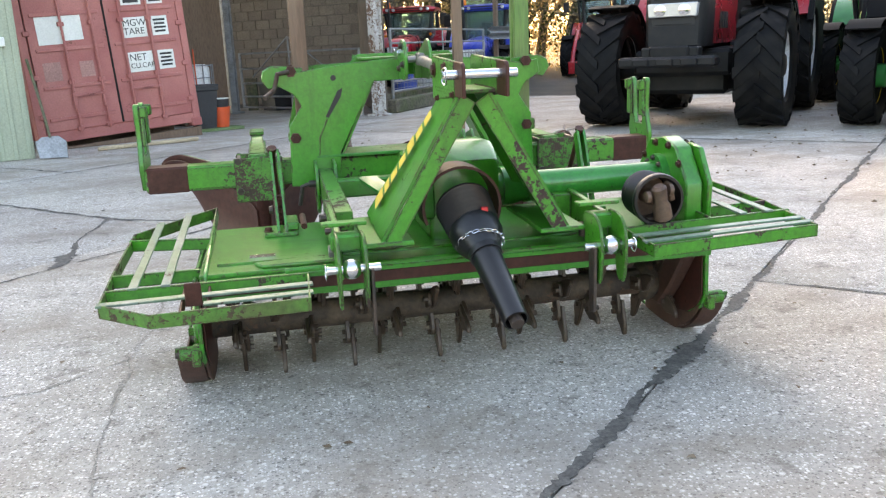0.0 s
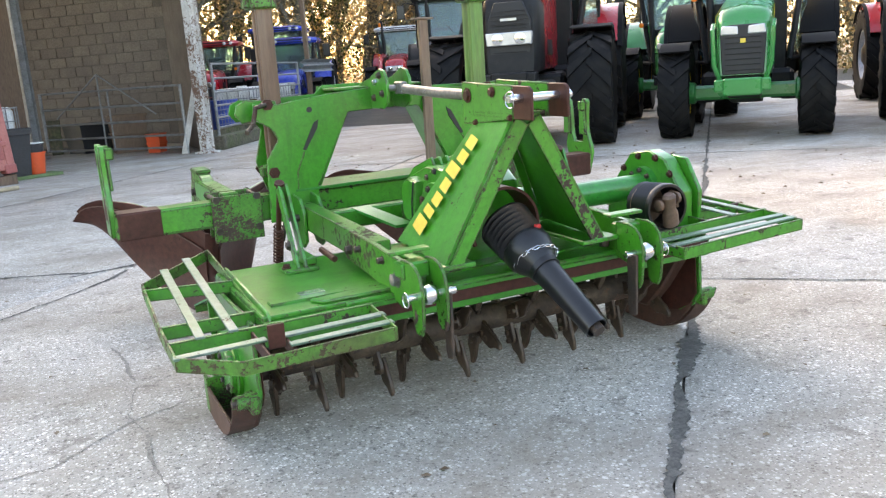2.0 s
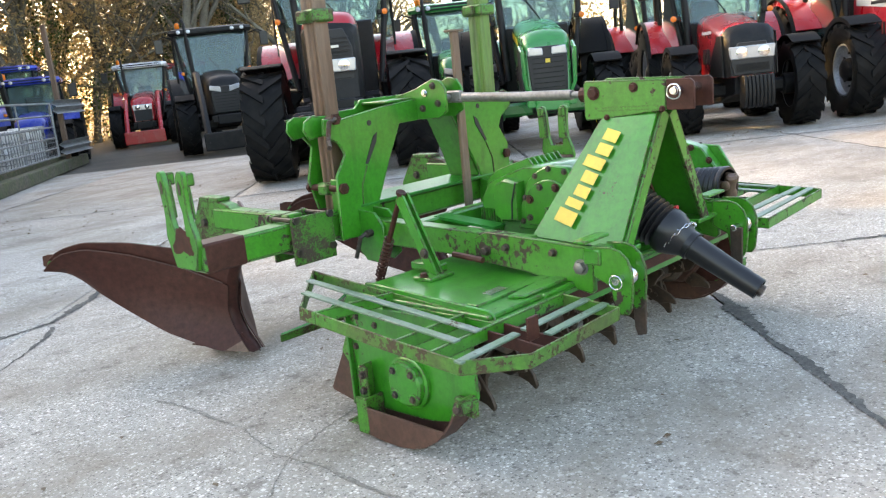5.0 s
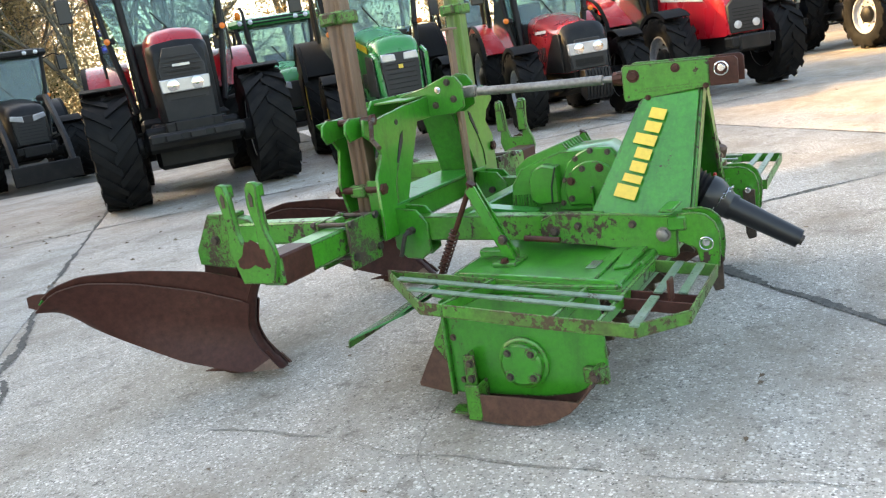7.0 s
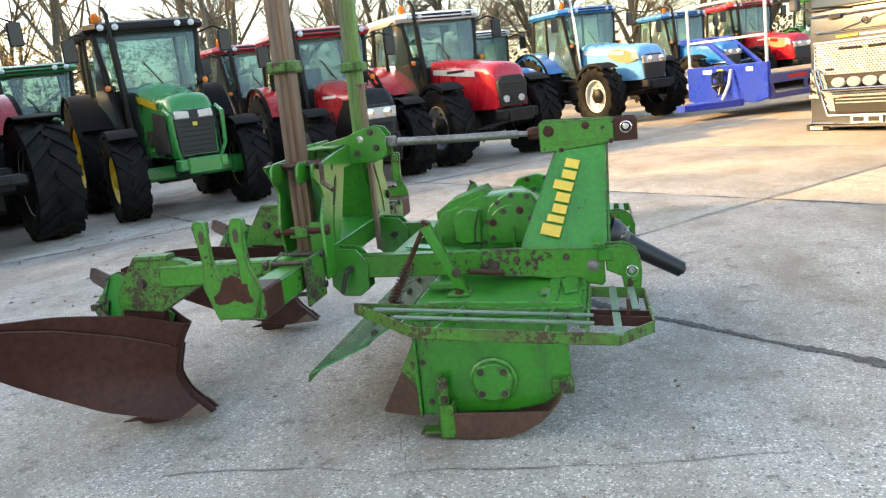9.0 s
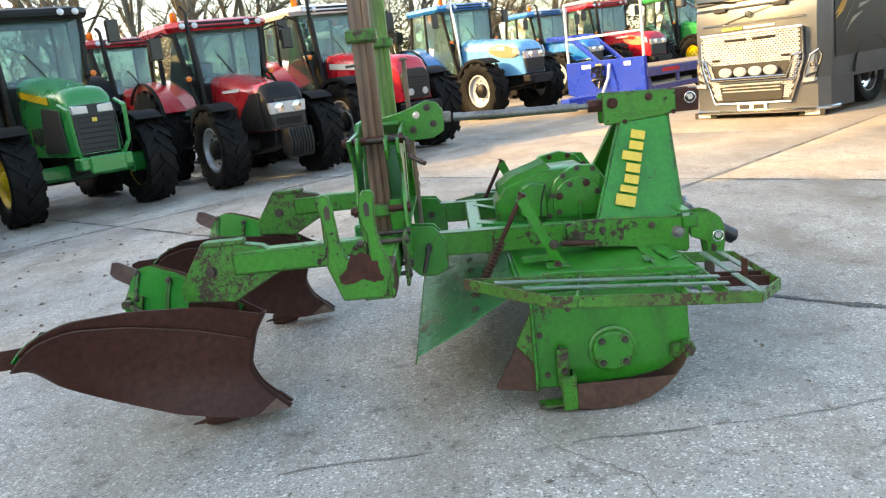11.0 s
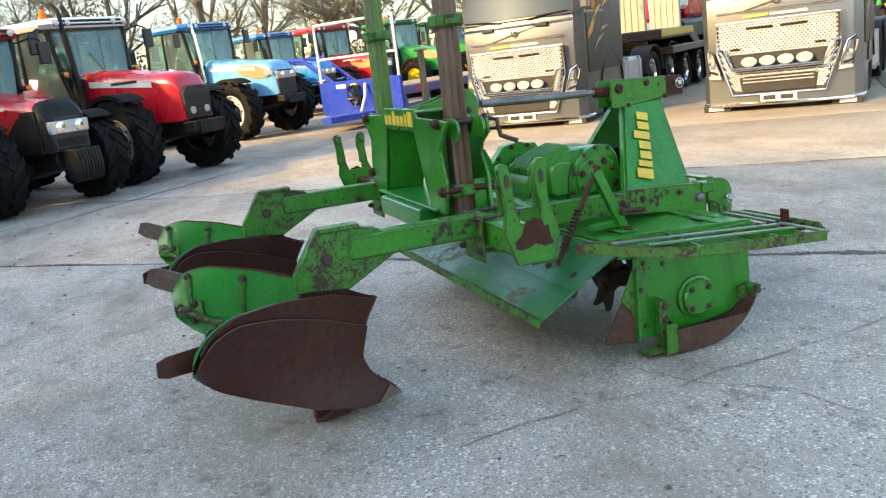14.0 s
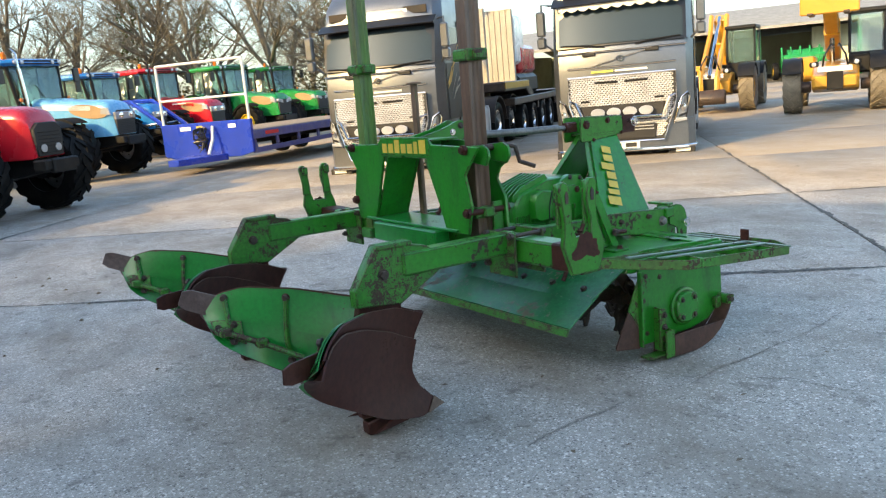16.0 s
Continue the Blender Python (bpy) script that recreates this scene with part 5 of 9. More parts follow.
        def tip_face(u, v):
            return Vector(lower(0.002 + 0.14 * u, 0.005 + v * (0.15 - 0.14 * u))) + Vector((side * 0.008, -0.008, 0.0))

        sheet(bm, tip_face if side < 0 else (lambda u, v: tip_face(u, 1 - v)), 8, 3, 0.005)
        part("share_tip", bm, BROWN_LIGHT, mb, "bright worn share tip")
        # bright line where the upper strip overlaps
        bm = B()
        sweep(bm, [Vector(lower(0.04 + 0.90 * k / 20, 1.0)) + Vector((side * 0.003, -0.003, 0.0)) for k in range(21)], 0.0035, 5)
        part("worn_edge", bm, WEAR, mb)
        # upper trim plate
        bm = B()

        def trim(u, v):
            p = Vector(wing(0.005 + 0.95 * u, 0.70 + 0.30 * v))
            return p + Vector((side * 0.002, 0.002, 0))

        sheet(bm, trim if side < 0 else (lambda u, v: trim(u, 1 - v)), 24, 4, 0.007)
        part("trim_plate", bm, BROWN, mb, "brown extension strip along the upper edge")
        # tail extension
        # one side's extension is bolted on at a rising angle
        rise = 0.085 if side > 0 else 0.010
        T0 = Vector((cx + side * 0.52, 2.68, 0.505)) if side > 0 else Vector((cx - 0.500, 2.725, 0.503))
        t1 = Vector((cx + side * 0.575, 2.865 if side > 0 else 2.885, 0.505 + rise))
        e_ = (t1 - T0).normalized()
        n_ = e_.cross(Vector((0.9, -0.3 * side, 0.0)).normalized()).normalized()
        n_ = n_ if n_.z > 0 else -n_
        bm = B()
        w_ = 0.046 if side > 0 else 0.036
        slab(bm, [T0 - n_ * w_, t1 - e_ * 0.035 - n_ * w_, t1 - n_ * w_ * 0.7, t1 + n_ * w_ * 0.65, t1 - e_ * 0.035 + n_ * w_, T0 + n_ * w_ * 1.15], 0.008)
        part("tail_wing", bm, TAIL if side > 0 else BROWN, mb, "short worn tail extension")
        # upper half-plate and bolted tail bracket on the green back
        bm = B()

        def upper(u, v):
            p = Vector(wing(0.14 + 0.82 * u, 0.66 - 0.10 * u + (0.32 + 0.10 * u) * v))
            return p + Vector((-side * 0.019, 0.016, 0))

        sheet(bm, upper if side < 0 else (lambda u, v: upper(u, 1 - v)), 20, 5, 0.004)
        part("upper_back", bm, GREEN_PALE, mb)
        bm = B()

        def tailplate(u, v):
            p = Vector(wing(0.80 + 0.15 * u, 0.30 + 0.30 * v))
            return p + Vector((-side * 0.026, 0.022, 0))

        sheet(bm, tailplate if side < 0 else (lambda u, v: tailplate(u, 1 - v)), 4, 3, 0.006)
        tp_ = part("tail_bracket", bm, GREEN_WORN, mb, "bolted green tail bracket")
        for u_, v_ in ((0.2, 0.25), (0.8, 0.5), (0.25, 0.8)):
            bolt(tp_, Vector(tailplate(u_, v_)), (-side * 0.7, 0.7, 0), 0.013, 0.014)
        # stays and clamps on the green back
        for u in (0.58, 0.86):
            pts = [Vector(wing(u, v)) + Vector((-side * 0.024, 0.022, 0)) for v in (0.30, 0.5, 0.7, 0.92)]
            bm = B()
            sweep(bm, pts, 0.012, 6)
            st = part("stay", bm, GREEN_WORN, mb)
            bolt(st, pts[0], (-side * 0.7, 0.7, 0), 0.014, 0.016)
            bolt(st, pts[3], (-side * 0.7, 0.7, 0), 0.014, 0.016)
        pts = [Vector(wing(u, 0.40 + 0.1 * (u - 0.5))) + Vector((-side * 0.045, 0.04, 0)) for u in (0.5, 0.7, 0.88)]
        bm = B()
        sweep(bm, pts, 0.013, 8)
        for p in pts[1:]:
            box(bm, p, (0.05, 0.05, 0.035), 0.006)
        part("adjuster", bm, GREEN_WORN, mb, "bolted adjuster bar")


ridger(-0.725, 1)
ridger(0.735, -1)

# ---- buildings and yard edge ----
BLOCK = surface("concrete_block", (0.20, 0.160, 0.128), 0.85, col2=(0.145, 0.115, 0.094), scale=1.5, fine=35, grain=0.2, bump=0.4)
BOARD = surface("brown_weathered_board", (0.14, 0.085, 0.055), 0.75, col2=(0.20, 0.13, 0.09), scale=2, stretch=(1, 1, 0.15), grain=0.2)
BARN_STEEL = surface("peeling_white_steel", (0.62, 0.60, 0.57), 0.6, col2=(0.45, 0.42, 0.38), rust=(0.20, 0.11, 0.07), rust_amt=0.42, rust_scale=3.0)
SHEET_GREEN = surface("pale_green_sheet", (0.34, 0.38, 0.28), 0.5, col2=(0.28, 0.31, 0.23), scale=1.2, grain=0.1)
ROOF = surface("fibre_cement_roof", (0.30, 0.29, 0.27), 0.8, col2=(0.22, 0.22, 0.20))
# container red, paled in its colour for the sun haze before it
CONT_RED = surface("haze_paled_red", (0.34, 0.095, 0.085), 0.5, col2=(0.42, 0.145, 0.125), scale=1.5, rust=(0.17, 0.07, 0.045), rust_amt=0.10, rust_scale=4, grain=0.1)
GALV = surface("galvanised_steel", (0.30, 0.31, 0.32), 0.5, metal=0.6, col2=(0.22, 0.22, 0.22), scale=6)
IBC_WHITE = surface("white_plastic_tank", (0.72, 0.73, 0.72), 0.5, col2=(0.62, 0.60, 0.56))
BIN_GREY = surface("dark_grey_bin", (0.030, 0.031, 0.034), 0.5)
BUCKET_RED = surface("orange_red_bucket", (0.75, 0.10, 0.03), 0.4, grain=0.05)
TIMBER = surface("green_tinged_timber", (0.125, 0.105, 0.075), 0.85, col2=(0.10, 0.115, 0.05), scale=3, fine=18, grain=0.3, bump=0.4)
INK = surface("black_stencil", (0.02, 0.02, 0.02), 0.6, bump=0)
BLUE_PAINT = surface("blue_paint", (0.035, 0.09, 0.42), 0.4, grain=0.08)


def lettering(parent, text, size, m, mat=INK):
    cu = bpy.data.curves.new("lettering", "FONT")
    cu.body, cu.size, cu.extrude = text, size, 0.0015
    ob = bpy.data.objects.new("tmp_text", cu)
    scene.collection.objects.link(ob)
    me = bpy.data.meshes.new_from_object(ob.evaluated_get(bpy.context.evaluated_depsgraph_get()))
    bpy.data.objects.remove(ob)
    me.materials.clear()
    me.materials.append(mat)
    o = new("lettering", me)
    o.parent = parent
    o.matrix_basis = m
    return o


# shipping container, doors towards the yard (local: x across the doors, -y out of them)
ang = math.atan2(1.08, 2.02)
cont = thing("shipping_container", "red steel shipping container with closed doors, paled by painted-in haze", "container", Matrix.Translation((-2.77, 10.76, 0)) @ Matrix.Rotation(ang, 4, "Z") @ Matrix.Translation((-1.22, 0, 0.01)) @ Matrix.Rotation(radians(-3.3), 4, "Y") @ Matrix.Translation((1.22, 0, 0)))
bm = B()
for k in range(40):
    y = 0.12 + k * 0.15
    for sx in (-1, 1):
        box(bm, (sx * (1.195 + 0.018 * (k % 2)), y + 0.075, 1.30), (0.02, 0.15, 2.35), 0)
box(bm, (0, 3.05, 2.57), (2.44, 6.06, 0.04), 0.01)
box(bm, (0, 6.07, 1.30), (2.44, 0.04, 2.5), 0.01)
box(bm, (0, 3.05, 0.17), (2.40, 6.0, 0.10), 0.01)
part("body", bm, CONT_RED, cont)
bm = B()
for sx in (-1, 1):
    box(bm, (sx * 1.16, 0.06, 1.30), (0.12, 0.14, 2.56), 0.012)
box(bm, (0, 0.06, 0.15), (2.2, 0.14, 0.16), 0.012)
box(bm, (0, 0.06, 2.52), (2.2, 0.14, 0.14), 0.012)
fr = part("door_frame", bm, CONT_RED, cont)
for sx in (-1, 1):
    for z in (0.08, 2.54):
        bm = B()
        box(bm, (sx * 1.14, 0.05, z), (0.17, 0.18, 0.13), 0.015)
        part("corner_casting", bm, CONT_RED, cont)
for sx in (-1, 1):
    bm = B()
    box(bm, (sx * 0.55, 0.0, 1.34), (1.08, 0.04, 2.22), 0.006)
    door = part("door", bm, CONT_RED, cont)
    for z in (0.40, 0.84, 1.36, 1.84):
        bm = B()
        box(bm, (sx * 0.55, -0.029, z), (0.94, 0.025, 0.05), 0.008)
        part("door_rib", bm, CONT_RED, door)
    for x in (0.21, 0.63):
        bm = B()
        cyl(bm, (sx * x, -0.06, 0.20), (sx * x, -0.06, 2.50), 0.018, seg=10)
        for z in (0.24, 0.9, 1.7, 2.4):
            box(bm, (sx * x, -0.045, z), (0.09, 0.05, 0.06), 0.008)
        rod = part("lock_rod", bm, CONT_RED, door)
        bm = B()
        box(bm, (sx * (x + 0.13 * (1 if x < 0.5 else -1)), -0.075, 0.70), (0.30, 0.02, 0.035), 0.006)
        box(bm, (sx * (x + 0.02), -0.07, 0.63), (0.03, 0.03, 0.22), 0.006)
        part("lock_handle", bm, CONT_RED, rod)
    for z in (0.45, 1.0, 1.6, 2.2):
        bm = B()
        box(bm, (sx * 1.10, -0.02, z), (0.10, 0.05, 0.07), 0.01)
        part("hinge", bm, CONT_RED, door)
    bm = B()
    box(bm, (0, -0.015, 1.34), (0.028, 0.03, 2.2), 0.004)
    part("door_gasket", bm, BLACK_DULL, door)
ld = [c for c in cont.children if c.name.startswith("door") and "frame" not in c.name]
for x, z, w, h, n in ((0.42, 1.96, 0.30, 0.12, "s"), (0.41, 1.58, 0.37, 0.29, "a"), (0.80, 1.58, 0.25, 0.28, "b"), (0.43, 1.08, 0.37, 0.29, "c"), (0.82, 1.08, 0.25, 0.28, "b"), (0.78, 1.96, 0.24, 0.12, "s"), (-0.79, 1.62, 0.34, 0.38, "p"), (-0.47, 1.64, 0.26, 0.34, "p"), (-0.85, 1.06, 0.24, 0.26, "q"), (-0.37, 1.06, 0.20, 0.22, "q")):
    dd = ld[1] if x > 0 else ld[0]
    bm = B()
    box(bm, (x, -0.0235, z), (w, 0.003, h), 0)
    lb = part("label_sheet", bm, WHITE if n in "abcsp" else surface("faded_label", (0.44, 0.22, 0.19), 0.6), dd)
    R_ = Matrix.Rotation(radians(90), 4, "X")
    if n == "a":
        lettering(lb, "MGW", 0.14, Matrix.Translation((x - 0.17, -0.0255, z + 0.02)) @ R_)
        lettering(lb, "TARE", 0.135, Matrix.Translation((x - 0.17, -0.0255, z - 0.10)) @ R_)
    if n == "c":
        lettering(lb, "NET", 0.14, Matrix.Translation((x - 0.17, -0.0255, z + 0.02)) @ R_)
        lettering(lb, "CU.CAP", 0.105, Matrix.Translation((x - 0.17, -0.0255, z - 0.09)) @ R_)
    if n in "bs":
        for k in range(4 if n == "b" else 1):
            bm = B()
            box(bm, (x, -0.0262, z + (0.085 - 0.055 * k if n == "b" else 0)), (w * (0.75 - 0.1 * (k % 2)), 0.002, 0.03 if n == "b" else 0.06), 0)
            part("print_bar", bm, INK, lb)

# worn timber sole along the container's door end
bm = B()
prism(bm, [(-1.20, 0.0), (1.20, 0.0), (1.20, 0.141), (-1.20, 0.008)], "y", -0.02, 0.10, 0.004)
o = part("timber_sole", bm, BOARD)
o.matrix_basis = Matrix.Translation((-2.77, 10.76, 0)) @ Matrix.Rotation(ang, 4, "Z")
tagged(o, "brown timber packing under the tilted container doors", "packing")
# timber bearers that hold up the container's lower side
for k, y in enumerate((1.2, 3.2, 5.6)):
    bm = B()
    prism(bm, [(0.55, 0.0), (1.20, 0.0), (1.20, 0.141), (0.55, 0.104)], "y", y - 0.12, y + 0.12, 0.01)
    o = part("timber_bearer", bm, BOARD)
    o.matrix_basis = Matrix.Translation((-2.77, 10.76, 0)) @ Matrix.Rotation(ang, 4, "Z")
    tagged(o, "brown timber bearer under the tilted container", "bearer", group="bearers under the container")

# pale sheet wall beside the container
bm = B()
box(bm, (-1.6, 0, 3.0), (3.2, 0.12, 6.0), 0.01)
for k in range(20):
    box(bm, (-0.06 - k * 0.16, -0.068, 3.0), (0.05, 0.02, 6.0), 0.006)
w = part("wall_west", bm, SHEET_GREEN)
w.matrix_basis = Matrix.Translation((-3.72, 9.35, 0)) @ Matrix.Rotation(radians(20), 4, "Z")
tagged(w, "pale green profiled sheet wall", "wall", kind="structure")
bm = B()
box(bm, (0, 0, 0), (0.14, 0.06, 0.12), 0.01)
sweep(bm, [(0, 0, 0.05), (0.0, 0.01, 0.8), (0, 0.01, 3.0)], 0.012, 6)
jb = part("junction_box", bm, WHITE)
jb.matrix_basis = Matrix.Translation((-3.90, 9.19, 1.50)) @ Matrix.Rotation(radians(20), 4, "Z")
tagged(jb, "small white electrical box on the sheet wall", "junction box")
bm = B()
prism(bm, [(-0.17, 0.02), (0.17, 0.0), (0.19, 0.22), (0.10, 0.30), (-0.10, 0.30), (-0.19, 0.24)], "y", -0.02, 0.0, 0.006)
sh = part("shovel", bm, GALV)
sh.matrix_basis = Matrix.Translation((-3.42, 9.05, 0)) @ Matrix.Rotation(radians(20), 4, "Z") @ Matrix.Rotation(radians(-18), 4, "X")
tagged(sh, "pale metal shovel leaning on the wall beside the container", "shovel")
bm = B()
sweep(bm, [(0, -0.01, 0.28), (-0.03, 0.0, 0.7), (-0.10, 0.02, 1.35)], 0.018, 8)
part("handle", bm, TIMBER, sh)

# open-fronted barn
def wall_run(name, p, q, h, thick, mat, label, cat="wall"):
    p, q = Vector((*p, 0)), Vector((*q, 0))
    d = q - p
    bm = B()
    box(bm, (d.length / 2, 0, h / 2), (d.length, thick, h), 0.01)
    o = part(name, bm, mat)
    o.matrix_basis = Matrix.Translation(p) @ Matrix.Rotation(math.atan2(d.y, d.x), 4, "Z")
    return tagged(o, label, cat, kind="structure")


GROUT = surface("block_mortar", (0.150, 0.122, 0.098), 0.9)
back = wall_run("wall_north", (1.6, 16.8), (-7.5, 25.6), 7.0, 0.16, GROUT, "dim concrete block wall at the back of the barn")
end = wall_run("wall_east", (1.52, 13.4), (1.6, 16.9), 7.0, 0.16, GROUT, "concrete block end wall of the barn")
bm = B()
box(bm, (0, 0, 0), (0.435, 0.02, 0.205), 0.008)
first = part("block", bm, BLOCK, back)
kk = 0
for row in range(19):
    for col in range(15):
        if row < 3 and col > 11:
            continue
        x = 0.25 + col * 0.45 + (0.225 if row % 2 else 0)
        T = Matrix.Translation((x, 0.086, 0.13 + row * 0.222))
        if kk == 0:
            first.matrix_basis = T
        else:
            again(first, T)
        kk += 1
wall_run("wall_boards", (-1.45, 16.0), (-3.2, 15.0), 6.0, 0.08, BOARD, "dark brown boarded panel inside the barn")
wall_run("wall_side", (-3.2, 15.0), (-8.5, 13.0), 6.0, 0.08, BOARD, "dark brown boarded side of the barn")
# roof and gable lie out of view, raised this high to shade the yard
bm = B()
bm.faces.new([bm.verts.new(p) for p in ((1.95, 12.9, 7.3), (2.0, 17.2, 8.6), (-7.5, 26.2, 8.6), (-22, 20, 8.6), (-14, 5.5, 7.3), (-5.0, 9.2, 7.3))])
bmesh.ops.solidify(bm, geom=bm.faces[:], thickness=0.12)
tagged(part("barn_roof", bm, ROOF), "unseen grey sheeted barn roof, sized to shade the yard", "roof", kind="structure")
wall_run("barn_fascia", (1.9, 13.0), (-5.0, 9.3), 7.3, 0.10, SHEET_GREEN, "unseen pale sheeted gable over the barn opening, added to shade the yard").matrix_basis = Matrix.Translation((1.9, 13.0, 5.2)) @ Matrix.Rotation(math.atan2(-3.7, -6.9), 4, "Z") @ Matrix.Diagonal((1, 1, 0.29, 1))
for p, mat, lab in (((1.40, 13.15), BARN_STEEL, "peeling white steel barn post"), ((-1.35, 16.1), GALV, "grey steel barn post")):
    bm = B()
    box(bm, (0, 0, 3.6), (0.19, 0.016, 7.2), 0.003)
    for sx in (-1, 1):
        box(bm, (sx * 0.095, 0, 3.6), (0.014, 0.17, 7.2), 0.003)
    box(bm, (0, 0, 0.02), (0.32, 0.32, 0.04), 0.004)
    o = part("barn_post", bm, mat)
    o.matrix_basis = Matrix.Translation((*p, 0)) @ Matrix.Rotation(radians(35), 4, "Z")
    tagged(o, lab + " on a base plate", "post")
bm = B()
slab(bm, [(1.02, 13.62, 0.0), (1.12, 13.58, 0.0), (1.50, 13.42, 1.45), (1.40, 13.46, 1.45)], 0.03)
o = part("timber_prop", bm, surface("pale_prop_paint", (0.55, 0.53, 0.49), 0.7, col2=(0.40, 0.37, 0.33)))
tagged(o, "pale painted timber prop leaning on the barn post", "prop")
bm = B()
cyl(bm, (-1.85, 13.3, 0), (-1.87, 13.38, 1.35), 0.012, seg=8)
o = part("marker_rod", bm, BUCKET_RED)
tagged(o, "thin orange marker rod standing on the concrete", "rod")


def gate(p, q, h, label, rails=5, z0=0.12):
    """Field gate of round tubes between two points."""
    p, q = Vector((*p, 0)), Vector((*q, 0))
    d = q - p
    L = d.length
    g = thing("field_gate", label, "gate", Matrix.Translation(p) @ Matrix.Rotation(math.atan2(d.y, d.x), 4, "Z"))
    for x in (0.03, L - 0.03):
        bm = B()
        cyl(bm, (x, 0, 0.0 if x < 1 else z0), (x, 0, z0 + h), 0.03, seg=10)
        part("stile", bm, GALV, g)
    for k in range(rails):
        bm = B()
        z = z0 + h * (k / (rails - 1)) ** 1.15
        cyl(bm, (0, 0, z), (L, 0, z), 0.021, seg=10)
        part("rail", bm, GALV, g)
    bm = B()
    cyl(bm, (L / 2, 0.0, z0), (L / 2, 0.0, z0 + h + 0.02), 0.017, seg=8)
    part("mid_bar", bm, GALV, g)
    return g, L


g1, L1 = gate((1.15, 13.55), (-1.15, 16.2), 1.12, "galvanised field gate closed across the barn opening")
for a, b in (((0.55 * L1, 1.12 + 0.42), (0.18 * L1, 0.75)), ((0.55 * L1, 1.12 + 0.42), (0.88 * L1, 0.75))):
    bm = B()
    cyl(bm, (a[0], 0.03, a[1]), (b[0], 0.03, b[1]), 0.016, seg=8)
    part("brace", bm, GALV, g1)
bm = B()
cyl(bm, (0.55 * L1, 0.03, 0.15), (0.55 * L1, 0.03, 1.55), 0.017, seg=8)
part("king_bar", bm, GALV, g1)
g2, L2 = gate((1.75, 13.75), (4.75, 18.1), 1.18, "galvanised field gate beside the barn post", 6, 0.40)
bm = B()
for k in range(34):
    cyl(bm, (0.1 + k * (L2 - 0.2) / 33, 0, 0.4), (0.1 + k * (L2 - 0.2) / 33, 0, 0.95), 0.004, seg=4)
for k in range(6):
    cyl(bm, (0.03, 0, 0.45 + 0.09 * k), (L2, 0, 0.45 + 0.09 * k), 0.004, seg=4)
part("wire_mesh", bm, GALV, g2)

# sleeper kerb with earth against it, and crash-barrier panel
bm = B()
box(bm, (4.3, 0, 0.13), (8.6, 0.22, 0.26), 0.02)
box(bm, (4.3, 0.16, 0.30), (8.6, 0.14, 0.12), 0.02)
o = part("sleeper_kerb", bm, TIMBER)
o.matrix_basis = Matrix.Translation((1.70, 13.55, 0)) @ Matrix.Rotation(math.atan2(12, 7.8), 4, "Z")
tagged(o, "low mossy timber sleeper kerb below the gate", "kerb", kind="structure")
bar_ = thing("crash_barrier", "grey corrugated steel crash barrier on a brown post", "barrier", Matrix.Translation((5.0, 18.5, 0)) @ Matrix.Rotation(math.atan2(3.2, 2.6), 4, "Z"))
for z in (0.55, 1.5):
    bm = B()
    sheet(bm, lambda u, v: (u * 2.2, -0.05 * math.cos(v * 4 * math.pi), z - 0.16 + 0.32 * v), 2, 20, 0.004)
    part("corrugated_beam", bm, GALV, bar_)
bm = B()
box(bm, (0.7, 0.12, 1.7), (0.11, 0.11, 3.4), 0.01)
part("post", bm, BOARD, bar_, "brown steel post")

# tank, bin, bucket
def ibc(at, rz, label):
    t = thing("bulk_tank", label, "tank", Matrix.Translation(at) @ Matrix.Rotation(radians(rz), 4, "Z"))
    bm = B()
    box(bm, (0, 0, 0.62), (1.10, 0.92, 0.92), 0.07)
    lathe(bm, [(0.12, 0), (0.12, 0.05)], (0, 0, 1.07), (0, 0, 1), 16)
    part("bottle", bm, IBC_WHITE, t)
    bm = B()
    for z in (0.18, 0.40, 0.62, 0.84, 1.06):
        sweep(bm, [(-0.58, -0.49, z), (0.58, -0.49, z), (0.58, 0.49, z), (-0.58, 0.49, z)], 0.010, 5, closed=True)
    for k in range(7):
        x = -0.57 + 0.19 * k
        for y in (-0.49, 0.49):
            cyl(bm, (x, y, 0.14), (x, y, 1.08), 0.010, seg=5)
    for k in range(4):
        y = -0.4 + 0.27 * k
        for x in (-0.58, 0.58):
            cyl(bm, (x, y, 0.14), (x, y, 1.08), 0.010, seg=5)
    part("cage", bm, GALV, t)
    bm = B()
    box(bm, (0, 0, 0.13), (1.18, 1.0, 0.03), 0.005)
    for x in (-0.5, 0, 0.5):
        box(bm, (x, 0, 0.06), (0.14, 1.0, 0.12), 0.008)
    part("pallet", bm, TIMBER, t)
    return t


ibc((4.15, 18.9, 0), 55, "white plastic bulk tank in a steel cage on a pallet")
ibc((3.2, 17.6, 0), 55, "white plastic bulk tank in a steel cage on a pallet")
ibc((-2.30, 13.7, 0), 28, "pale plastic bulk tank in a steel cage behind a bin")
bm = B()
cyl(bm, (0, 0, 0), (0, 0, 0.88), 0.27, 0.29, seg=24, bevel=0.01)
o = part("barrel", bm, BLUE_PAINT)
o.matrix_basis = Matrix.Translation((2.25, 15.3, 0))
tagged(o, "blue drum standing behind the wire gate", "drum")
wb = thing("waste_bin", "dark grey plastic bin beside the container", "bin", Matrix.Translation((-1.70, 12.0, 0)) @ Matrix.Rotation(radians(25), 4, "Z"))
bm = B()
loft(bm, [[Vector((sx * k, sy * k * 0.9, z)) for sx, sy in ((-1, -1), (1, -1), (1, 1), (-1, 1))] for k, z in ((0.15, 0.03), (0.20, 0.66), (0.22, 0.68), (0.22, 0.72))])
part("body", bm, BIN_GREY, wb)
bm = B()
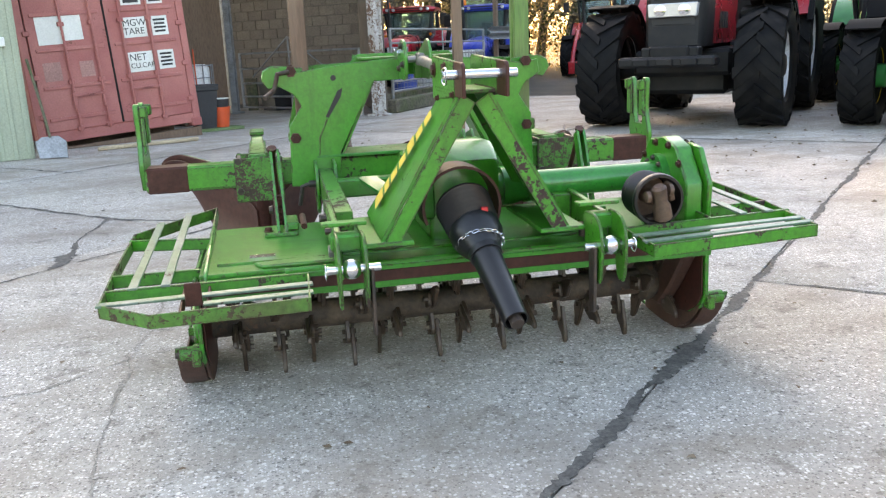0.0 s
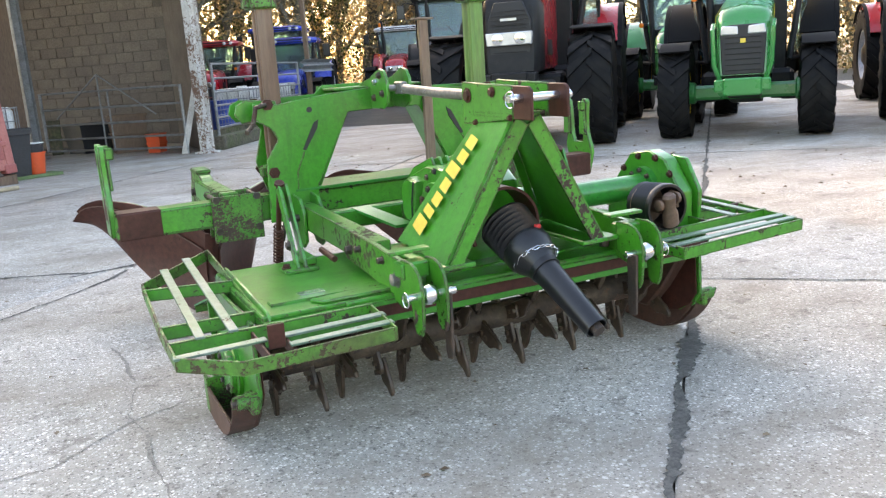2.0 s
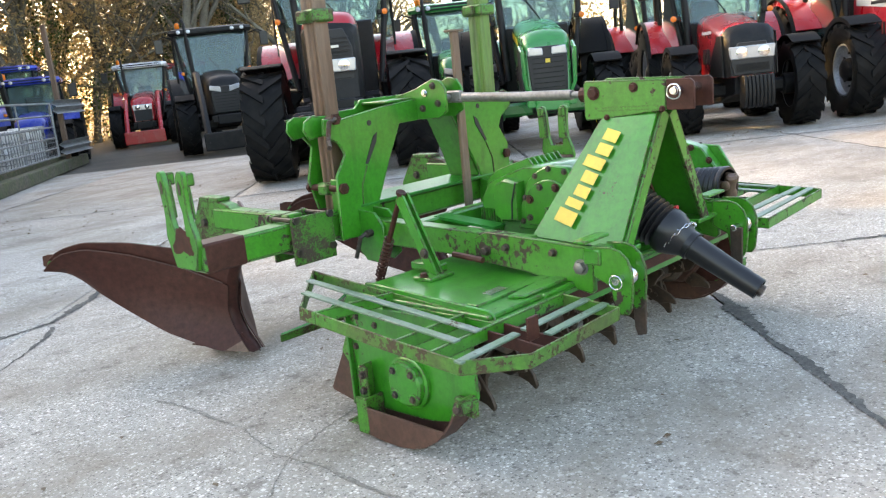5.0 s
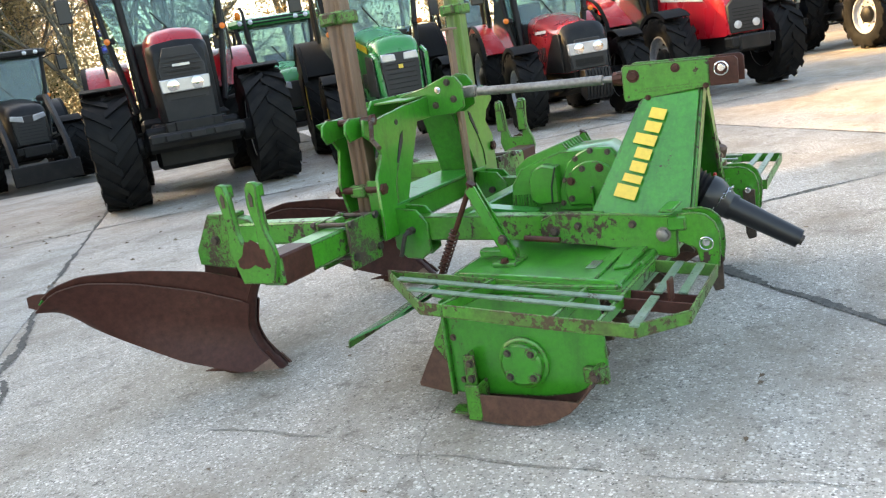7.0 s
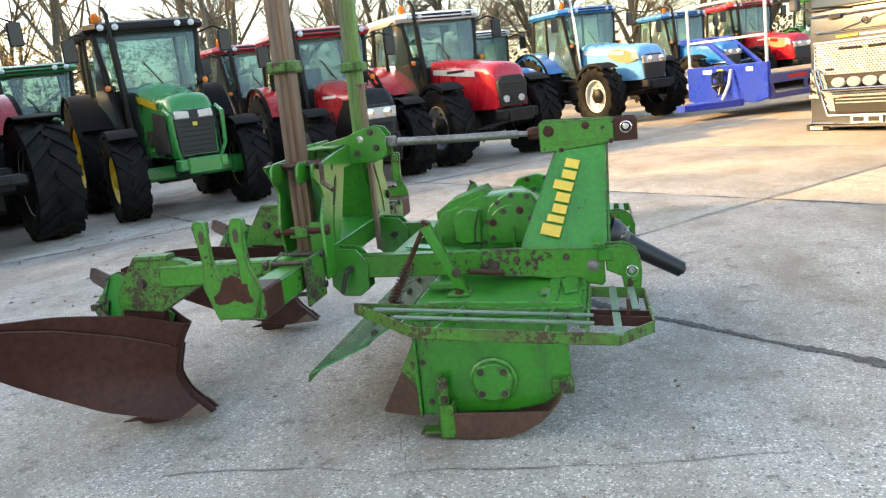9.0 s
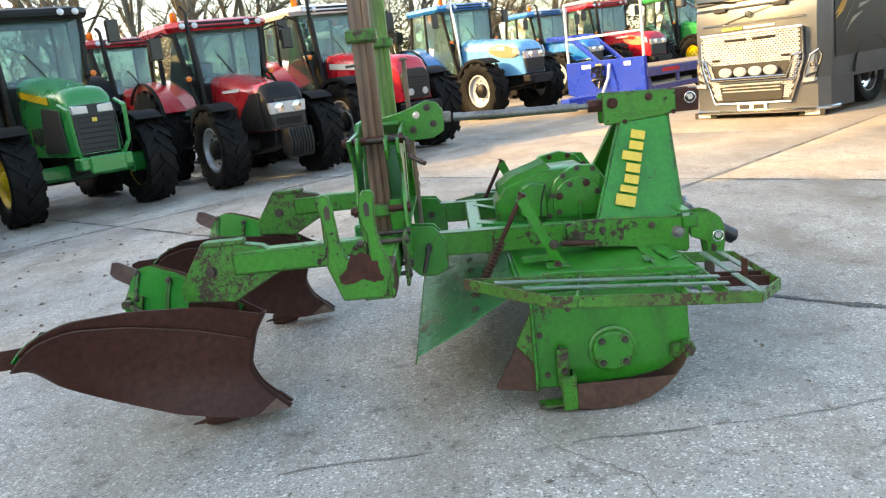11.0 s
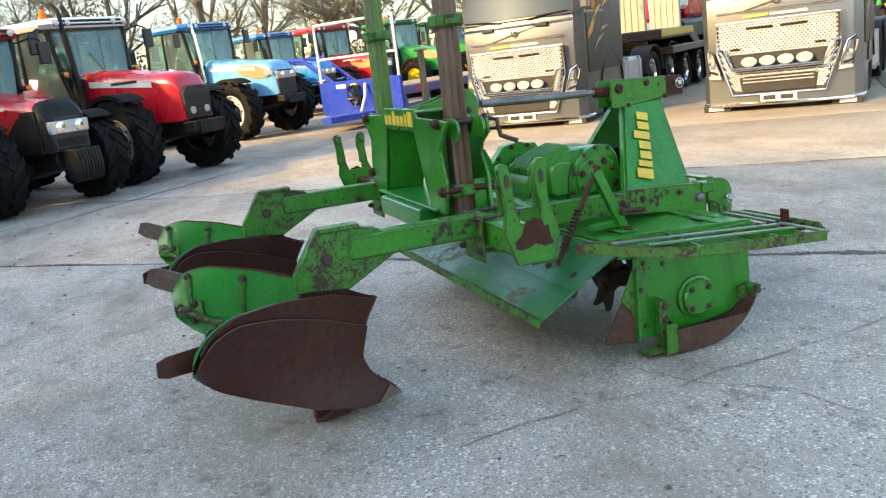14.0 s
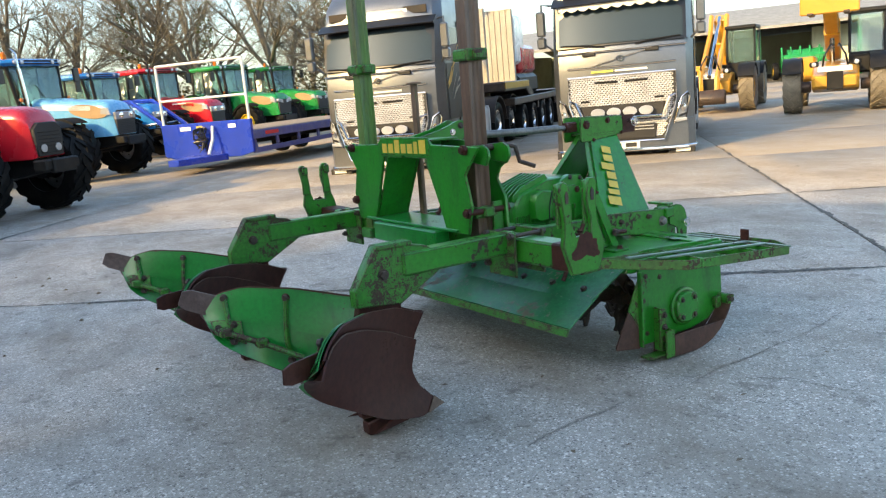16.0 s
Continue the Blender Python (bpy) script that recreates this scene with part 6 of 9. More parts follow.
box(bm, (0, 0, 0.742), (0.46, 0.41, 0.05), 0.02)
part("lid", bm, BIN_GREY, wb)
bk = thing("bucket", "orange-red plastic bucket with a second bucket in it", "bucket", Matrix.Translation((-1.42, 12.1, 0)))
bm = B()
lathe(bm, [(0.115, 0.05), (0.15, 0.36), (0.16, 0.36), (0.16, 0.385), (0.145, 0.385), (0.11, 0.07)], (0, 0, 0), (0, 0, 1), 24, caps=False)
lathe(bm, [(0.115, 0.05), (0.0, 0.05)], (0, 0, 0), (0, 0, 1), 24, caps=False)
part("pail", bm, BUCKET_RED, bk)
bm = B()
lathe(bm, [(0.12, 0.37), (0.14, 0.50), (0.15, 0.50), (0.15, 0.515), (0.0, 0.515)], (0, 0, 0), (0, 0, 1), 24, caps=False)
part("inner_pail", bm, BIN_GREY, bk, "dark bucket with a white rim")
bm = B()
lathe(bm, [(0.145, 0.515), (0.155, 0.515), (0.155, 0.53), (0.145, 0.53)], (0, 0, 0), (0, 0, 1), 24, caps=False)
part("rim", bm, WHITE, bk)
bm = B()
for k in range(3):
    box(bm, (0, -0.14 + 0.14 * k, 0.025), (0.8, 0.09, 0.05), 0.006)
o = part("green_board", bm, surface("mossy_board", (0.13, 0.20, 0.08), 0.8))
o.matrix_basis = Matrix.Translation((-1.5, 12.05, 0)) @ Matrix.Rotation(radians(25), 4, "Z")
tagged(o, "mossy green boards lying under the bucket and bin", "board")
bm = B()
sweep(bm, [(-3.0, 9.75, 0.03), (-1.7, 10.35, 0.035)], 0.03, 6)
o = part("timber_batten", bm, surface("pale_batten", (0.5, 0.40, 0.27), 0.7))
tagged(o, "pale timber batten lying before the container doors", "batten")
# clutter behind the barn gate
for i, (x, y, w_, h_, m_, lab) in enumerate(((0.35, 15.6, 0.7, 0.75, BOARD, "brown wooden crate in the barn"), (-0.3, 16.6, 0.8, 0.6, BIN_GREY, "dark plastic trough in the barn"), (0.75, 14.7, 0.34, 0.36, BUCKET_RED, "red plastic tub behind the gate"), (-0.95, 16.9, 0.3, 0.7, TIMBER, "dull timber box beside the barn post"))):
    bm = B()
    k = w_ / 2
    loft(bm, [[Vector((sx * k * f, sy * k * f * 0.8, z)) for sx, sy in ((-1, -1), (1, -1), (1, 1), (-1, 1))] for f, z in ((0.85, 0.0), (1.0, h_ * 0.95), (1.06, h_ * 0.95), (1.06, h_))])
    box(bm, (0, 0, h_ * 0.5), (w_ * 1.02, w_ * 0.82, 0.04), 0.005)
    o = part(("crate", "trough", "tub", "timber_box")[i], bm, m_)
    o.matrix_basis = Matrix.Translation((x, y, 0)) @ Matrix.Rotation(0.5 * i, 4, "Z")
    tagged(o, lab, ("crate", "trough", "tub", "box")[i])

# ---- tractors ----
def gloss(name, col, rough=0.28):
    return surface(name, col, rough, col2=tuple(x * 0.85 for x in col), grain=0.05, bump=0.02, coat=0.5, dust=0.06)


T_RED = gloss("tractor_red", (0.40, 0.008, 0.016))
T_RED2 = gloss("bright_tractor_red", (0.50, 0.008, 0.022))
T_GREEN = gloss("tractor_green", (0.010, 0.215, 0.045))
T_BLUE = gloss("tractor_blue", (0.010, 0.17, 0.50))
T_BLUE2 = gloss("deep_blue_paint", (0.012, 0.045, 0.42))
T_BLACK = surface("chassis_black", (0.005, 0.0055, 0.007), 0.5, col2=(0.009, 0.009, 0.009), dust=0.02, spec=0.25)
FENDER = surface("black_mudguard", (0.005, 0.005, 0.0055), 0.72, col2=(0.009, 0.009, 0.009), spec=0.15, grain=0.1)
T_SKY = gloss("pale_blue_paint", (0.13, 0.38, 0.66))
TAN = surface("tan_vent_and_glare", (0.36, 0.24, 0.12), 0.6, col2=(0.28, 0.18, 0.09), fine=120, grain=0.25)
T_WHITE = gloss("tractor_white", (0.72, 0.73, 0.74))
TYRE = surface("tyre_rubber", (0.0045, 0.0047, 0.0055), 0.66, col2=(0.008, 0.008, 0.008), grain=0.15, bump=0.2, dust=0.01, spec=0.12)
TYRE_DUSTY = surface("dusty_tyre_rubber", (0.20, 0.17, 0.125), 0.85, col2=(0.11, 0.095, 0.07), grain=0.25)
RIM_SILVER = surface("silver_rim", (0.30, 0.32, 0.35), 0.4, metal=0.3, dust=0.05)
RIM_YELLOW = surface("yellow_rim", (0.70, 0.47, 0.015), 0.4, dust=0.05)
RIM_WHITE = surface("white_rim", (0.52, 0.54, 0.57), 0.4, dust=0.08)
GLASS = pane("cab_glass", (0.36, 0.54, 0.53), 0.01, 0.90)
LAMP = surface("headlamp_glass", (0.55, 0.57, 0.60), 0.12, metal=0.35, grain=0.03, bump=0)
ORANGE = surface("orange_lens", (0.85, 0.20, 0.02), 0.25, grain=0.03)
SEAT = surface("seat_cloth", (0.05, 0.05, 0.055), 0.85)
CHROME = surface("chrome", (0.80, 0.80, 0.80), 0.12, metal=1.0, grain=0.03, bump=0)
_wheels = {}


def wheel(parent, at, R, W, rim_r, rim_mat, tyre=None, lugs=20, name="wheel", out=1, dish=0.3):
    tyre = tyre or TYRE
    key = (R, W, rim_r, rim_mat.name, tyre.name, dish)
    T = Matrix.Translation(at) @ Matrix.Rotation(0 if out > 0 else math.pi, 4, "Z")
    if key in _wheels:
        w = again(_wheels[key][0], T, parent)
        for c in _wheels[key][1:]:
            o = c.copy()
            scene.collection.objects.link(o)
            o.parent = w
        return w
    h = W / 2
    bm = B()
    prof = [(rim_r, -h * 0.72), (rim_r + 0.03, -h * 0.86), (R * 0.80, -h), (R * 0.91, -h * 0.93), (R * 0.935, -h * 0.6), (R * 0.945, 0), (R * 0.935, h * 0.6), (R * 0.91, h * 0.93), (R * 0.80, h), (rim_r + 0.03, h * 0.86), (rim_r, h * 0.72), (rim_r - 0.02, h * 0.5), (rim_r - 0.02, -h * 0.5)]
    lathe(bm, prof + [prof[0]], (0, 0, 0), (1, 0, 0), 40, caps=False)
    for k in range(lugs):
        for s in (-1, 1):
            a0 = 2 * math.pi * (k + (0.25 if s > 0 else -0.25)) / lugs
            da = 2 * math.pi / lugs * 0.95
            V_ = []
            wdt = 2 * math.pi / lugs * 0.40
            for f, x in ((0, -0.03 * s), (1, h * 0.97 * s)):
                for e in (-1, 1):
                    for top in (0, 1):
                        a = a0 + da * f + e * wdt * (0.42 if f == 0 else 0.55)
                        rr = R * (0.925 if top == 0 else 1.0) * (1 if f == 0 else 0.985)
                        V_.append(bm.verts.new((x, rr * math.cos(a), rr * math.sin(a))))
            i0, i1, i2, i3, j0, j1, j2, j3 = V_
            for q in ((i1, i3, j3, j1), (i0, i1, j1, j0), (i2, j2, j3, i3), (i0, i2, i3, i1), (j0, j1, j3, j2)):
                bm.faces.new(q)
            # shoulder end of the lug
            a = a0 + da
            S_ = [bm.verts.new((h * xx * s, R * rr * math.cos(a + e * wdt * 0.55), R * rr * math.sin(a + e * wdt * 0.55))) for xx, rr in ((0.97, 0.975), (1.03, 0.90), (1.0, 0.82)) for e in (-1, 1)]
            bm.faces.new((S_[0], S_[1], S_[3], S_[2]))
            bm.faces.new((S_[2], S_[3], S_[5], S_[4]))
    w = part(name, bm, tyre, parent)
    w.matrix_basis = T
    bm = B()
    lathe(bm, [(rim_r, -h * 0.75), (rim_r, h * 0.74), (rim_r - 0.025, h * 0.74), (rim_r - 0.05, h * (0.74 - dish)), (rim_r * 0.5, h * (0.55 - dish)), (rim_r * 0.45, h * (0.62 - dish))], (0, 0, 0), (1, 0, 0), 32, caps=False)
    r_ = part("rim", bm, rim_mat, w)
    bm = B()
    lathe(bm, [(rim_r * 0.46, h * (0.5 - dish)), (rim_r * 0.42, h * 0.62), (rim_r * 0.28, h * 0.78), (0.0, h * 0.80)], (0, 0, 0), (1, 0, 0), 20, caps=False)
    for k in range(8):
        a = math.pi * k / 4
        lathe(bm, [(0.018, 0), (0.018, 0.03)], (h * (0.57 - dish), rim_r * 0.62 * math.cos(a), rim_r * 0.62 * math.sin(a)), (1, 0, 0), 6)
    hb = part("hub", bm, T_BLACK if rim_mat != RIM_YELLOW else rim_mat, w)
    _wheels[key] = (w, r_, hb)
    return w


def hood_ring(y, w, zb, zt, r, shear=0.0):
    P = [(-w * 0.96, zb), (-w, zb + 0.4 * (zt - zb)), (-w, zt - r), (-w + 0.12 * r, zt - 0.55 * r), (-w + 0.5 * r, zt - 0.14 * r), (-w + r, zt), (0, zt + 0.025)]
    P = P + [(-x, z) for x, z in reversed(P[:-1])]
    return [Vector((x, y + shear * (z - zb), z)) for x, z in P]


def arc_fender(parent, name, cx, w, cy, cz, R, a0, a1, mat, t=0.02, lip=0.0):
    bm = B()
    sheet(bm, lambda u, v: (cx - w / 2 + w * v, cy - R * math.cos(radians(a0 + (a1 - a0) * u)), cz + R * math.sin(radians(a0 + (a1 - a0) * u))), 14, 1, t)
    if lip:
        s = 1 if cx > 0 else -1
        sheet(bm, lambda u, v: (cx + s * w / 2, cy - (R - lip * v) * math.cos(radians(a0 + (a1 - a0) * u)), cz + (R - lip * v) * math.sin(radians(a0 + (a1 - a0) * u))), 14, 1, 0.01)
    return part(name, bm, mat, parent)


def tractor(label, at, rz, paint, rim, fr=0.62, fw=0.40, ft=0.86, rr=0.85, rw=0.5, rt=0.88, wb=2.4, hw=0.37, hz=(1.55, 1.72), nose=0.72, hb=0.82,
            cab=(1.15, 2.75, 0.80, 1.0, 2.65), roof=None, lamp="band", black_nose=0.35, weights=0, bull=False, loader=False, stripe=None, exhaust=1, name="tractor", tyre=None, steer=0.0, badge=None, roof_lamps=True, detail=True, hood_mat=None, vent=None, tall=0.0, fa=56, guard=None):
    t = thing(name, label, "tractor", Matrix.Translation(at) @ Matrix.Rotation(radians(rz), 4, "Z"), group="parked tractors")
    frr, rrr = fr * 0.56, rr * 0.55
    hm = hood_mat or paint
    # running gear
    for s in (-1, 1):
        w = wheel(t, (s * ft, 0, fr), fr, fw, frr, rim, tyre, 15, "front_wheel", s)
        w.matrix_basis = Matrix.Translation((s * ft, 0, fr)) @ Matrix.Rotation(radians(steer), 4, "Z") @ Matrix.Rotation(0 if s > 0 else math.pi, 4, "Z")
        wheel(t, (s * rt, wb, rr), rr, rw, rrr, rim, tyre, 17, "rear_wheel", s)
    bm = B()
    box(bm, (0, 0, fr), (2 * ft - fw * 0.5, 0.18, 0.20), 0.04)
    for s in (-1, 1):
        cyl(bm, (s * (ft - fw * 0.62), 0, fr), (s * (ft - fw * 0.05), 0, fr), 0.15, seg=16, bevel=0.02)
        sweep(bm, [(s * 0.18, 0.16, fr), (s * (ft - fw * 0.55), 0.16, fr)], 0.03, 8)
    part("front_axle", bm, T_BLACK if paint != T_GREEN else paint, t)
    bm = B()
    prism(bm, [(-nose * 0.92, hb - 0.22), (-nose * 0.92, hb + 0.05), (wb + 0.25, hb + 0.2), (wb + 0.35, hb - 0.35), (wb * 0.5, hb - 0.45), (0.35, hb - 0.38), (-0.25, hb - 0.28)], "x", -hw * 0.62, hw * 0.62, 0.02)
    box(bm, (0, wb, rr), (2 * rt - rw, 0.34, 0.34), 0.05)
    part("chassis", bm, T_BLACK, t)
    if detail:
        bm = B()
        for s in (-1, 1):
            box(bm, (s * (hw + 0.10), wb * 0.5, hb - 0.18), (0.36, 0.75, 0.42), 0.06)
            box(bm, (s * (hw + 0.25), wb * 0.62, hb - 0.42), (0.28, 0.30, 0.03), 0.008)
            box(bm, (s * (hw + 0.30), wb * 0.62, hb - 0.18), (0.28, 0.26, 0.03), 0.008)
        part("fuel_tank", bm, T_BLACK, t)
    # bonnet
    zf, zb_ = hz
    bm = B()
    S = [hood_ring(-nose - 0.02, hw * 0.80, hb + 0.02, zf - 0.20, 0.10, 0.10),
         hood_ring(-nose + 0.05, hw * 0.90, hb, zf - 0.07, 0.14, 0.10),
         hood_ring(-nose + 0.22, hw * 0.97, hb, zf - 0.01, 0.16, 0.05),
         hood_ring(0.0, hw, hb, zf + 0.03, 0.17), hood_ring(0.5 * cab[0], hw, hb, (zf + zb_) / 2 + 0.03, 0.17), hood_ring(cab[0] + 0.12, hw * 1.02, hb, zb_, 0.18)]
    loft(bm, S)
    bon = part("bonnet", bm, hm, t)
    # grille panel and lamps on the nose
    gz0, gz1 = hb + 0.03, zf - black_nose
    bm = B()
    sh = 0.10
    prism(bm, [(-hw * 0.70, gz0), (hw * 0.70, gz0), (hw * 0.78, gz1), (hw * 0.5, zf - 0.24), (-hw * 0.5, zf - 0.24), (-hw * 0.78, gz1)], "y", -nose - 0.045, -nose + 0.03, 0.01,
          m=Matrix.Translation((0, 0, 0)))
    gr = part("grille", bm, BLACK_DULL, bon, "black mesh grille")
    if detail:
        for k in range(7):
            bm = B()
            box(bm, (0, -nose - 0.048, gz0 + 0.05 + (gz1 - gz0 - 0.1) * k / 6), (hw * 1.2, 0.008, 0.012), 0.002)
            part("grille_bar", bm, T_BLACK, gr)
    if lamp == "band":
        bm = B()
        prism(bm, [(-hw * 0.80, 0.0), (hw * 0.80, 0.0), (hw * 0.84, 0.17), (-hw * 0.84, 0.17)], "y", -nose - 0.062 - 0.05 * (tall > 0), -nose + 0.02, 0.012, m=Matrix.Translation((0, 0, zf - 0.42 - tall - 0.3 * (black_nose - 0.35))))
        lm = part("headlamp_panel", bm, LAMP, bon, "pale silvery headlamp panel")
        for s in (-1, 1):
            bm = B()
            lathe(bm, [(0.075, 0), (0.075, 0.012), (0.05, 0.02), (0.0, 0.022)], (s * hw * 0.40, -nose - 0.06 - 0.05 * (tall > 0), zf - 0.335 - tall - 0.3 * (black_nose - 0.35)), (0, -1, 0), 20, caps=False)
            part("headlamp", bm, CHROME, lm)
    elif lamp == "pair":
        for s in (-1, 1):
            bm = B()
            prism(bm, [(s * hw * 0.16, 0.0), (s * hw * 0.76, 0.0), (s * hw * 0.72, 0.115), (s * hw * 0.18, 0.10)], "y", -nose - 0.06, -nose + 0.05, 0.012, m=Matrix.Translation((0, 0, zf - 0.36)))
            part("headlamp", bm, LAMP, bon, "clear squared headlamp")
            bm = B()
            prism(bm, [(-nose + 0.10, hb + 0.06), (0.28, hb + 0.06), (0.10, zf - 0.22), (-nose + 0.16, zf - 0.28)], "x", s * (hw - 0.01), s * (hw + 0.008), 0.004)
            part("side_grille", bm, BLACK_DULL, bon, "black side grille")
    elif lamp == "wing":
        for s in (-1, 1):
            bm = B()
            prism(bm, [(s * hw * 0.22, -0.02), (s * hw * 0.86, 0.05), (s * hw * 0.80, 0.15), (s * hw * 0.24, 0.11)], "y", -nose - 0.06, -nose + 0.08, 0.012, m=Matrix.Translation((0, 0, zf - 0.36)))
            part("headlamp", bm, LAMP, bon, "clear wing-shaped headlamp")
    else:
        for s in (-1, 1):
            bm = B()
            lathe(bm, [(0.06, 0), (0.06, 0.02), (0.0, 0.028)], (s * hw * 0.40, -nose - 0.045, gz0 + 0.12), (0, -1, 0), 18, caps=False)
            part("headlamp", bm, LAMP, bon, "round headlamp")
    if badge:
        bm = B()
        box(bm, (0, -nose - 0.055, zf - 0.44), (0.065, 0.012, 0.055), 0.02)
        part("badge", bm, badge, bon, "plain round badge")
    if tall:
        # black face that wraps round both sides under the red cap
        bm = B()
        zc_ = zf - 0.15
        loft(bm, [hood_ring(-nose - 0.07, hw * 0.84, hb - 0.01, zc_ - 0.10, 0.10, 0.10), hood_ring(-nose - 0.01, hw * 0.97, hb - 0.02, zc_ - 0.02, 0.12, 0.10),
                  hood_ring(-nose + 0.18, hw * 1.03, hb - 0.02, zc_, 0.10, 0.05), hood_ring(-nose + 0.50, hw * 1.05, hb - 0.02, zc_ - 0.05, 0.10, 0.03)])
        part("nose_face", bm, T_BLACK, bon, "tall black nose face")
        for k in range(5):
            bm = B()
            box(bm, (0, -nose - 0.072, zf - 0.36 - 0.055 * k), (hw * 1.35, 0.012, 0.012), 0.003)
            part("grille_bar", bm, BLACK_DULL, bon)
        bm = B()
        box(bm, (0, -nose - 0.078, zf - 0.47), (0.22, 0.008, 0.035), 0.003)
        part("name_bar", bm, LAMP, bon, "plain pale bar where a name runs")
        bm = B()
        box(bm, (0, -nose - 0.26, hb - 0.20), (1.20, 0.36, 0.13), 0.03)
        for x in (-0.3, 0.0, 0.3):
            box(bm, (x, -nose - 0.46, hb - 0.20), (0.20, 0.06, 0.09), 0.02)
        part("front_ballast", bm, T_BLACK, t, "wide black front carrier")
        # black blocks added beneath, for the dense chassis and the deep shade there
        bm = B()
        box(bm, (0, 0.75, 0.74), (1.1, 1.5, 0.62), 0.06)
        box(bm, (0, -0.05, 0.86), (1.30, 0.5, 0.34), 0.05)
        box(bm, (0, wb - 0.3, 0.70), (1.4, 0.8, 0.5), 0.06)
        part("belly", bm, T_BLACK, t)
    if black_nose > 0.36 and not tall and not vent:
        bm = B()
        loft(bm, [[p + Vector((0, -0.006, 0.004)) for p in r_] for r_ in (hood_ring(-nose - 0.022, hw * 0.81, hb + 0.02, zf - 0.19, 0.10, 0.10), hood_ring(-nose + 0.05, hw * 0.915, hb, zf - 0.062, 0.14, 0.10), hood_ring(-nose + 0.16, hw * 0.975, hb, zf - 0.012, 0.15, 0.06))])
        part("nose_cowl", bm, T_BLACK, bon, "black nose cowl")
        for s in (-1, 1):
            bm = B()
            prism(bm, [(-nose + 0.10, hb + 0.01), (0.34, hb + 0.01), (0.05, zf - 0.36), (-nose + 0.42, zf - 0.13), (-nose + 0.14, zf - 0.12)], "x", s * (hw - 0.01), s * (hw + 0.007), 0.004)
            part("side_cowl", bm, T_BLACK, bon, "black side cowl")
    if stripe:
        for s in (-1, 1):
            bm = B()
            slab(bm, [(s * (hw + 0.006), -nose * 0.35, zf - 0.10), (s * (hw + 0.006), cab[0] - 0.05, zb_ - 0.16), (s * (hw + 0.006), cab[0] - 0.05, zb_ - 0.26), (s * (hw + 0.006), -nose * 0.35, zf - 0.20)], 0.004)
            st = part("side_stripe", bm, stripe[0], bon)
            if len(stripe) > 1:
                bm = B()
                box(bm, (s * (hw + 0.012), 0.35, (zf + zb_) / 2 - 0.165), (0.006, 0.62, 0.045), 0)
                part("name_bar", bm, stripe[1], st, "plain bar where a name runs")
    # tan side oval: mesh vent on the blue tractor, painted sun glare on others
    if vent:
        for s in (-1, 1):
            bm = B()
            zc, yc = (zf * 0.72 + zb_ * 0.28) - 0.27, -nose * 0.25
            prism(bm, [(yc + 0.52 * math.cos(a) + 0.10 * math.sin(a), zc + 0.17 * math.sin(a) + 0.05 * math.cos(a)) for a in [2 * math.pi * k / 20 for k in range(20)]], "x", s * (hw - 0.01), s * (hw + 0.010), 0.004)
            part("bonnet_vent", bm, vent, bon, "tan oval on the bonnet side, for vent mesh and sun glare")
            bm = B()
            prism(bm, [(-nose + 0.02, zf - 0.34), (-nose + 0.30, zf - 0.30), (-nose + 0.26, zf - 0.16), (-nose + 0.08, zf - 0.17)], "x", s * (hw * 0.93), s * (hw + 0.012), 0.004)
            part("headlamp", bm, LAMP, bon, "clear swept headlamp")
    for s in (-1, 1):
        bm = B()
        for k in range(5):
            box(bm, (s * (hw + 0.002), 0.25 + 0.11 * k, hb + 0.30), (0.012, 0.06, 0.22), 0.004)
        part("side_vent", bm, BLACK_DULL, bon)
    # mudguards
    for s in (-1, 1):
        fm = arc_fender(t, "front_mudguard", s * ft, fw * 0.95, 0.02, fr, fr + 0.07, fa, 155, FENDER, 0.016, 0.05)
        if detail:
            bm = B()
            sweep(bm, [(s * (ft - fw * 0.4), 0.12, fr + 0.1), (s * (ft - fw * 0.25), 0.12, fr + fr * 0.6), (s * (ft - fw * 0.1), 0.05, 2 * fr + 0.07)], 0.02, 6)
            part("mudguard_stay", bm, T_BLACK, fm)
        arc_fender(t, "rear_mudguard", s * (rt - 0.04), rw * 0.95, wb, rr, rr + 0.08, 25, 140, guard or paint, 0.025, 0.16)
        arc_fender(t, "mudguard_edge", s * (rt + rw * 0.47), rw * 0.12, wb, rr, rr + 0.085, 20, 140, FENDER, 0.02)
    # cab
    y0, y1, cw, zf0, zr = cab
    zb0 = zb_ - 0.10
    rb = roof or paint
    cabp = None
    bm = B()
    prism(bm, [(y0 + 0.10, zf0 - 0.15), (y0 + 0.05, zb0), (y0 + 0.14, zb0 + 0.03), (y0 + 0.40, zf0 + 0.15), (y1 - 0.35, zf0 + 0.15), (y1 - 0.30, zb0 + 0.1), (y1, zb0 + 0.1), (y1 + 0.05, zf0 + 0.1), (y1 - 0.3, zf0 - 0.15)], "x", -cw * 0.62, cw * 0.62, 0.02)
    cabp = part("cab", bm, T_BLACK, t, "dark cab base")
    fw0, fwt = cw * 0.66, cw * 0.92

    def pillar(a, b, r=0.04):
        bm = B()
        a, b = Vector(a), Vector(b)
        sweep(bm, [a, a.lerp(b, 0.5) + Vector((math.copysign(0.02, a.x), 0, 0)), b], r, 8)
        part("pillar", bm, T_BLACK, cabp)

    zt = zr - 0.16
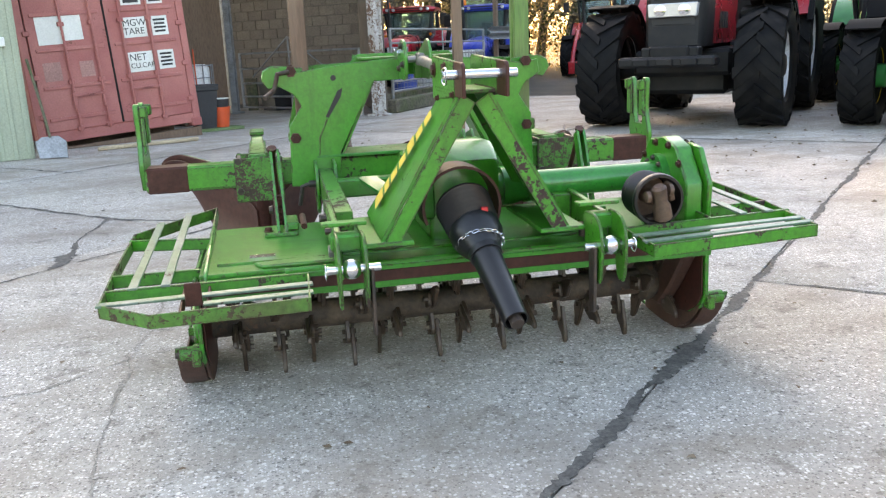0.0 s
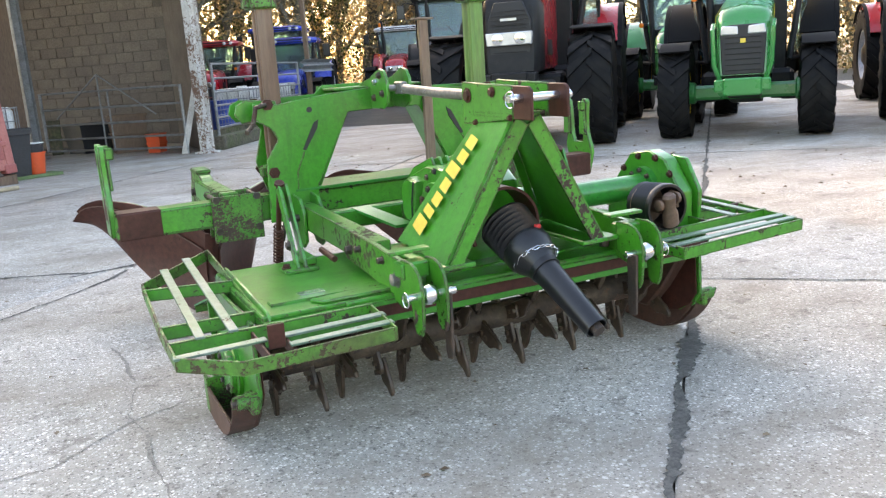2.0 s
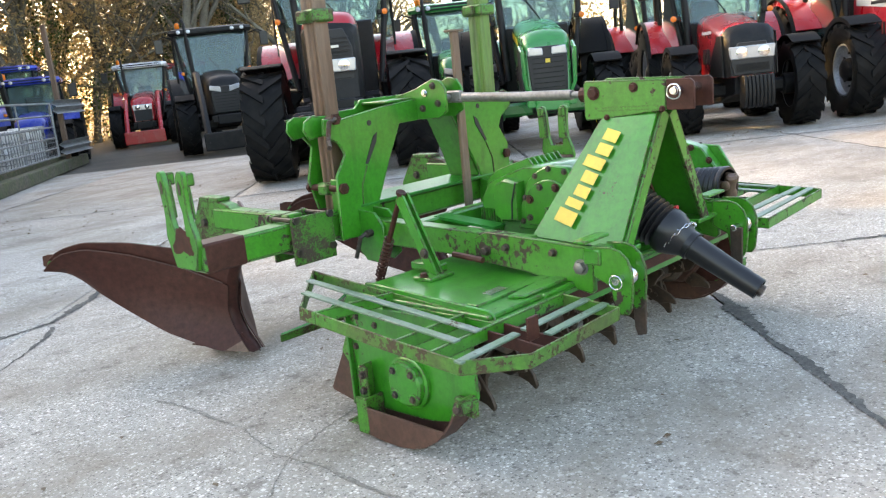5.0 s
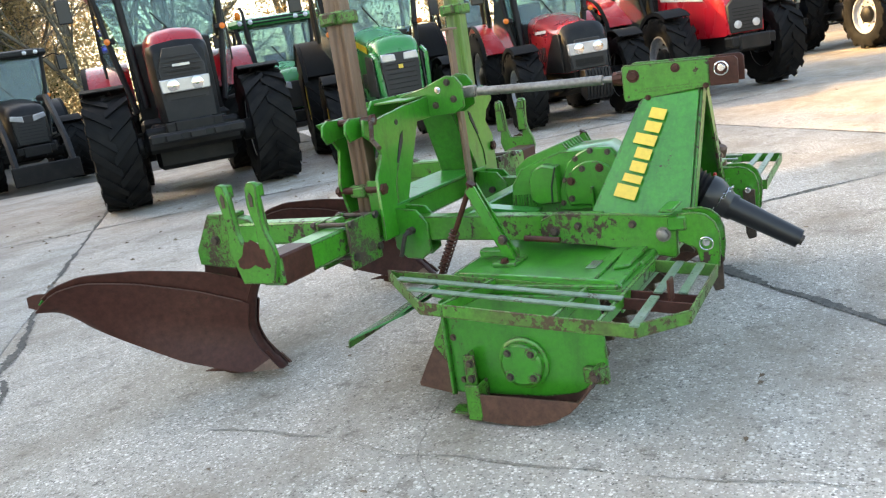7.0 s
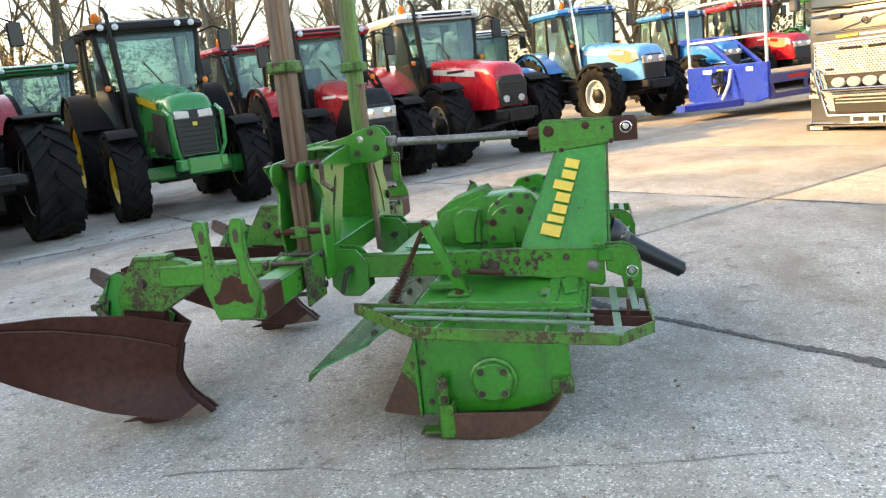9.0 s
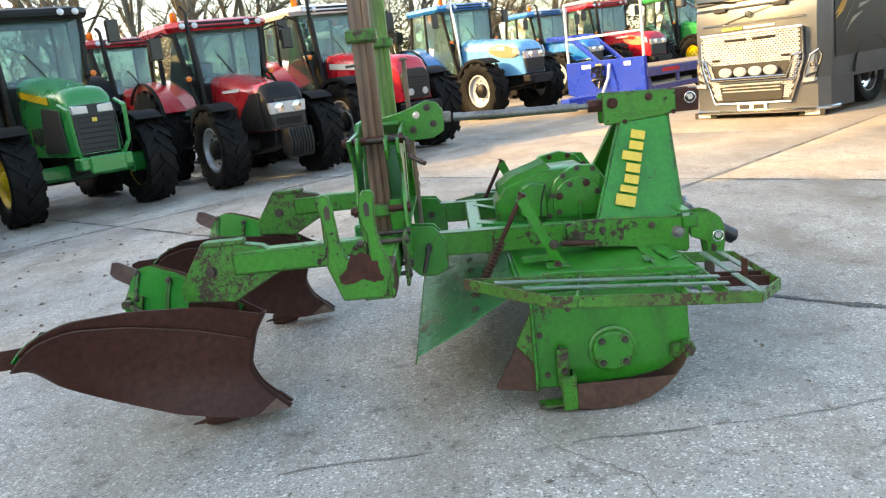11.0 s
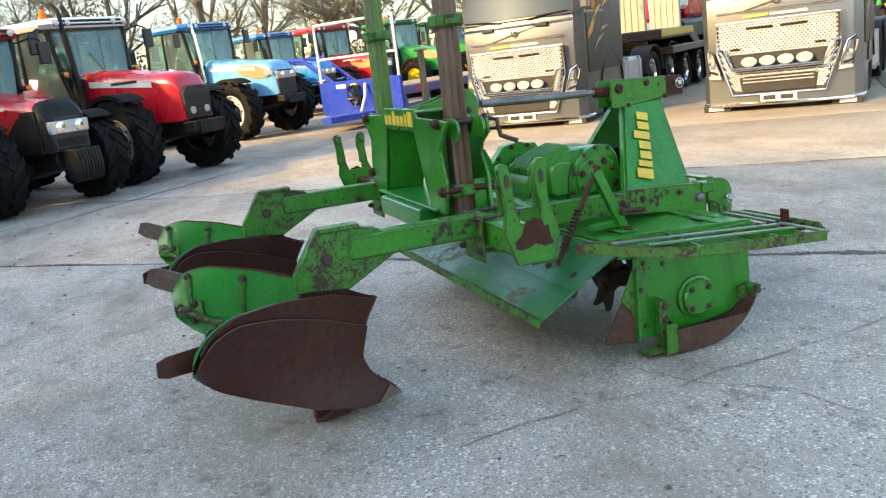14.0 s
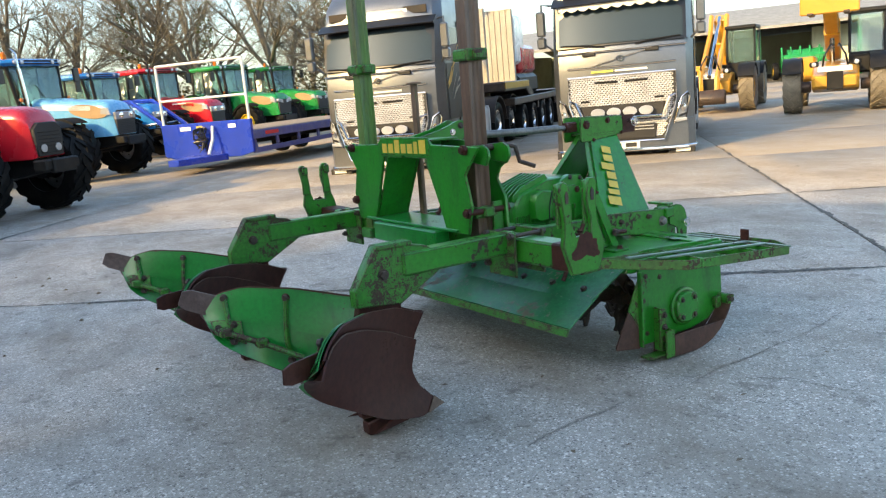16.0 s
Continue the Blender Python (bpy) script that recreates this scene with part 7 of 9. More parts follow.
    for s in (-1, 1):
        pillar((s * fw0, y0 + 0.06, zf0), (s * fwt, y0 + 0.24, zt), 0.045)
        pillar((s * cw * 0.96, y0 + 0.95, zf0 + 0.15), (s * cw * 0.96, y0 + 0.92, zt), 0.03)
        pillar((s * cw * 0.92, y1 - 0.02, zb0 + 0.05), (s * cw * 0.90, y1 - 0.10, zt), 0.045)
        bm = B()
        sweep(bm, [(s * fw0, y0 + 0.10, zf0), (s * cw * 0.93, y0 + 0.45, zf0 + 0.03), (s * cw * 0.96, y0 + 0.95, zf0 + 0.15), (s * cw * 0.93, y0 + 1.2, zb0), (s * cw * 0.92, y1, zb0 + 0.05)], 0.03, 6)
        part("door_sill", bm, T_BLACK, cabp)
    panes = [[(-fw0, y0 + 0.06, zb0 - 0.05), (fw0, y0 + 0.06, zb0 - 0.05), (fwt, y0 + 0.24, zt), (-fwt, y0 + 0.24, zt)],
             [(-cw * 0.88, y1 - 0.02, zb0 + 0.12), (-cw * 0.86, y1 - 0.10, zt), (cw * 0.86, y1 - 0.10, zt), (cw * 0.88, y1 - 0.02, zb0 + 0.12)]]
    for s in (-1, 1):
        panes.append([(s * (fw0 + 0.01), y0 + 0.10, zf0 + 0.05), (s * (fwt + 0.01), y0 + 0.26, zt), (s * cw * 0.965, y0 + 0.92, zt), (s * cw * 0.965, y0 + 0.93, zf0 + 0.2)])
        panes.append([(s * cw * 0.965, y0 + 0.98, zb0 - 0.1), (s * cw * 0.965, y0 + 0.95, zt), (s * cw * 0.91, y1 - 0.12, zt), (s * cw * 0.93, y1 - 0.05, zb0 + 0.08)])
    for q in panes:
        bm = B()
        slab(bm, q, 0.006)
        gp = part("window", bm, GLASS, cabp, "tinted cab glass")
        gp.visible_shadow = False
    bm = B()
    RR = []
    for z, e in ((zt - 0.02, 0.02), (zt + 0.05, 0.06), (zr - 0.04, 0.04), (zr, -0.10), (zr + 0.015, -0.28)):
        w_, ya, yb = cw + e, y0 + 0.12 - e, y1 + 0.05 + e
        c_ = 0.16
        RR.append([Vector((x, y, z)) for x, y in ((-w_ + c_, ya), (w_ - c_, ya), (w_, ya + c_), (w_, yb - c_), (w_ - c_, yb), (-w_ + c_, yb), (-w_, yb - c_), (-w_, ya + c_))])
    loft(bm, RR)
    part("roof", bm, rb, cabp)
    if roof_lamps:
        bm = B()
        box(bm, (0, y0 + 0.09, zt + 0.06), (cw * 1.7, 0.05, 0.10), 0.02)
        vs = part("visor_band", bm, T_BLACK, cabp)
        for x in (-0.80, -0.55, 0.55, 0.80):
            bm = B()
            lathe(bm, [(0.05, 0), (0.05, 0.025), (0.0, 0.035)], (x * cw, y0 + 0.065, zt + 0.06), (0, -1, 0), 12, caps=False)
            part("work_lamp", bm, LAMP, vs)
    # inside
    bm = B()
    box(bm, (0, y0 + 1.05, zf0 + 0.30), (0.50, 0.48, 0.16), 0.05)
    box(bm, (0, y0 + 1.30, zf0 + 0.65), (0.48, 0.14, 0.66), 0.06)
    part("seat", bm, SEAT, cabp)
    bm = B()
    c_ = Vector((0, y0 + 0.55, zb0 + 0.02))
    ax = Matrix.Translation(c_) @ Matrix.Rotation(radians(40), 4, "X")
    sweep(bm, [ax @ Vector((0.20 * math.cos(a), 0.20 * math.sin(a), 0)) for a in [2 * math.pi * k / 20 for k in range(20)]], 0.018, 6, closed=True)
    for a in (0, 2.1, 4.2):
        sweep(bm, [c_, ax @ Vector((0.20 * math.cos(a), 0.20 * math.sin(a), 0))], 0.012, 5)
    sweep(bm, [c_, (0, y0 + 0.30, zf0 + 0.1)], 0.05, 8)
    part("steering_wheel", bm, T_BLACK, cabp)
    # mirrors, lamps, exhaust
    for s in (-1, 1):
        bm = B()
        sweep(bm, [(s * fwt, y0 + 0.22, zt - 0.10), (s * (cw + 0.18), y0 + 0.10, zt - 0.02), (s * (cw + 0.30), y0 + 0.05, zt - 0.08)], 0.014, 6)
        am = part("mirror_arm", bm, T_BLACK, cabp)
        bm = B()
        box(bm, (s * (cw + 0.32), y0 + 0.05, zt - 0.26), (0.20, 0.07, 0.34), 0.03)
        part("mirror", bm, BLACK, am, "black wing mirror")
        bm = B()
        box(bm, (s * (fw0 + 0.14), y0 + 0.04, zb0 + 0.10), (0.16, 0.08, 0.08), 0.02)
        il = part("indicator_arm", bm, T_BLACK, cabp)
        bm = B()
        lathe(bm, [(0.045, 0), (0.045, 0.02), (0.0, 0.03)], (s * (fw0 + 0.18), y0 - 0.0, zb0 + 0.10), (0, -1, 0), 12, caps=False)
        part("indicator", bm, ORANGE, il)
    if exhaust:
        s = -1
        bm = B()
        cyl(bm, (s * (hw + 0.13), y0 - 0.02, hb + 0.2), (s * (hw + 0.20), y0 + 0.06, zt - 0.1), 0.055, seg=14)
        sweep(bm, [(s * (hw + 0.20), y0 + 0.06, zt - 0.1), (s * (hw + 0.21), y0 + 0.08, zr + 0.10), (s * (hw + 0.24), y0 + 0.16, zr + 0.20)], 0.035, 10)
        part("exhaust", bm, CHROME if exhaust == 2 else T_BLACK, t)
    bm = B()
    lathe(bm, [(0.05, 0), (0.06, 0.02), (0.055, 0.12), (0.03, 0.15), (0.0, 0.155)], (-cw * 0.8, y0 + 0.35, zr), (0, 0, 1), 14, caps=False)
    part("beacon", bm, ORANGE, cabp)
    bm = B()
    sweep(bm, [(0.18 * cw, y0 + 0.055, zb0 + 0.02), (-0.15 * cw, y0 + 0.12, zb0 + 0.45)], 0.01, 5)
    part("wiper", bm, BLACK, cabp)
    # front fittings
    if weights:
        wt = None
        for k in range(weights):
            bm = B()
            prism(bm, [(-nose - 0.30, hb - 0.38), (-nose - 0.34, hb - 0.20), (-nose - 0.30, hb + 0.02), (-nose - 0.02, hb + 0.02), (-nose - 0.02, hb - 0.34), (-nose - 0.2, hb - 0.42)], "x", -0.045 * weights / 2 + 0.09 * k * 0.55, -0.045 * weights / 2 + 0.09 * k * 0.55 + 0.042, 0.008)
            part("front_weight", bm, T_BLACK, t, "black cast front weight")
    else:
        bm = B()
        box(bm, (0, -nose - 0.10, hb - 0.10), (hw * 1.9, 0.26, 0.16), 0.02)
        box(bm, (0, -nose - 0.22, hb - 0.12), (hw * 1.3, 0.10, 0.22), 0.02)
        part("front_carrier", bm, paint if bull else T_BLACK, t)
    if bull:
        for s in (-1, 1):
            bm = B()
            sweep(bm, [(s * hw * 0.75, -nose - 0.08, hb - 0.05), (s * hw * 0.95, -nose - 0.20, hb + 0.15), (s * hw * 1.0, -nose - 0.20, zf - 0.30), (s * hw * 1.02, -nose + 0.10, zf - 0.22)], 0.03, 8)
            part("guard_bar", bm, paint, t)
    if loader:
        for s in (-1, 1):
            bm = B()
            sweep(bm, [(s * (hw + 0.14), cab[0] - 0.2, zb_ - 0.05), (s * (hw + 0.14), -0.10, zf + 0.10), (s * (hw + 0.14), -nose - 0.55, hb + 0.05), (s * (hw + 0.14), -nose - 0.95, 0.30)], 0.075, 6)
            la = part("loader_arm", bm, loader, t)
            bm = B()
            cyl(bm, (s * (hw + 0.14), 0.35, hb + 0.05), (s * (hw + 0.14), -nose - 0.3, hb + 0.15), 0.045, seg=10)
            part("loader_ram", bm, CHROME, la)
        bm = B()
        box(bm, (0, -nose - 0.95, 0.35), (2 * hw + 0.5, 0.10, 0.40), 0.02)
        part("loader_headstock", bm, loader, t)
    return t


def P_(x, y):
    return (x, y, 0)


tractor("large dark red tractor with black bonnet front and black mudguards", P_(4.97, 8.10), -41, T_RED, RIM_WHITE, fr=0.79, fw=0.59, ft=1.03, rr=0.99, rw=0.68, rt=1.0, wb=2.9, hw=0.38, hz=(2.25, 2.33), nose=0.72, hb=1.10, cab=(1.30, 3.1, 1.0, 1.25, 3.25), black_nose=0.50, tall=0.34, fa=72)
# guard=FENDER blackens its green rear mudguards to carry the shade on them
tractor("green tractor with yellow wheel rims and a green front guard", P_(7.41, 6.24), -48, T_GREEN, RIM_YELLOW, fr=0.62, fw=0.42, ft=0.90, rr=0.92, rw=0.50, rt=0.98, wb=2.3, hw=0.36, hz=(1.73, 1.95), nose=0.74, hb=0.84, cab=(1.00, 2.65, 0.86, 1.0, 2.96), roof=T_BLACK, guard=FENDER, lamp="pair", bull=True, stripe=(RIM_YELLOW,), badge=YELLOW)
tractor("red tractor with black nose, silver rims and ribbed front weights", P_(9.0, 3.95), -52, T_RED, RIM_SILVER, fr=0.60, fw=0.40, ft=0.82, rr=0.82, rw=0.46, rt=0.84, wb=2.35, hw=0.36, hz=(1.48, 1.70), nose=0.70, hb=0.78, cab=(1.05, 2.55, 0.82, 1.0, 2.62), black_nose=0.48, weights=8, stripe=(T_RED, WHITE))
tractor("bright red tractor with pale bonnet stripe, black grille and silver rims", P_(10.95, 2.15), -50, T_RED2, RIM_SILVER, fr=0.68, fw=0.46, ft=0.90, rr=0.90, rw=0.55, rt=0.92, wb=2.65, hw=0.38, hz=(1.68, 1.86), nose=0.80, hb=0.90, cab=(1.25, 2.85, 0.86, 1.05, 2.80), roof=T_WHITE, lamp="round", black_nose=0.34, stripe=(WHITE, INK))
tractor("light blue and white tractor with tan bonnet vent and silver rims", P_(17.4, -0.55), -52, T_BLUE, RIM_WHITE, fr=0.70, fw=0.48, ft=0.95, rr=0.92, rw=0.58, rt=0.95, wb=2.75, hw=0.42, hz=(1.80, 1.98), nose=0.85, hb=0.98, cab=(1.3, 2.95, 0.88, 1.1, 2.95), black_nose=0.45, exhaust=2, hood_mat=T_SKY, stripe=(T_WHITE,), vent=TAN, roof=T_BLUE)
tractor("blue loader tractor with blue loader arms, parked in the row", P_(24.2, -3.4), -55, T_BLUE, RIM_WHITE, fr=0.66, ft=0.9, rr=0.88, wb=2.6, hw=0.38, hz=(1.70, 1.88), hb=0.92, cab=(1.2, 2.8, 0.86, 1.05, 2.85), loader=T_BLUE2, detail=False)
# the tan ovals on the next three are painted sun glare
tractor("dark red tractor with white bonnet bars, parked in the row", P_(25.4, -5.6), -62, T_RED2, RIM_SILVER, fr=0.68, ft=0.92, rr=0.92, wb=2.7, hw=0.42, hz=(1.70, 1.90), hb=0.92, nose=0.95, cab=(1.3, 2.9, 0.88, 1.1, 2.95), stripe=(T_RED2, WHITE), detail=False, vent=TAN)
tractor("green tractor behind the blue trailer, parked in the row", P_(26.5, -8.6), -66, T_GREEN, RIM_YELLOW, fr=0.68, ft=0.92, rr=0.92, wb=2.7, hw=0.42, hz=(1.72, 1.92), hb=0.92, nose=0.95, cab=(1.3, 2.9, 0.88, 1.1, 2.95), lamp="wing", detail=False, vent=TAN)
tractor("green tractor with yellow rims at the row's end", P_(30.5, -12.2), -70, T_GREEN, RIM_YELLOW, fr=0.68, ft=0.92, rr=0.92, wb=2.7, hw=0.42, hz=(1.72, 1.92), hb=0.92, nose=0.95, cab=(1.3, 2.9, 0.88, 1.1, 2.95), lamp="wing", detail=False, vent=TAN)
tractor("black tractor with black front loader and silver headlamps", P_(8.3, 16.6), -28, T_BLACK, RIM_SILVER, fr=0.68, fw=0.46, ft=0.92, rr=0.9, rw=0.55, rt=0.94, wb=2.65, hw=0.42, hz=(1.80, 1.98), hb=0.92, nose=0.8, cab=(1.25, 2.85, 0.98, 1.05, 3.1), lamp="wing", loader=T_BLACK)
tractor("green tractor parked behind the front row", P_(9.5, 9.9), -45, T_GREEN, RIM_YELLOW, fr=0.62, ft=0.86, rr=0.88, wb=2.45, hz=(1.58, 1.75), cab=(1.1, 2.7, 0.84, 1.0, 2.72), lamp="wing", detail=False)
tractor("red tractor parked behind the front row", P_(12.6, 6.6), -44, T_RED, RIM_SILVER, fr=0.62, ft=0.86, rr=0.88, wb=2.45, hz=(1.58, 1.75), cab=(1.1, 2.7, 0.84, 1.0, 2.78), detail=False)
tractor("pale-roofed tractor parked behind the front row", P_(18.2, 2.4), -50, T_BLUE, RIM_WHITE, fr=0.62, ft=0.86, rr=0.88, wb=2.45, hz=(1.58, 1.75), cab=(1.1, 2.7, 0.84, 1.0, 2.72), roof=T_WHITE, detail=False)
tractor("grey-roofed red tractor with a red loader, parked by the wood", P_(10.6, 25.4), -30, T_RED, RIM_SILVER, fr=0.66, ft=0.9, rr=0.9, wb=2.6, hz=(1.62, 1.8), cab=(1.2, 2.8, 0.86, 1.05, 2.8), roof=T_WHITE, loader=T_RED, detail=False)
tractor("red tractor parked by the wood", P_(13.2, 27.2), -30, T_RED2, RIM_SILVER, fr=0.66, ft=0.9, rr=0.9, wb=2.6, hz=(1.62, 1.8), cab=(1.2, 2.8, 0.86, 1.05, 2.8), detail=False)
tractor("old blue tractor with a blue roofed open cab behind the gate", P_(5.2, 20.6), -25, T_BLUE2, RIM_WHITE, fr=0.55, ft=0.75, rr=0.8, wb=2.1, hz=(1.35, 1.45), hb=0.75, cab=(0.95, 2.35, 0.72, 0.9, 2.35), detail=False)
tractor("blue tractor with a blue roof parked behind the gate", P_(5.6, 23.4), -25, T_BLUE2, RIM_WHITE, fr=0.62, ft=0.86, rr=0.88, wb=2.45, hz=(1.55, 1.7), cab=(1.1, 2.7, 0.84, 1.0, 2.85), detail=False)
tractor("red tractor parked behind the gate and barn post", P_(3.4, 22.4), -20, T_RED, RIM_SILVER, fr=0.62, ft=0.8, rr=0.85, wb=2.3, hz=(1.5, 1.6), cab=(1.0, 2.5, 0.78, 1.0, 2.45), detail=False)

# ---- lorries, trailers, handlers, far shed ----
TRUCK_GREY = surface("truck_grey", (0.155, 0.165, 0.180), 0.36, metal=0.8, col2=(0.135, 0.145, 0.16), grain=0.05, bump=0.02, coat=0.2)
TRUCK_GLASS = pane("truck_glass", (0.030, 0.045, 0.055), 0.02, 0.0)
TRAILER_BLUE = surface("dusty_blue_paint", (0.045, 0.055, 0.24), 0.5, col2=(0.075, 0.075, 0.20), scale=3, dust=0.3)
TRUCK_DARK = surface("truck_dark", (0.012, 0.013, 0.016), 0.45, col2=(0.030, 0.018, 0.010), scale=2.2, grain=0.08, bump=0.02, spec=0.3)
SILVER = surface("silver_mesh", (0.46, 0.47, 0.49), 0.38, metal=0.25, grain=0.05)
GRILLE_BACK = surface("grey_grille_back", (0.035, 0.036, 0.038), 0.6)
YEL = gloss("machine_yellow", (0.56, 0.28, 0.020), 0.45)
PLY = surface("pale_timber_panel", (0.42, 0.38, 0.31), 0.7, col2=(0.34, 0.30, 0.24), scale=1.5)
DECK = surface("worn_deck_timber", (0.30, 0.22, 0.14), 0.7, col2=(0.20, 0.17, 0.14), scale=1.2, stretch=(1, 0.2, 1))
AMBER_TEXT = surface("yellow_green_print", (0.60, 0.62, 0.10), 0.5, bump=0)


def lorry(label, at, rz, pelmet, bed):
    t = thing("lorry", label, "lorry", Matrix.Translation(at) @ Matrix.Rotation(radians(rz), 4, "Z"), group="parked lorries")
    bm = B()

    def ring(y, w, z0, z1, c, bow):
        return [Vector((x, y + yy, z)) for x, yy, z in ((-w + c, 0, z0), (-w * 0.4, -bow, z0), (w * 0.4, -bow, z0), (w - c, 0, z0), (w, c * 1.3, z0), (w, 2.1, z0), (-w, 2.1, z0), (-w, c * 1.3, z0))]

    lv = [(0.62, 0.02, 1.23), (1.05, 0.0, 1.245), (1.55, 0.0, 1.25), (1.80, 0.02, 1.25), (2.05, 0.06, 1.25), (2.80, 0.20, 1.23), (2.95, 0.20, 1.23), (3.35, 0.30, 1.20), (3.72, 0.62, 1.12), (3.80, 0.85, 1.05)]
    loft(bm, [ring(y, w, z, z, 0.16, 0.10) for z, y, w in lv])
    body = part("cab_body", bm, TRUCK_GREY, t)
    # windscreen
    bm = B()
    sheet(bm, lambda u, v: ((u - 0.5) * 2.24, 0.028 + (0.20 - 0.045) * v + 0.05 * (2 * u - 1) ** 2 * 2 - 0.115, 2.02 + 0.80 * v), 12, 4, -0.006)
    part("windscreen_surround", bm, BLACK, body)
    bm = B()
    sheet(bm, lambda u, v: ((u - 0.5) * 2.10, 0.020 + (0.20 - 0.045) * v + 0.05 * (2 * u - 1) ** 2 * 2 - 0.122, 2.06 + 0.72 * v), 12, 4, -0.006)
    part("windscreen", bm, TRUCK_GLASS, body, "dark reflective windscreen")
    for s in (-1, 1):
        bm = B()
        slab(bm, [(s * 1.252, 0.35, 2.05), (s * 1.252, 1.15, 2.05), (s * 1.245, 1.15, 2.75), (s * 1.245, 0.50, 2.75)], 0.008)
        part("side_window", bm, TRUCK_GLASS, body)
        bm = B()
        sweep(bm, [(s * 1.2, 0.18, 2.9), (s * 1.42, 0.02, 2.92), (s * 1.44, 0.0, 2.2), (s * 1.22, 0.15, 2.02)], 0.025, 8)
        ma = part("mirror_arm", bm, TRUCK_GREY, body)
        for z, h in ((2.55, 0.48), (2.18, 0.22)):
            bm = B()
            box(bm, (s * 1.44, -0.02, z), (0.20, 0.14, h), 0.04)
            part("mirror", bm, TRUCK_GREY, ma)
        bm = B()
        sweep(bm, [(s * 0.25, -0.075, 2.00), (s * 0.55, -0.09, 2.05), (s * 1.0, -0.02, 2.08)], 0.014, 6)
        part("wiper", bm, BLACK, body)
        bm = B()
        prism(bm, [(s * 0.40, 1.84), (s * 0.62, 1.84), (s * 0.62, 1.92), (s * 0.40, 1.92)], "y", -0.11, -0.05, 0.01)
        part("grab_vent", bm, BLACK_DULL, body)
    # visor and roof sign
    bm = B()
    sheet(bm, lambda u, v: ((u - 0.5) * 2.36, 0.10 - 0.22 * v + 0.10 * (2 * u - 1) ** 2, 2.98 - 0.16 * v), 14, 2, 0.02)
    part("sun_visor", bm, BLACK, body)
    bm = B()
    box(bm, (0, 0.18, 3.14), (1.9, 0.03, 0.16), 0.01, Matrix.Rotation(0, 4, "X"))
    sg_ = part("roof_sign", bm, TRUCK_DARK, body)
    bm = B()
    box(bm, (0, 0.155, 3.14), (1.15, 0.012, 0.08), 0.004)
    part("print_bar", bm, WHITE, sg_, "plain pale bar where a name runs")
    if pelmet:
        bm = B()

        def frill(u, v):
            return ((u - 0.5) * 2.05, 0.12 - 0.20 + 0.09 * (2 * u - 1) ** 2, 2.83 - (0.07 + 0.05 * abs(math.sin(u * math.pi * 11))) * v)

        sheet(bm, frill, 66, 1, 0.006)
        part("pelmet", bm, WHITE, body, "white scalloped pelmet in the windscreen")
    # front panels
    for z, x, r_ in ((1.605, 0.88, 0.017), (1.91, 1.13, 0.014)):
        bm = B()
        sweep(bm, [(-x, -0.045 if x < 1 else 0.0, z + 0.01), (-0.5, -0.100, z), (0.5, -0.100, z), (x, -0.045 if x < 1 else 0.0, z + 0.01)], r_, 6)
        part("chrome_strip", bm, CHROME, body)
    bm = B()
    sweep(bm, [(-0.45, -0.106, 1.63), (0.40, -0.106, 1.87)], 0.009, 6)
    lathe(bm, [(0.06, 0), (0.06, 0.02), (0.045, 0.02), (0.045, 0.0)], (0.0, -0.100, 1.755), (0, -1, 0), 20, caps=False)
    part("badge", bm, CHROME, body, "plain chrome ring on a diagonal bar")
    bm = B()
    box(bm, (-0.30, -0.112, 1.535), (0.36, 0.008, 0.034), 0)
    part("print_bar", bm, AMBER_TEXT, body, "plain bar where a firm's name runs")
    bm = B()
    box(bm, (0.17, -0.112, 1.535), (0.52, 0.008, 0.034), 0)
    part("print_bar", bm, WHITE, body)
    # chrome mesh grille
    GZ = [(-0.87, 1.46), (0.87, 1.46), (0.87, 1.00), (0.78, 0.72), (0.66, 0.36), (-0.66, 0.36), (-0.78, 0.72), (-0.87, 1.00)]
    bm = B()
    prism(bm, GZ, "y", -0.105, -0.02, 0.02)
    gp = part("grille_panel", bm, GRILLE_BACK, body)
    bm = B()
    rim_ = [(x, -0.112, z) for x, z in GZ]
    sweep(bm, rim_, 0.022, 8, closed=True)
    part("grille_rim", bm, CHROME, gp)
    bm = B()
    rows, cols = 31, 30
    for j in range(rows):
        z = 1.44 - j * 0.033
        for i in range(cols):
            x = -0.83 + i * 0.0573 + (0.0286 if j % 2 else 0)
            if abs(x) > (0.83 if z > 1.0 else 0.83 - (1.0 - z) * 0.33) or (abs(x) < 0.50 and 0.44 < z < 0.64):
                continue
            c = 0.0255
            ring_o, ring_i = [], []
            for k in range(6):
                a = math.pi / 3 * k + math.pi / 6
                ring_o.append(bm.verts.new((x + 0.031 * math.cos(a), -0.118, z + 0.021 * math.sin(a))))
                ring_i.append(bm.verts.new((x + 0.016 * math.cos(a), -0.112, z + 0.009 * math.sin(a))))
            for k in range(6):
                bm.faces.new((ring_o[k], ring_o[(k + 1) % 6], ring_i[(k + 1) % 6], ring_i[k]))
    tagged(part("grille_mesh", bm, SILVER, gp, "bright honeycomb mesh", fix=False), kind="stuff")
    # raised black bars stand in for the dark of the grille slots
    for s in (-1, 1):
        bm = B()
        prism(bm, [(s * 0.05, 1.335), (s * 0.44, 1.345), (s * 0.43, 1.375), (s * 0.05, 1.37)], "y", -0.135, -0.11, 0.006)
        part("grille_slot", bm, BLACK, gp)
        bm = B()
        box(bm, (s * 0.60, -0.123, 1.06), (0.15, 0.02, 0.03), 0.005)
        part("grille_slot", bm, BLACK, gp)
    # flat black panel stands in for the shaded recess behind the lamps
    bm = B()
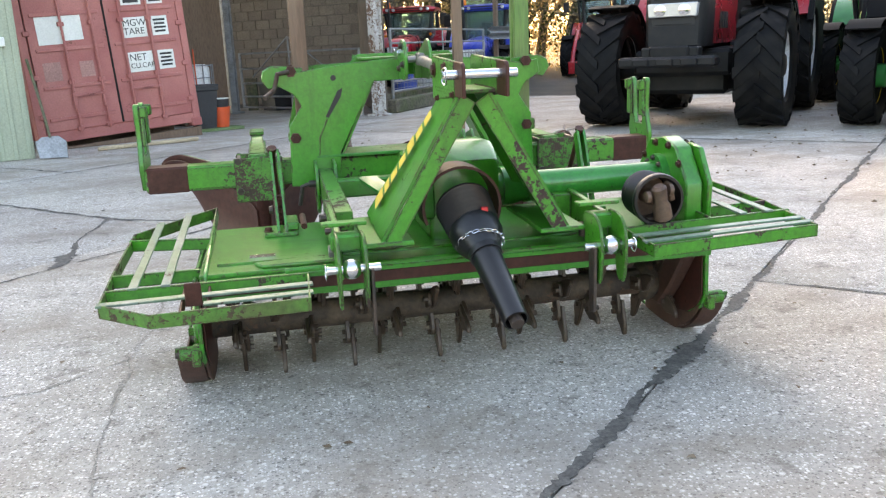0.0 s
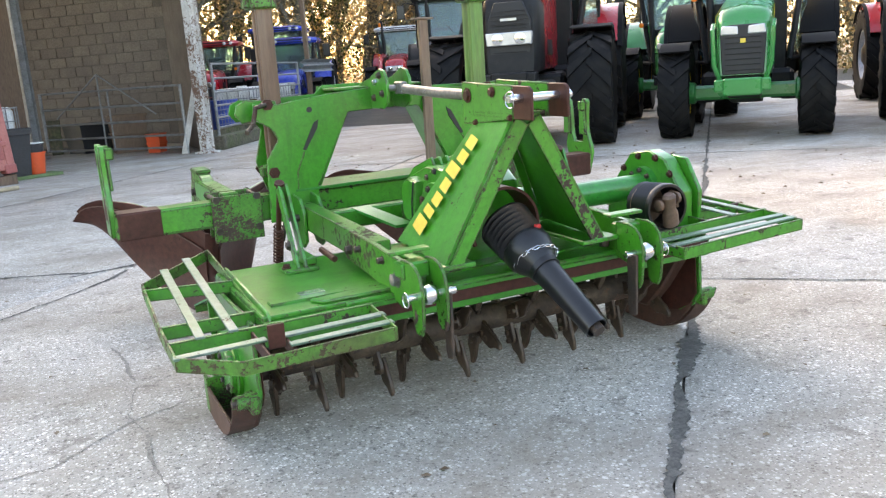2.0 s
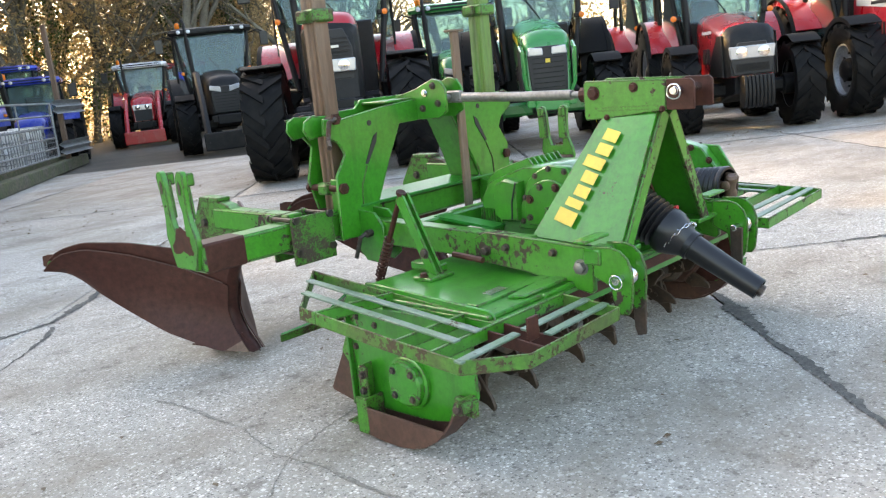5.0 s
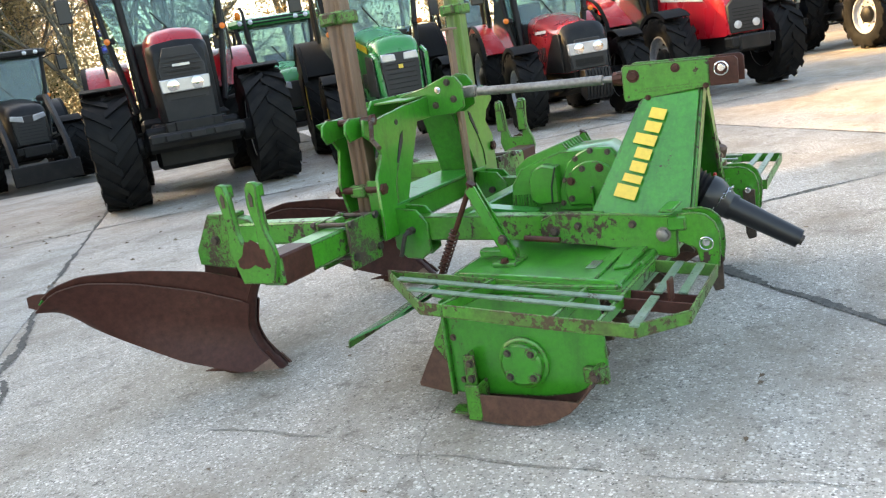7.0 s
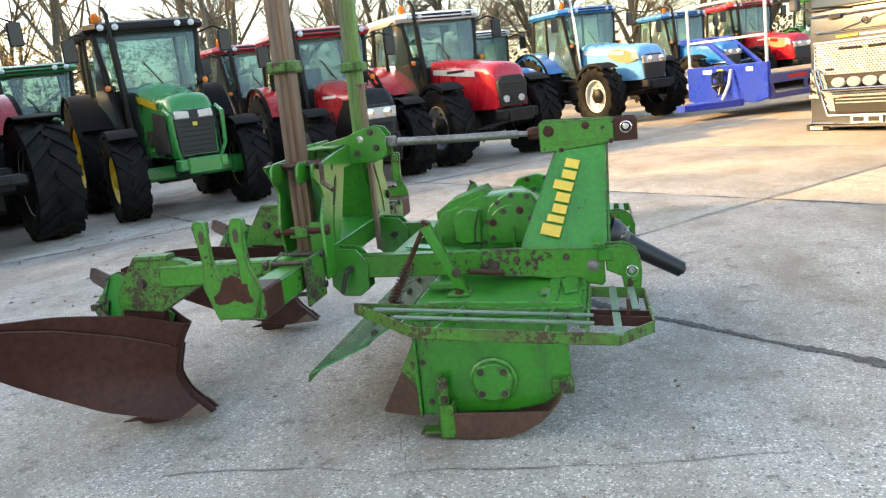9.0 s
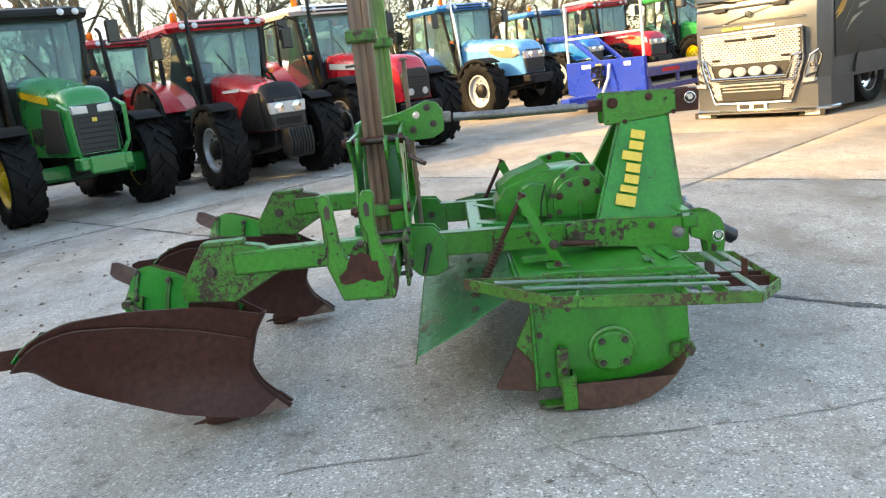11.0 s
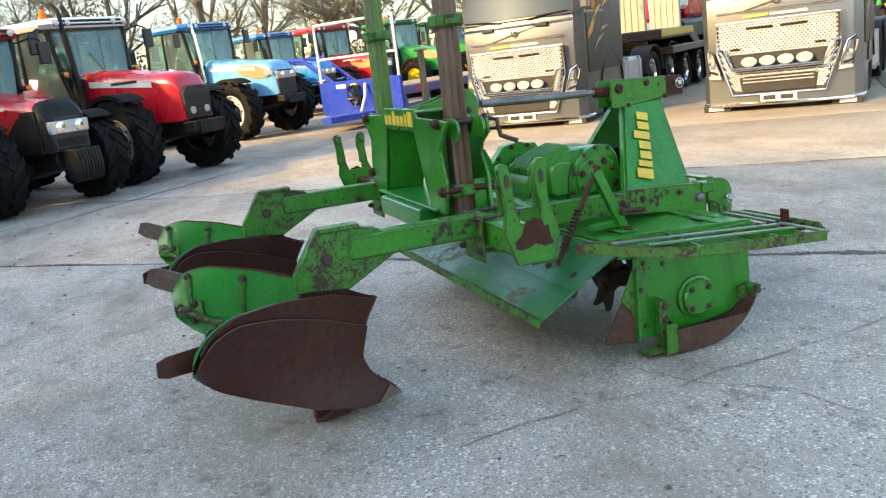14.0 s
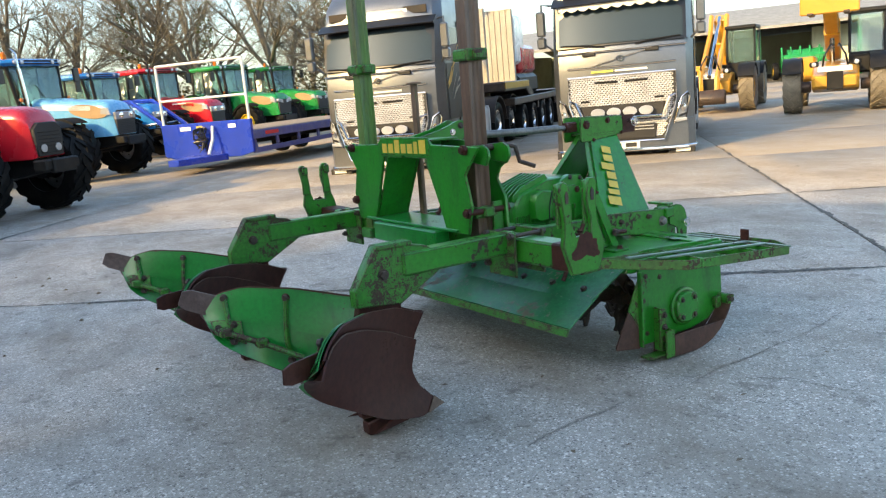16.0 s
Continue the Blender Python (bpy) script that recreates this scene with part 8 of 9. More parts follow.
    prism(bm, [(-0.70, 0.98), (0.70, 0.98), (0.62, 0.72), (-0.62, 0.72)], "y", -0.14, -0.115, 0.012)
    part("lamp_recess", bm, BLACK_DULL, gp, "flat black panel for the shade in the recess behind the spot lamps")
    # light bar with four lamps
    bm = B()
    sweep(bm, [(-0.84, -0.10, 1.08), (-0.76, -0.20, 1.05), (-0.64, -0.22, 0.76), (0.64, -0.22, 0.76), (0.76, -0.20, 1.05), (0.84, -0.10, 1.08)], 0.026, 8)
    lbar = part("light_bar", bm, CHROME, body)
    for x in (-0.39, -0.13, 0.13, 0.39):
        bm = B()
        lathe(bm, [(0.075, 0.0), (0.088, 0.03), (0.088, 0.06), (0.078, 0.07), (0.0, 0.075)], (0, 0, 0), (0, -1, 0), 20, caps=False)
        for v in bm.verts:
            v.co = Vector((v.co.x * 1.32 + x, v.co.y - 0.16, v.co.z * 0.85 + 0.865))
        part("spot_lamp", bm, LAMP, lbar)
    # black panel stands in for the shade inside the lower air opening
    bm = B()
    prism(bm, [(-0.52, 0.40), (0.52, 0.40), (0.56, 0.63), (-0.56, 0.63)], "y", -0.132, -0.10, 0.01)
    lo_ = part("lower_opening", bm, BLACK_DULL, gp, "flat black panel for the shade in the air opening")
    for k in range(4):
        bm = B()
        box(bm, (0, -0.138, 0.435 + 0.05 * k), (1.00, 0.02, 0.018), 0.006)
        part("slat", bm, SILVER, lo_)
    # bumper and headlamps
    bm = B()
    loft(bm, [[Vector((x, y, z)) for x, y in ((-1.10, -0.02), (-0.5, -0.10), (0.5, -0.10), (1.10, -0.02), (1.25, 0.16), (1.25, 0.85), (-1.25, 0.85), (-1.25, 0.16))] for z in (0.10, 0.15, 0.50, 0.56)])
    bp_ = part("bumper", bm, TRUCK_GREY, t)
    bm = B()
    sweep(bm, [(-1.26, 0.4, 0.105), (-1.24, 0.12, 0.105), (-1.08, -0.05, 0.105), (-0.5, -0.13, 0.105), (0.5, -0.13, 0.105), (1.08, -0.05, 0.105), (1.24, 0.12, 0.105), (1.26, 0.4, 0.105)], 0.03, 8)
    part("bumper_rail", bm, CHROME, bp_)
    bm = B()
    box(bm, (0, -0.122, 0.185), (0.52, 0.012, 0.11), 0.002)
    npl = part("number_plate", bm, WHITE, bp_, "white number plate with plain bars")
    bm = B()
    for x in (-0.13, 0.12):
        box(bm, (x, -0.1295, 0.185), (0.18, 0.003, 0.07), 0)
    part("plate_bar", bm, INK, npl)
    for s in (-1, 1):
        bm = B()
        q = [(s * 0.82, -0.072, 0.62), (s * 1.06, -0.030, 0.68), (s * 1.16, 0.07, 1.02), (s * 1.12, 0.03, 1.09), (s * 0.98, -0.040, 1.02), (s * 0.89, -0.060, 0.82)]
        slab(bm, q if s > 0 else q[::-1], -0.02)
        hl = part("headlamp", bm, LAMP, body, "slanting clear headlamp")
        bm = B()
        sweep(bm, [(x, y - 0.012, z) for x, y, z in q], 0.016, 6, closed=True)
        part("lamp_edge", bm, BLACK, hl)
        bm = B()
        slab(bm, [(s * 0.90, -0.092, 0.70), (s * 1.08, -0.052, 0.74), (s * 1.09, -0.048, 0.78), (s * 0.91, -0.09, 0.74)][::s], -0.012)
        part("lamp_divider", bm, BLACK, hl)
        bm = B()
        sweep(bm, [(s * 0.82, -0.085, 0.61), (s * 0.89, -0.075, 0.83), (s * 0.98, -0.055, 1.03), (s * 1.12, 0.02, 1.10)], 0.014, 6)
        part("lamp_strip", bm, CHROME, hl)
        bm = B()
        lathe(bm, [(0.06, 0), (0.06, 0.02), (0.0, 0.03)], (s * 1.02, -0.050, 0.86), (0, -1, 0), 14, caps=False)
        part("lens", bm, CHROME, hl)
        bm = B()
        prism(bm, [(s * 0.82, 0.50), (s * 1.08, 0.52), (s * 1.09, 0.57), (s * 0.84, 0.57)], "y", -0.095, 0.0, 0.01)
        part("fog_lamp", bm, LAMP, bp_)
        # hanging flap below the bumper with a plain bar on it
        bm = B()
        box(bm, (s * 0.98, -0.01, 0.050), (0.52, 0.03, 0.10), 0.01)
        fp = part("mud_flap", bm, BLACK_DULL, bp_, "black rubber flap with pale bar")
        bm = B()
        box(bm, (s * 0.98, -0.028, 0.050), (0.30, 0.006, 0.06), 0)
        part("print_bar", bm, WHITE, fp)
    # chassis and wheels
    bm = B()
    box(bm, (0, 3.9, 0.80), (0.90, 6.6, 0.26), 0.02)
    part("chassis", bm, T_BLACK, t)
    for y in (1.45, 4.1, 5.45):
        for s in (-1, 1):
            wheel(t, (s * 0.96, y, 0.50), 0.50, 0.34, 0.30, CHROME, None, 0, "road_wheel", s, 0.5)
            arc_fender(t, "wheel_arch", s * 0.96, 0.40, y, 0.50, 0.58, 5, 175, TRUCK_DARK, 0.02)
    for s in (-1, 1):
        bm = B()
        box(bm, (s * 0.92, 2.7, 0.62), (0.44, 1.15, 0.62), 0.06)
        for yy in (2.35, 3.05):
            box(bm, (s * 0.93, yy, 0.62), (0.46, 0.05, 0.64), 0.01)
        part("fuel_tank", bm, SILVER, t)
        bm = B()
        slab(bm, [(s * 1.262, 0.30, 0.95), (s * 1.262, 2.05, 0.95), (s * 1.262, 2.05, 2.9), (s * 1.262, 1.25, 2.9), (s * 1.262, 1.2, 2.0), (s * 1.262, 0.30, 2.0)], 0.004)
        mu = part("side_mural", bm, TRUCK_DARK, body, "dark side mural with orange streaks")
        rm_ = random.Random(8 + s)
        for k in range(9):
            y_, z_ = rm_.uniform(0.25, 1.5), rm_.uniform(1.0, 2.3)
            bm = B()
            prism(bm, [(y_, z_), (y_ + rm_.uniform(0.1, 0.3), z_ + 0.12), (y_ + rm_.uniform(0.35, 0.6), z_ + rm_.uniform(0.25, 0.5)), (y_ + 0.22, z_ + 0.22)], "x", s * 1.268, s * 1.274, 0)
            part("mural_streak", bm, YEL if k % 3 else PLY, mu)
    if bed:
        bm = B()
        box(bm, (0, 5.6, 1.28), (2.5, 2.6, 0.22), 0.03)
        prism(bm, [(6.6, 1.18), (6.9, 1.38), (7.6, 0.98), (7.4, 0.80)], "x", -1.25, 1.25, 0.02)
        box(bm, (0, 11.3, 0.92), (2.5, 7.6, 0.16), 0.02)
        for k in range(9):
            box(bm, (1.26, 7.9 + 0.85 * k, 0.78), (0.04, 0.10, 0.26), 0.008)
            box(bm, (-1.26, 7.9 + 0.85 * k, 0.78), (0.04, 0.10, 0.26), 0.008)
        part("low_loader_bed", bm, DARK_STEEL, t, "low loader bed with yellow edge")
        bm = B()
        for s in (-1, 1):
            box(bm, (s * 1.262, 5.6, 1.30), (0.012, 2.6, 0.14), 0.003)
        part("edge_strip", bm, YEL, t)
        for y in (11.5, 12.8, 14.1):
            for s in (-1, 1):
                wheel(t, (s * 1.05, y, 0.42), 0.42, 0.34, 0.25, CHROME, None, 0, "road_wheel", s, 0.5)
    # the sleeper cab is a low-roofed one: everything over the bonnet line sits lower
    parts = [body] + list(body.children) + [c for p in body.children for c in p.children]
    for o in parts:
        for v in o.data.vertices:
            if v.co.z > 1.6:
                v.co.z = 1.6 + (v.co.z - 1.6) * 0.84
            if v.co.z > 0.20:
                v.co.z -= min(0.12, (v.co.z - 0.20) * 0.75)
    # a narrow cab: the corners outside the grille are drawn in
    for o in parts + [bp_] + list(bp_.children) + [c for p in bp_.children for c in p.children]:
        for v in o.data.vertices:
            if abs(v.co.x) > 0.87:
                v.co.x = math.copysign(0.87 + (abs(v.co.x) - 0.87) * 0.72, v.co.x)
    return t


lorry("grey lorry with a chrome honeycomb grille and a low loader bed", P_(9.35, -3.75), -141.5, False, True)
lorry("grey lorry with a chrome honeycomb grille and a white windscreen pelmet", P_(6.25, -6.55), -141.5, True, False)

# blue flat trailer with a head frame
tr = thing("flat_trailer", "blue flat trailer with a tall pale head frame", "trailer", Matrix.Translation((15.40, -2.53, 0)) @ Matrix.Rotation(radians(-146), 4, "Z"))
bm = B()
prism(bm, [(-1.25, 1.10), (1.25, 1.10), (1.25, 0.36), (0.9, 0.28), (-0.9, 0.28), (-1.25, 0.36)], "y", -0.05, 0.05, 0.012)
hbd = part("head_board", bm, T_BLUE2, tr)
for x, w_, m_ in ((0.75, 0.20, WHITE), (-0.55, 0.30, WHITE), (-0.15, 0.18, YELLOW)):
    bm = B()
    box(bm, (x, -0.054, 0.98), (w_, 0.006, 0.09), 0)
    part("print_bar", bm, m_, hbd)
bm = B()
for s in (-1, 1):
    cyl(bm, (s * 1.2, 0, 1.1), (s * 1.2, 0, 2.45), 0.032, seg=10)
cyl(bm, (-1.2, 0, 2.45), (1.2, 0, 2.45), 0.032, seg=10)
cyl(bm, (-1.2, 0, 1.65), (1.2, 0, 1.65), 0.028, seg=10)
part("head_frame", bm, T_WHITE, tr, "pale tubular head frame")
bm = B()
box(bm, (0, 3.5, 0.80), (2.45, 7.0, 0.10), 0.01)
part("deck", bm, DECK, tr, "worn brown timber deck")
for s in (-1, 1):
    bm = B()
    box(bm, (s * 1.24, 3.5, 0.735), (0.05, 7.0, 0.19), 0.01)
    prism(bm, [(0.0, 0.64), (0.10, 0.64), (0.16, 0.44), (6.9, 0.50), (6.9, 0.40), (0.10, 0.32), (0.0, 0.32)], "x", s * 1.20, s * 1.25, 0.008)
    sf = part("side_frame", bm, TRAILER_BLUE, tr, "dusty blue open side frame")
    for k in range(7):
        bm = B()
        box(bm, (s * 1.225, 1.0 + 0.95 * k, 0.555), (0.045, 0.10, 0.19), 0.006)
        part("side_post", bm, TRAILER_BLUE, sf)
    bm = B()
    box(bm, (s * 1.267, 0.75, 0.745), (0.004, 0.55, 0.08), 0)
    part("print_bar", bm, RED_TAG, sf, "faded red bar of print")
bm = B()
for s in (-1, 1):
    box(bm, (s * 0.42, 3.4, 0.60), (0.12, 6.6, 0.22), 0.01)
part("main_beam", bm, T_BLACK, tr)
bm = B()
prism(bm, [(-0.14, 0.0), (0.14, 0.0), (0.55, 1.25), (-0.55, 1.25)], "z", 0.22, 0.36, 0.01, m=Matrix.Translation((0, -1.3, 0)))
part("drawbar", bm, T_BLUE2, tr)
bm = B()
sweep(bm, [(0.25, -0.10, 1.0), (0.30, -0.22, 0.7), (0.28, -0.4, 0.38)], 0.035, 8)
part("jack", bm, T_WHITE, tr, "pale jack leg")
bm = B()
rh_ = random.Random(5)
for k in range(11):
    p_ = [Vector((-0.05 + rh_.uniform(-0.10, 0.10), -0.08, 0.98))]
    for q_ in range(5):
        p_.append(Vector((-0.08 + rh_.uniform(-0.20, 0.20), -0.10 - rh_.uniform(0.0, 0.16), 0.90 - 0.10 * q_ + rh_.uniform(-0.08, 0.08))))
    sweep(bm, p_, rh_.uniform(0.012, 0.022), 6)
part("hose", bm, BLACK, tr, "tangle of black hoses")
for y in (4.6, 5.6):
    for s in (-1, 1):
        wheel(tr, (s * 1.0, y, 0.38), 0.38, 0.26, 0.22, RIM_SILVER, None, 0, "road_wheel", s, 0.3)


def handler(label, at, rz, boom, reach, digger=False):
    t = thing("telehandler", label, "telehandler", Matrix.Translation(at) @ Matrix.Rotation(radians(rz), 4, "Z"))
    for y in (0, 2.7):
        for s in (-1, 1):
            wheel(t, (s * 0.92, y, 0.60), 0.60, 0.40, 0.32, YEL, TYRE_DUSTY, 16, "wheel", s)
            arc_fender(t, "mudguard", s * 0.92, 0.42, y, 0.60, 0.68, 30, 150, T_BLACK, 0.02)
    bm = B()
    prism(bm, [(-0.5, 0.55), (-0.5, 0.85), (0.3, 1.05), (3.3, 1.15), (3.5, 0.8), (3.2, 0.5), (0.2, 0.45)], "x", -0.5, 0.5, 0.04)
    part("chassis", bm, YEL, t)
    bm = B()
    box(bm, (-0.72, 1.7, 1.0), (0.5, 1.3, 0.6), 0.06)
    part("engine_cover", bm, YEL, t)
    bm = B()
    box(bm, (0.66, 1.35, 1.08), (0.78, 1.3, 0.5), 0.05)
    c = part("cab", bm, T_BLACK, t)
    bm = B()
    box(bm, (0.66, 1.4, 2.28), (0.84, 1.4, 0.10), 0.03)
    part("cab_roof", bm, T_BLACK, c)
    for x in (0.29, 1.03):
        for y in (0.75, 2.0):
            bm = B()
            cyl(bm, (x, y, 1.3), (x, y + 0.1, 2.25), 0.035, seg=8)
            part("pillar", bm, T_BLACK, c)
    for q in ([(0.3, 0.74, 1.32), (1.02, 0.74, 1.32), (1.02, 0.84, 2.22), (0.3, 0.84, 2.22)], [(1.04, 0.8, 1.32), (1.04, 1.98, 1.32), (1.04, 2.05, 2.22), (1.04, 0.88, 2.22)]):
        bm = B()
        slab(bm, q, 0.006)
        g = part("window", bm, GLASS, c)
        g.visible_shadow = False
    bm = B()
    a, b = Vector((-0.1, 3.1, 1.35)), Vector((-0.1, 3.1 - reach * math.cos(radians(boom)), 1.35 + reach * math.sin(radians(boom))))
    d_ = b - a
    T = Matrix.Translation((a + b) / 2) @ d_.to_track_quat("Y", "Z").to_matrix().to_4x4()
    box(bm, (0, 0, 0), (0.32, d_.length, 0.36), 0.03, T)
    box(bm, (0, d_.length * 0.25, 0), (0.36, d_.length * 0.5, 0.42), 0.03, T @ Matrix.Translation((0, -d_.length * 0.5, 0)))
    bo = part("boom", bm, YEL, t)
    bm = B()
    cyl(bm, (-0.1, 1.4, 0.95), a.lerp(b, 0.45), 0.06, seg=10)
    part("ram", bm, CHROME, bo)
    # front: dark grille, pale plate, lamps, hoses
    bm = B()
    box(bm, (0, -0.66, 0.74), (0.34, 0.03, 0.40), 0.01)
    part("front_grille", bm, T_BLACK, t)
    bm = B()
    box(bm, (0.0, -0.645, 1.00), (0.72, 0.03, 0.12), 0.01)
    part("name_plate", bm, WHITE, t, "plain pale plate")
    for x in (-0.44, 0.44):
        bm = B()
        box(bm, (x, -0.52, 1.12), (0.20, 0.12, 0.12), 0.03)
        lh = part("headlamp", bm, T_BLACK, t)
        bm = B()
        lathe(bm, [(0.05, 0), (0.05, 0.02), (0.0, 0.03)], (x, -0.58, 1.12), (0, -1, 0), 12, caps=False)
        part("lens", bm, LAMP, lh)
        bm = B()
        cyl(bm, (x * 2.0, 0, 0.60), (x * 1.2, 0, 0.60), 0.13, seg=14, bevel=0.02)
        part("hub_drum", bm, DARK_STEEL, t)
        bm = B()
        sweep(bm, [(x * 0.6, -0.4, 1.05), (x * 0.5, -0.62, 1.3), (x * 0.2, -0.5, 1.55), (x * 0.1, 0.3, 1.5)], 0.022, 6)
        part("hose", bm, BLACK, t)
    if digger:
        el = b + Vector((0.0, -0.15, 0.0))
        for x in (-0.22, 0.22):
            bm = B()
            sweep(bm, [el + Vector((x, 0, 0.05)), el + Vector((x, -0.35, -0.5)), Vector((x, -0.85, 0.95)), Vector((x, -0.95, 0.55))], 0.075, 6)
            part("dipper_arm", bm, YEL, bo)
        bm = B()
        cyl(bm, el + Vector((0, 0.1, 0.0)), Vector((0, -0.7, 1.0)), 0.055, seg=10)
        part("dipper_ram", bm, CHROME, bo)
        bm = B()
        prism(bm, [(-1.15, 0.30), (-0.85, 0.25), (-0.80, 0.62), (-1.02, 0.66), (-1.20, 0.45)], "x", -0.45, 0.45, 0.03)
        part("bucket", bm, DARK_STEEL, bo)
        return t
    bm = B()
    box(bm, b + Vector((0, -0.12, -0.1)), (1.2, 0.12, 0.6), 0.03)
    box(bm, b + Vector((0, -0.2, 0.2)), (1.25, 0.06, 0.08), 0.01)
    cr = part("fork_carriage", bm, YEL, bo)
    for x in (-0.35, 0.35):
        bm = B()
        box(bm, b + Vector((x, -0.65, -0.42)), (0.12, 1.1, 0.05), 0.01)
        part("fork", bm, DARK_STEEL, cr)
    bm = B()
    box(bm, (0, -0.55, 0.72), (0.9, 0.16, 0.26), 0.03)
    part("axle", bm, YEL, t)
    return t


handler("yellow telehandler with raised boom and dusty tyres", P_(7.6, -15.0), -150, 17, 4.3)
handler("yellow backhoe loader with folded arm and dusty tyres", P_(11.7, -15.8), -150, 62, 1.5, True)

# excavator and panels on the low loader behind the lorries
ex = thing("excavator", "yellow and white excavator behind pale timber panels on a low loader", "excavator", Matrix.Translation((15.2, -10.7, 1.0)) @ Matrix.Rotation(radians(-141.5), 4, "Z"))
bm = B()
for s in (-1, 1):
    box(bm, (s * 0.85, 0.0, 0.28), (0.45, 2.6, 0.54), 0.2)
part("track", bm, T_BLACK, ex)
bm = B()
box(bm, (0, 0.5, 0.95), (2.0, 1.9, 0.75), 0.1)
part("house", bm, T_RED2, ex)
bm = B()
box(bm, (0.55, -0.45, 1.45), (0.85, 1.2, 1.3), 0.08)
c_ = part("cab", bm, T_WHITE, ex)
bm = B()
box(bm, (0.55, -1.07, 1.55), (0.66, 0.03, 0.85), 0.02)
part("window", bm, TRUCK_GLASS, c_)
bm = B()
sweep(bm, [(-0.2, -0.3, 1.1), (-0.2, -1.1, 2.3), (-0.2, -1.4, 3.0), (-0.2, -2.4, 2.7)], 0.16, 6)
part("boom", bm, YEL, ex)
for k, (x, y, h) in enumerate(((12.55, -8.15, 2.1), (13.8, -10.0, 2.2))):
    bm = B()
    box(bm, (0, 0, h / 2), (0.75, 0.10, h), 0.01)
    o = part("loading_ramp", bm, PLY)
    for j in range(5):
        bm = B()
        box(bm, (-0.3 + 0.15 * j, -0.062, h / 2), (0.13, 0.02, h * 0.98), 0.006)
        part("board", bm, PLY, o)
    o.matrix_basis = Matrix.Translation((x, y, 1.0)) @ Matrix.Rotation(radians(-141.5), 4, "Z")
    tagged(o, "raised pale timber-faced loading ramp of the low loader", "ramp")
tb2 = thing("low_loader", "dark low loader trailer behind the lorries", "trailer", Matrix.Translation((13.6, -9.2, 0)) @ Matrix.Rotation(radians(-141.5), 4, "Z"))
bm = B()
box(bm, (0, 2.0, 0.92), (2.5, 8.0, 0.16), 0.02)
part("bed", bm, DARK_STEEL, tb2)
for y in (-0.8, 0.4, 1.6, 2.8):
    for s in (-1, 1):
        wheel(tb2, (s * 1.05, y, 0.42), 0.42, 0.34, 0.25, CHROME, None, 0, "road_wheel", s, 0.5)

# far open shed
sd = thing("machinery_shed", "long open shed with a pale grey roof and green posts", "shed", Matrix.Translation((23.0, -41.5, 0)) @ Matrix.Rotation(radians(32.5), 4, "Z"))
bm = B()
prism(bm, [(0.8, 3.05), (-9.0, 4.6), (-18.8, 3.05), (-18.8, 2.9), (-9.0, 4.45), (0.8, 2.9)], "x", -26, 22, 0)
part("roof", bm, ROOF, sd)
bm = B()
box(bm, (-2, -18.0, 1.45), (48, 0.1, 2.9), 0.01)
for k in range(2):
    box(bm, (-26 + 48 * k, -9.0, 1.45), (0.1, 18.0, 2.9), 0.01)
part("back_wall", bm, SHEET_GREEN, sd)
bm = B()
box(bm, (0.2, -2.0, 1.4), (3.0, 0.1, 2.8), 0.01)
for k in range(9):
    box(bm, (-1.2 + 0.34 * k, -1.94, 1.4), (0.10, 0.03, 2.8), 0.006)
part("front_wall", bm, SHEET_GREEN, sd)
for k in range(8):
    bm = B()
    box(bm, (-21.5 + 5.2 * k, 0, 1.45), (0.24, 0.24, 2.9), 0.01)
    part("post", bm, T_GREEN, sd)
bm = B()
r = random.Random(3)
imp = thing("farm_implement", "green and pale yellow farm implement parked under the shed", "implement", Matrix.Translation((24.0, -39.2, 0)) @ Matrix.Rotation(radians(-140), 4, "Z"))
bm = B()
box(bm, (0, 0, 0.9), (2.4, 1.2, 0.9), 0.1)
cyl(bm, (-0.9, 0, 1.2), (0.9, 0, 1.2), 0.42, seg=16)
for k in range(6):
    sweep(bm, [(-1.2 + 0.48 * k, -0.5, 0.4), (-1.2 + 0.48 * k, -0.7, 1.0), (-1.2 + 0.48 * k, -0.2, 1.75)], 0.05, 6)
part("body", bm, T_GREEN, imp)
bm = B()
box(bm, (1.9, 0.3, 1.1), (1.3, 1.0, 0.9), 0.2)
part("hopper", bm, surface("cream_paint", (0.72, 0.62, 0.30), 0.5), imp)
for s in (-1, 1):
    wheel(imp, (s * 1.5, 0, 0.5), 0.5, 0.3, 0.28, RIM_YELLOW, None, 0, "wheel", s)

# ---- trees and wood ----
BARK = surface("tree_bark", (0.15, 0.13, 0.10), 0.9, col2=(0.22, 0.20, 0.15), scale=3, stretch=(1, 1, 0.3), grain=0.25, bump=0.5)
IVY = surface("ivy_leaf", (0.045, 0.075, 0.018), 0.6, col2=(0.09, 0.11, 0.03), scale=8, grain=0.25, bump=0)
def thin_leaf(m, share):
    """Lets light through a leaf's blade as well as off it."""
    nt = m.node_tree
    b = nt.nodes["Principled BSDF"]
    tr = nt.nodes.new("ShaderNodeBsdfTranslucent")
    mx = nt.nodes.new("ShaderNodeMixShader")
    nt.links.new(b.inputs["Base Color"].links[0].from_socket, tr.inputs["Color"])
    mx.inputs[0].default_value = share
    nt.links.new(b.outputs[0], mx.inputs[1])
    nt.links.new(tr.outputs[0], mx.inputs[2])
    nt.links.new(mx.outputs[0], nt.nodes["Material Output"].inputs["Surface"])
    return m


GOLD = thin_leaf(surface("dry_brush_leaf", (0.52, 0.40, 0.23), 0.8, col2=(0.40, 0.32, 0.17), scale=0.6, grain=0.3, bump=0), 0.68)
thin_leaf(IVY, 0.45)



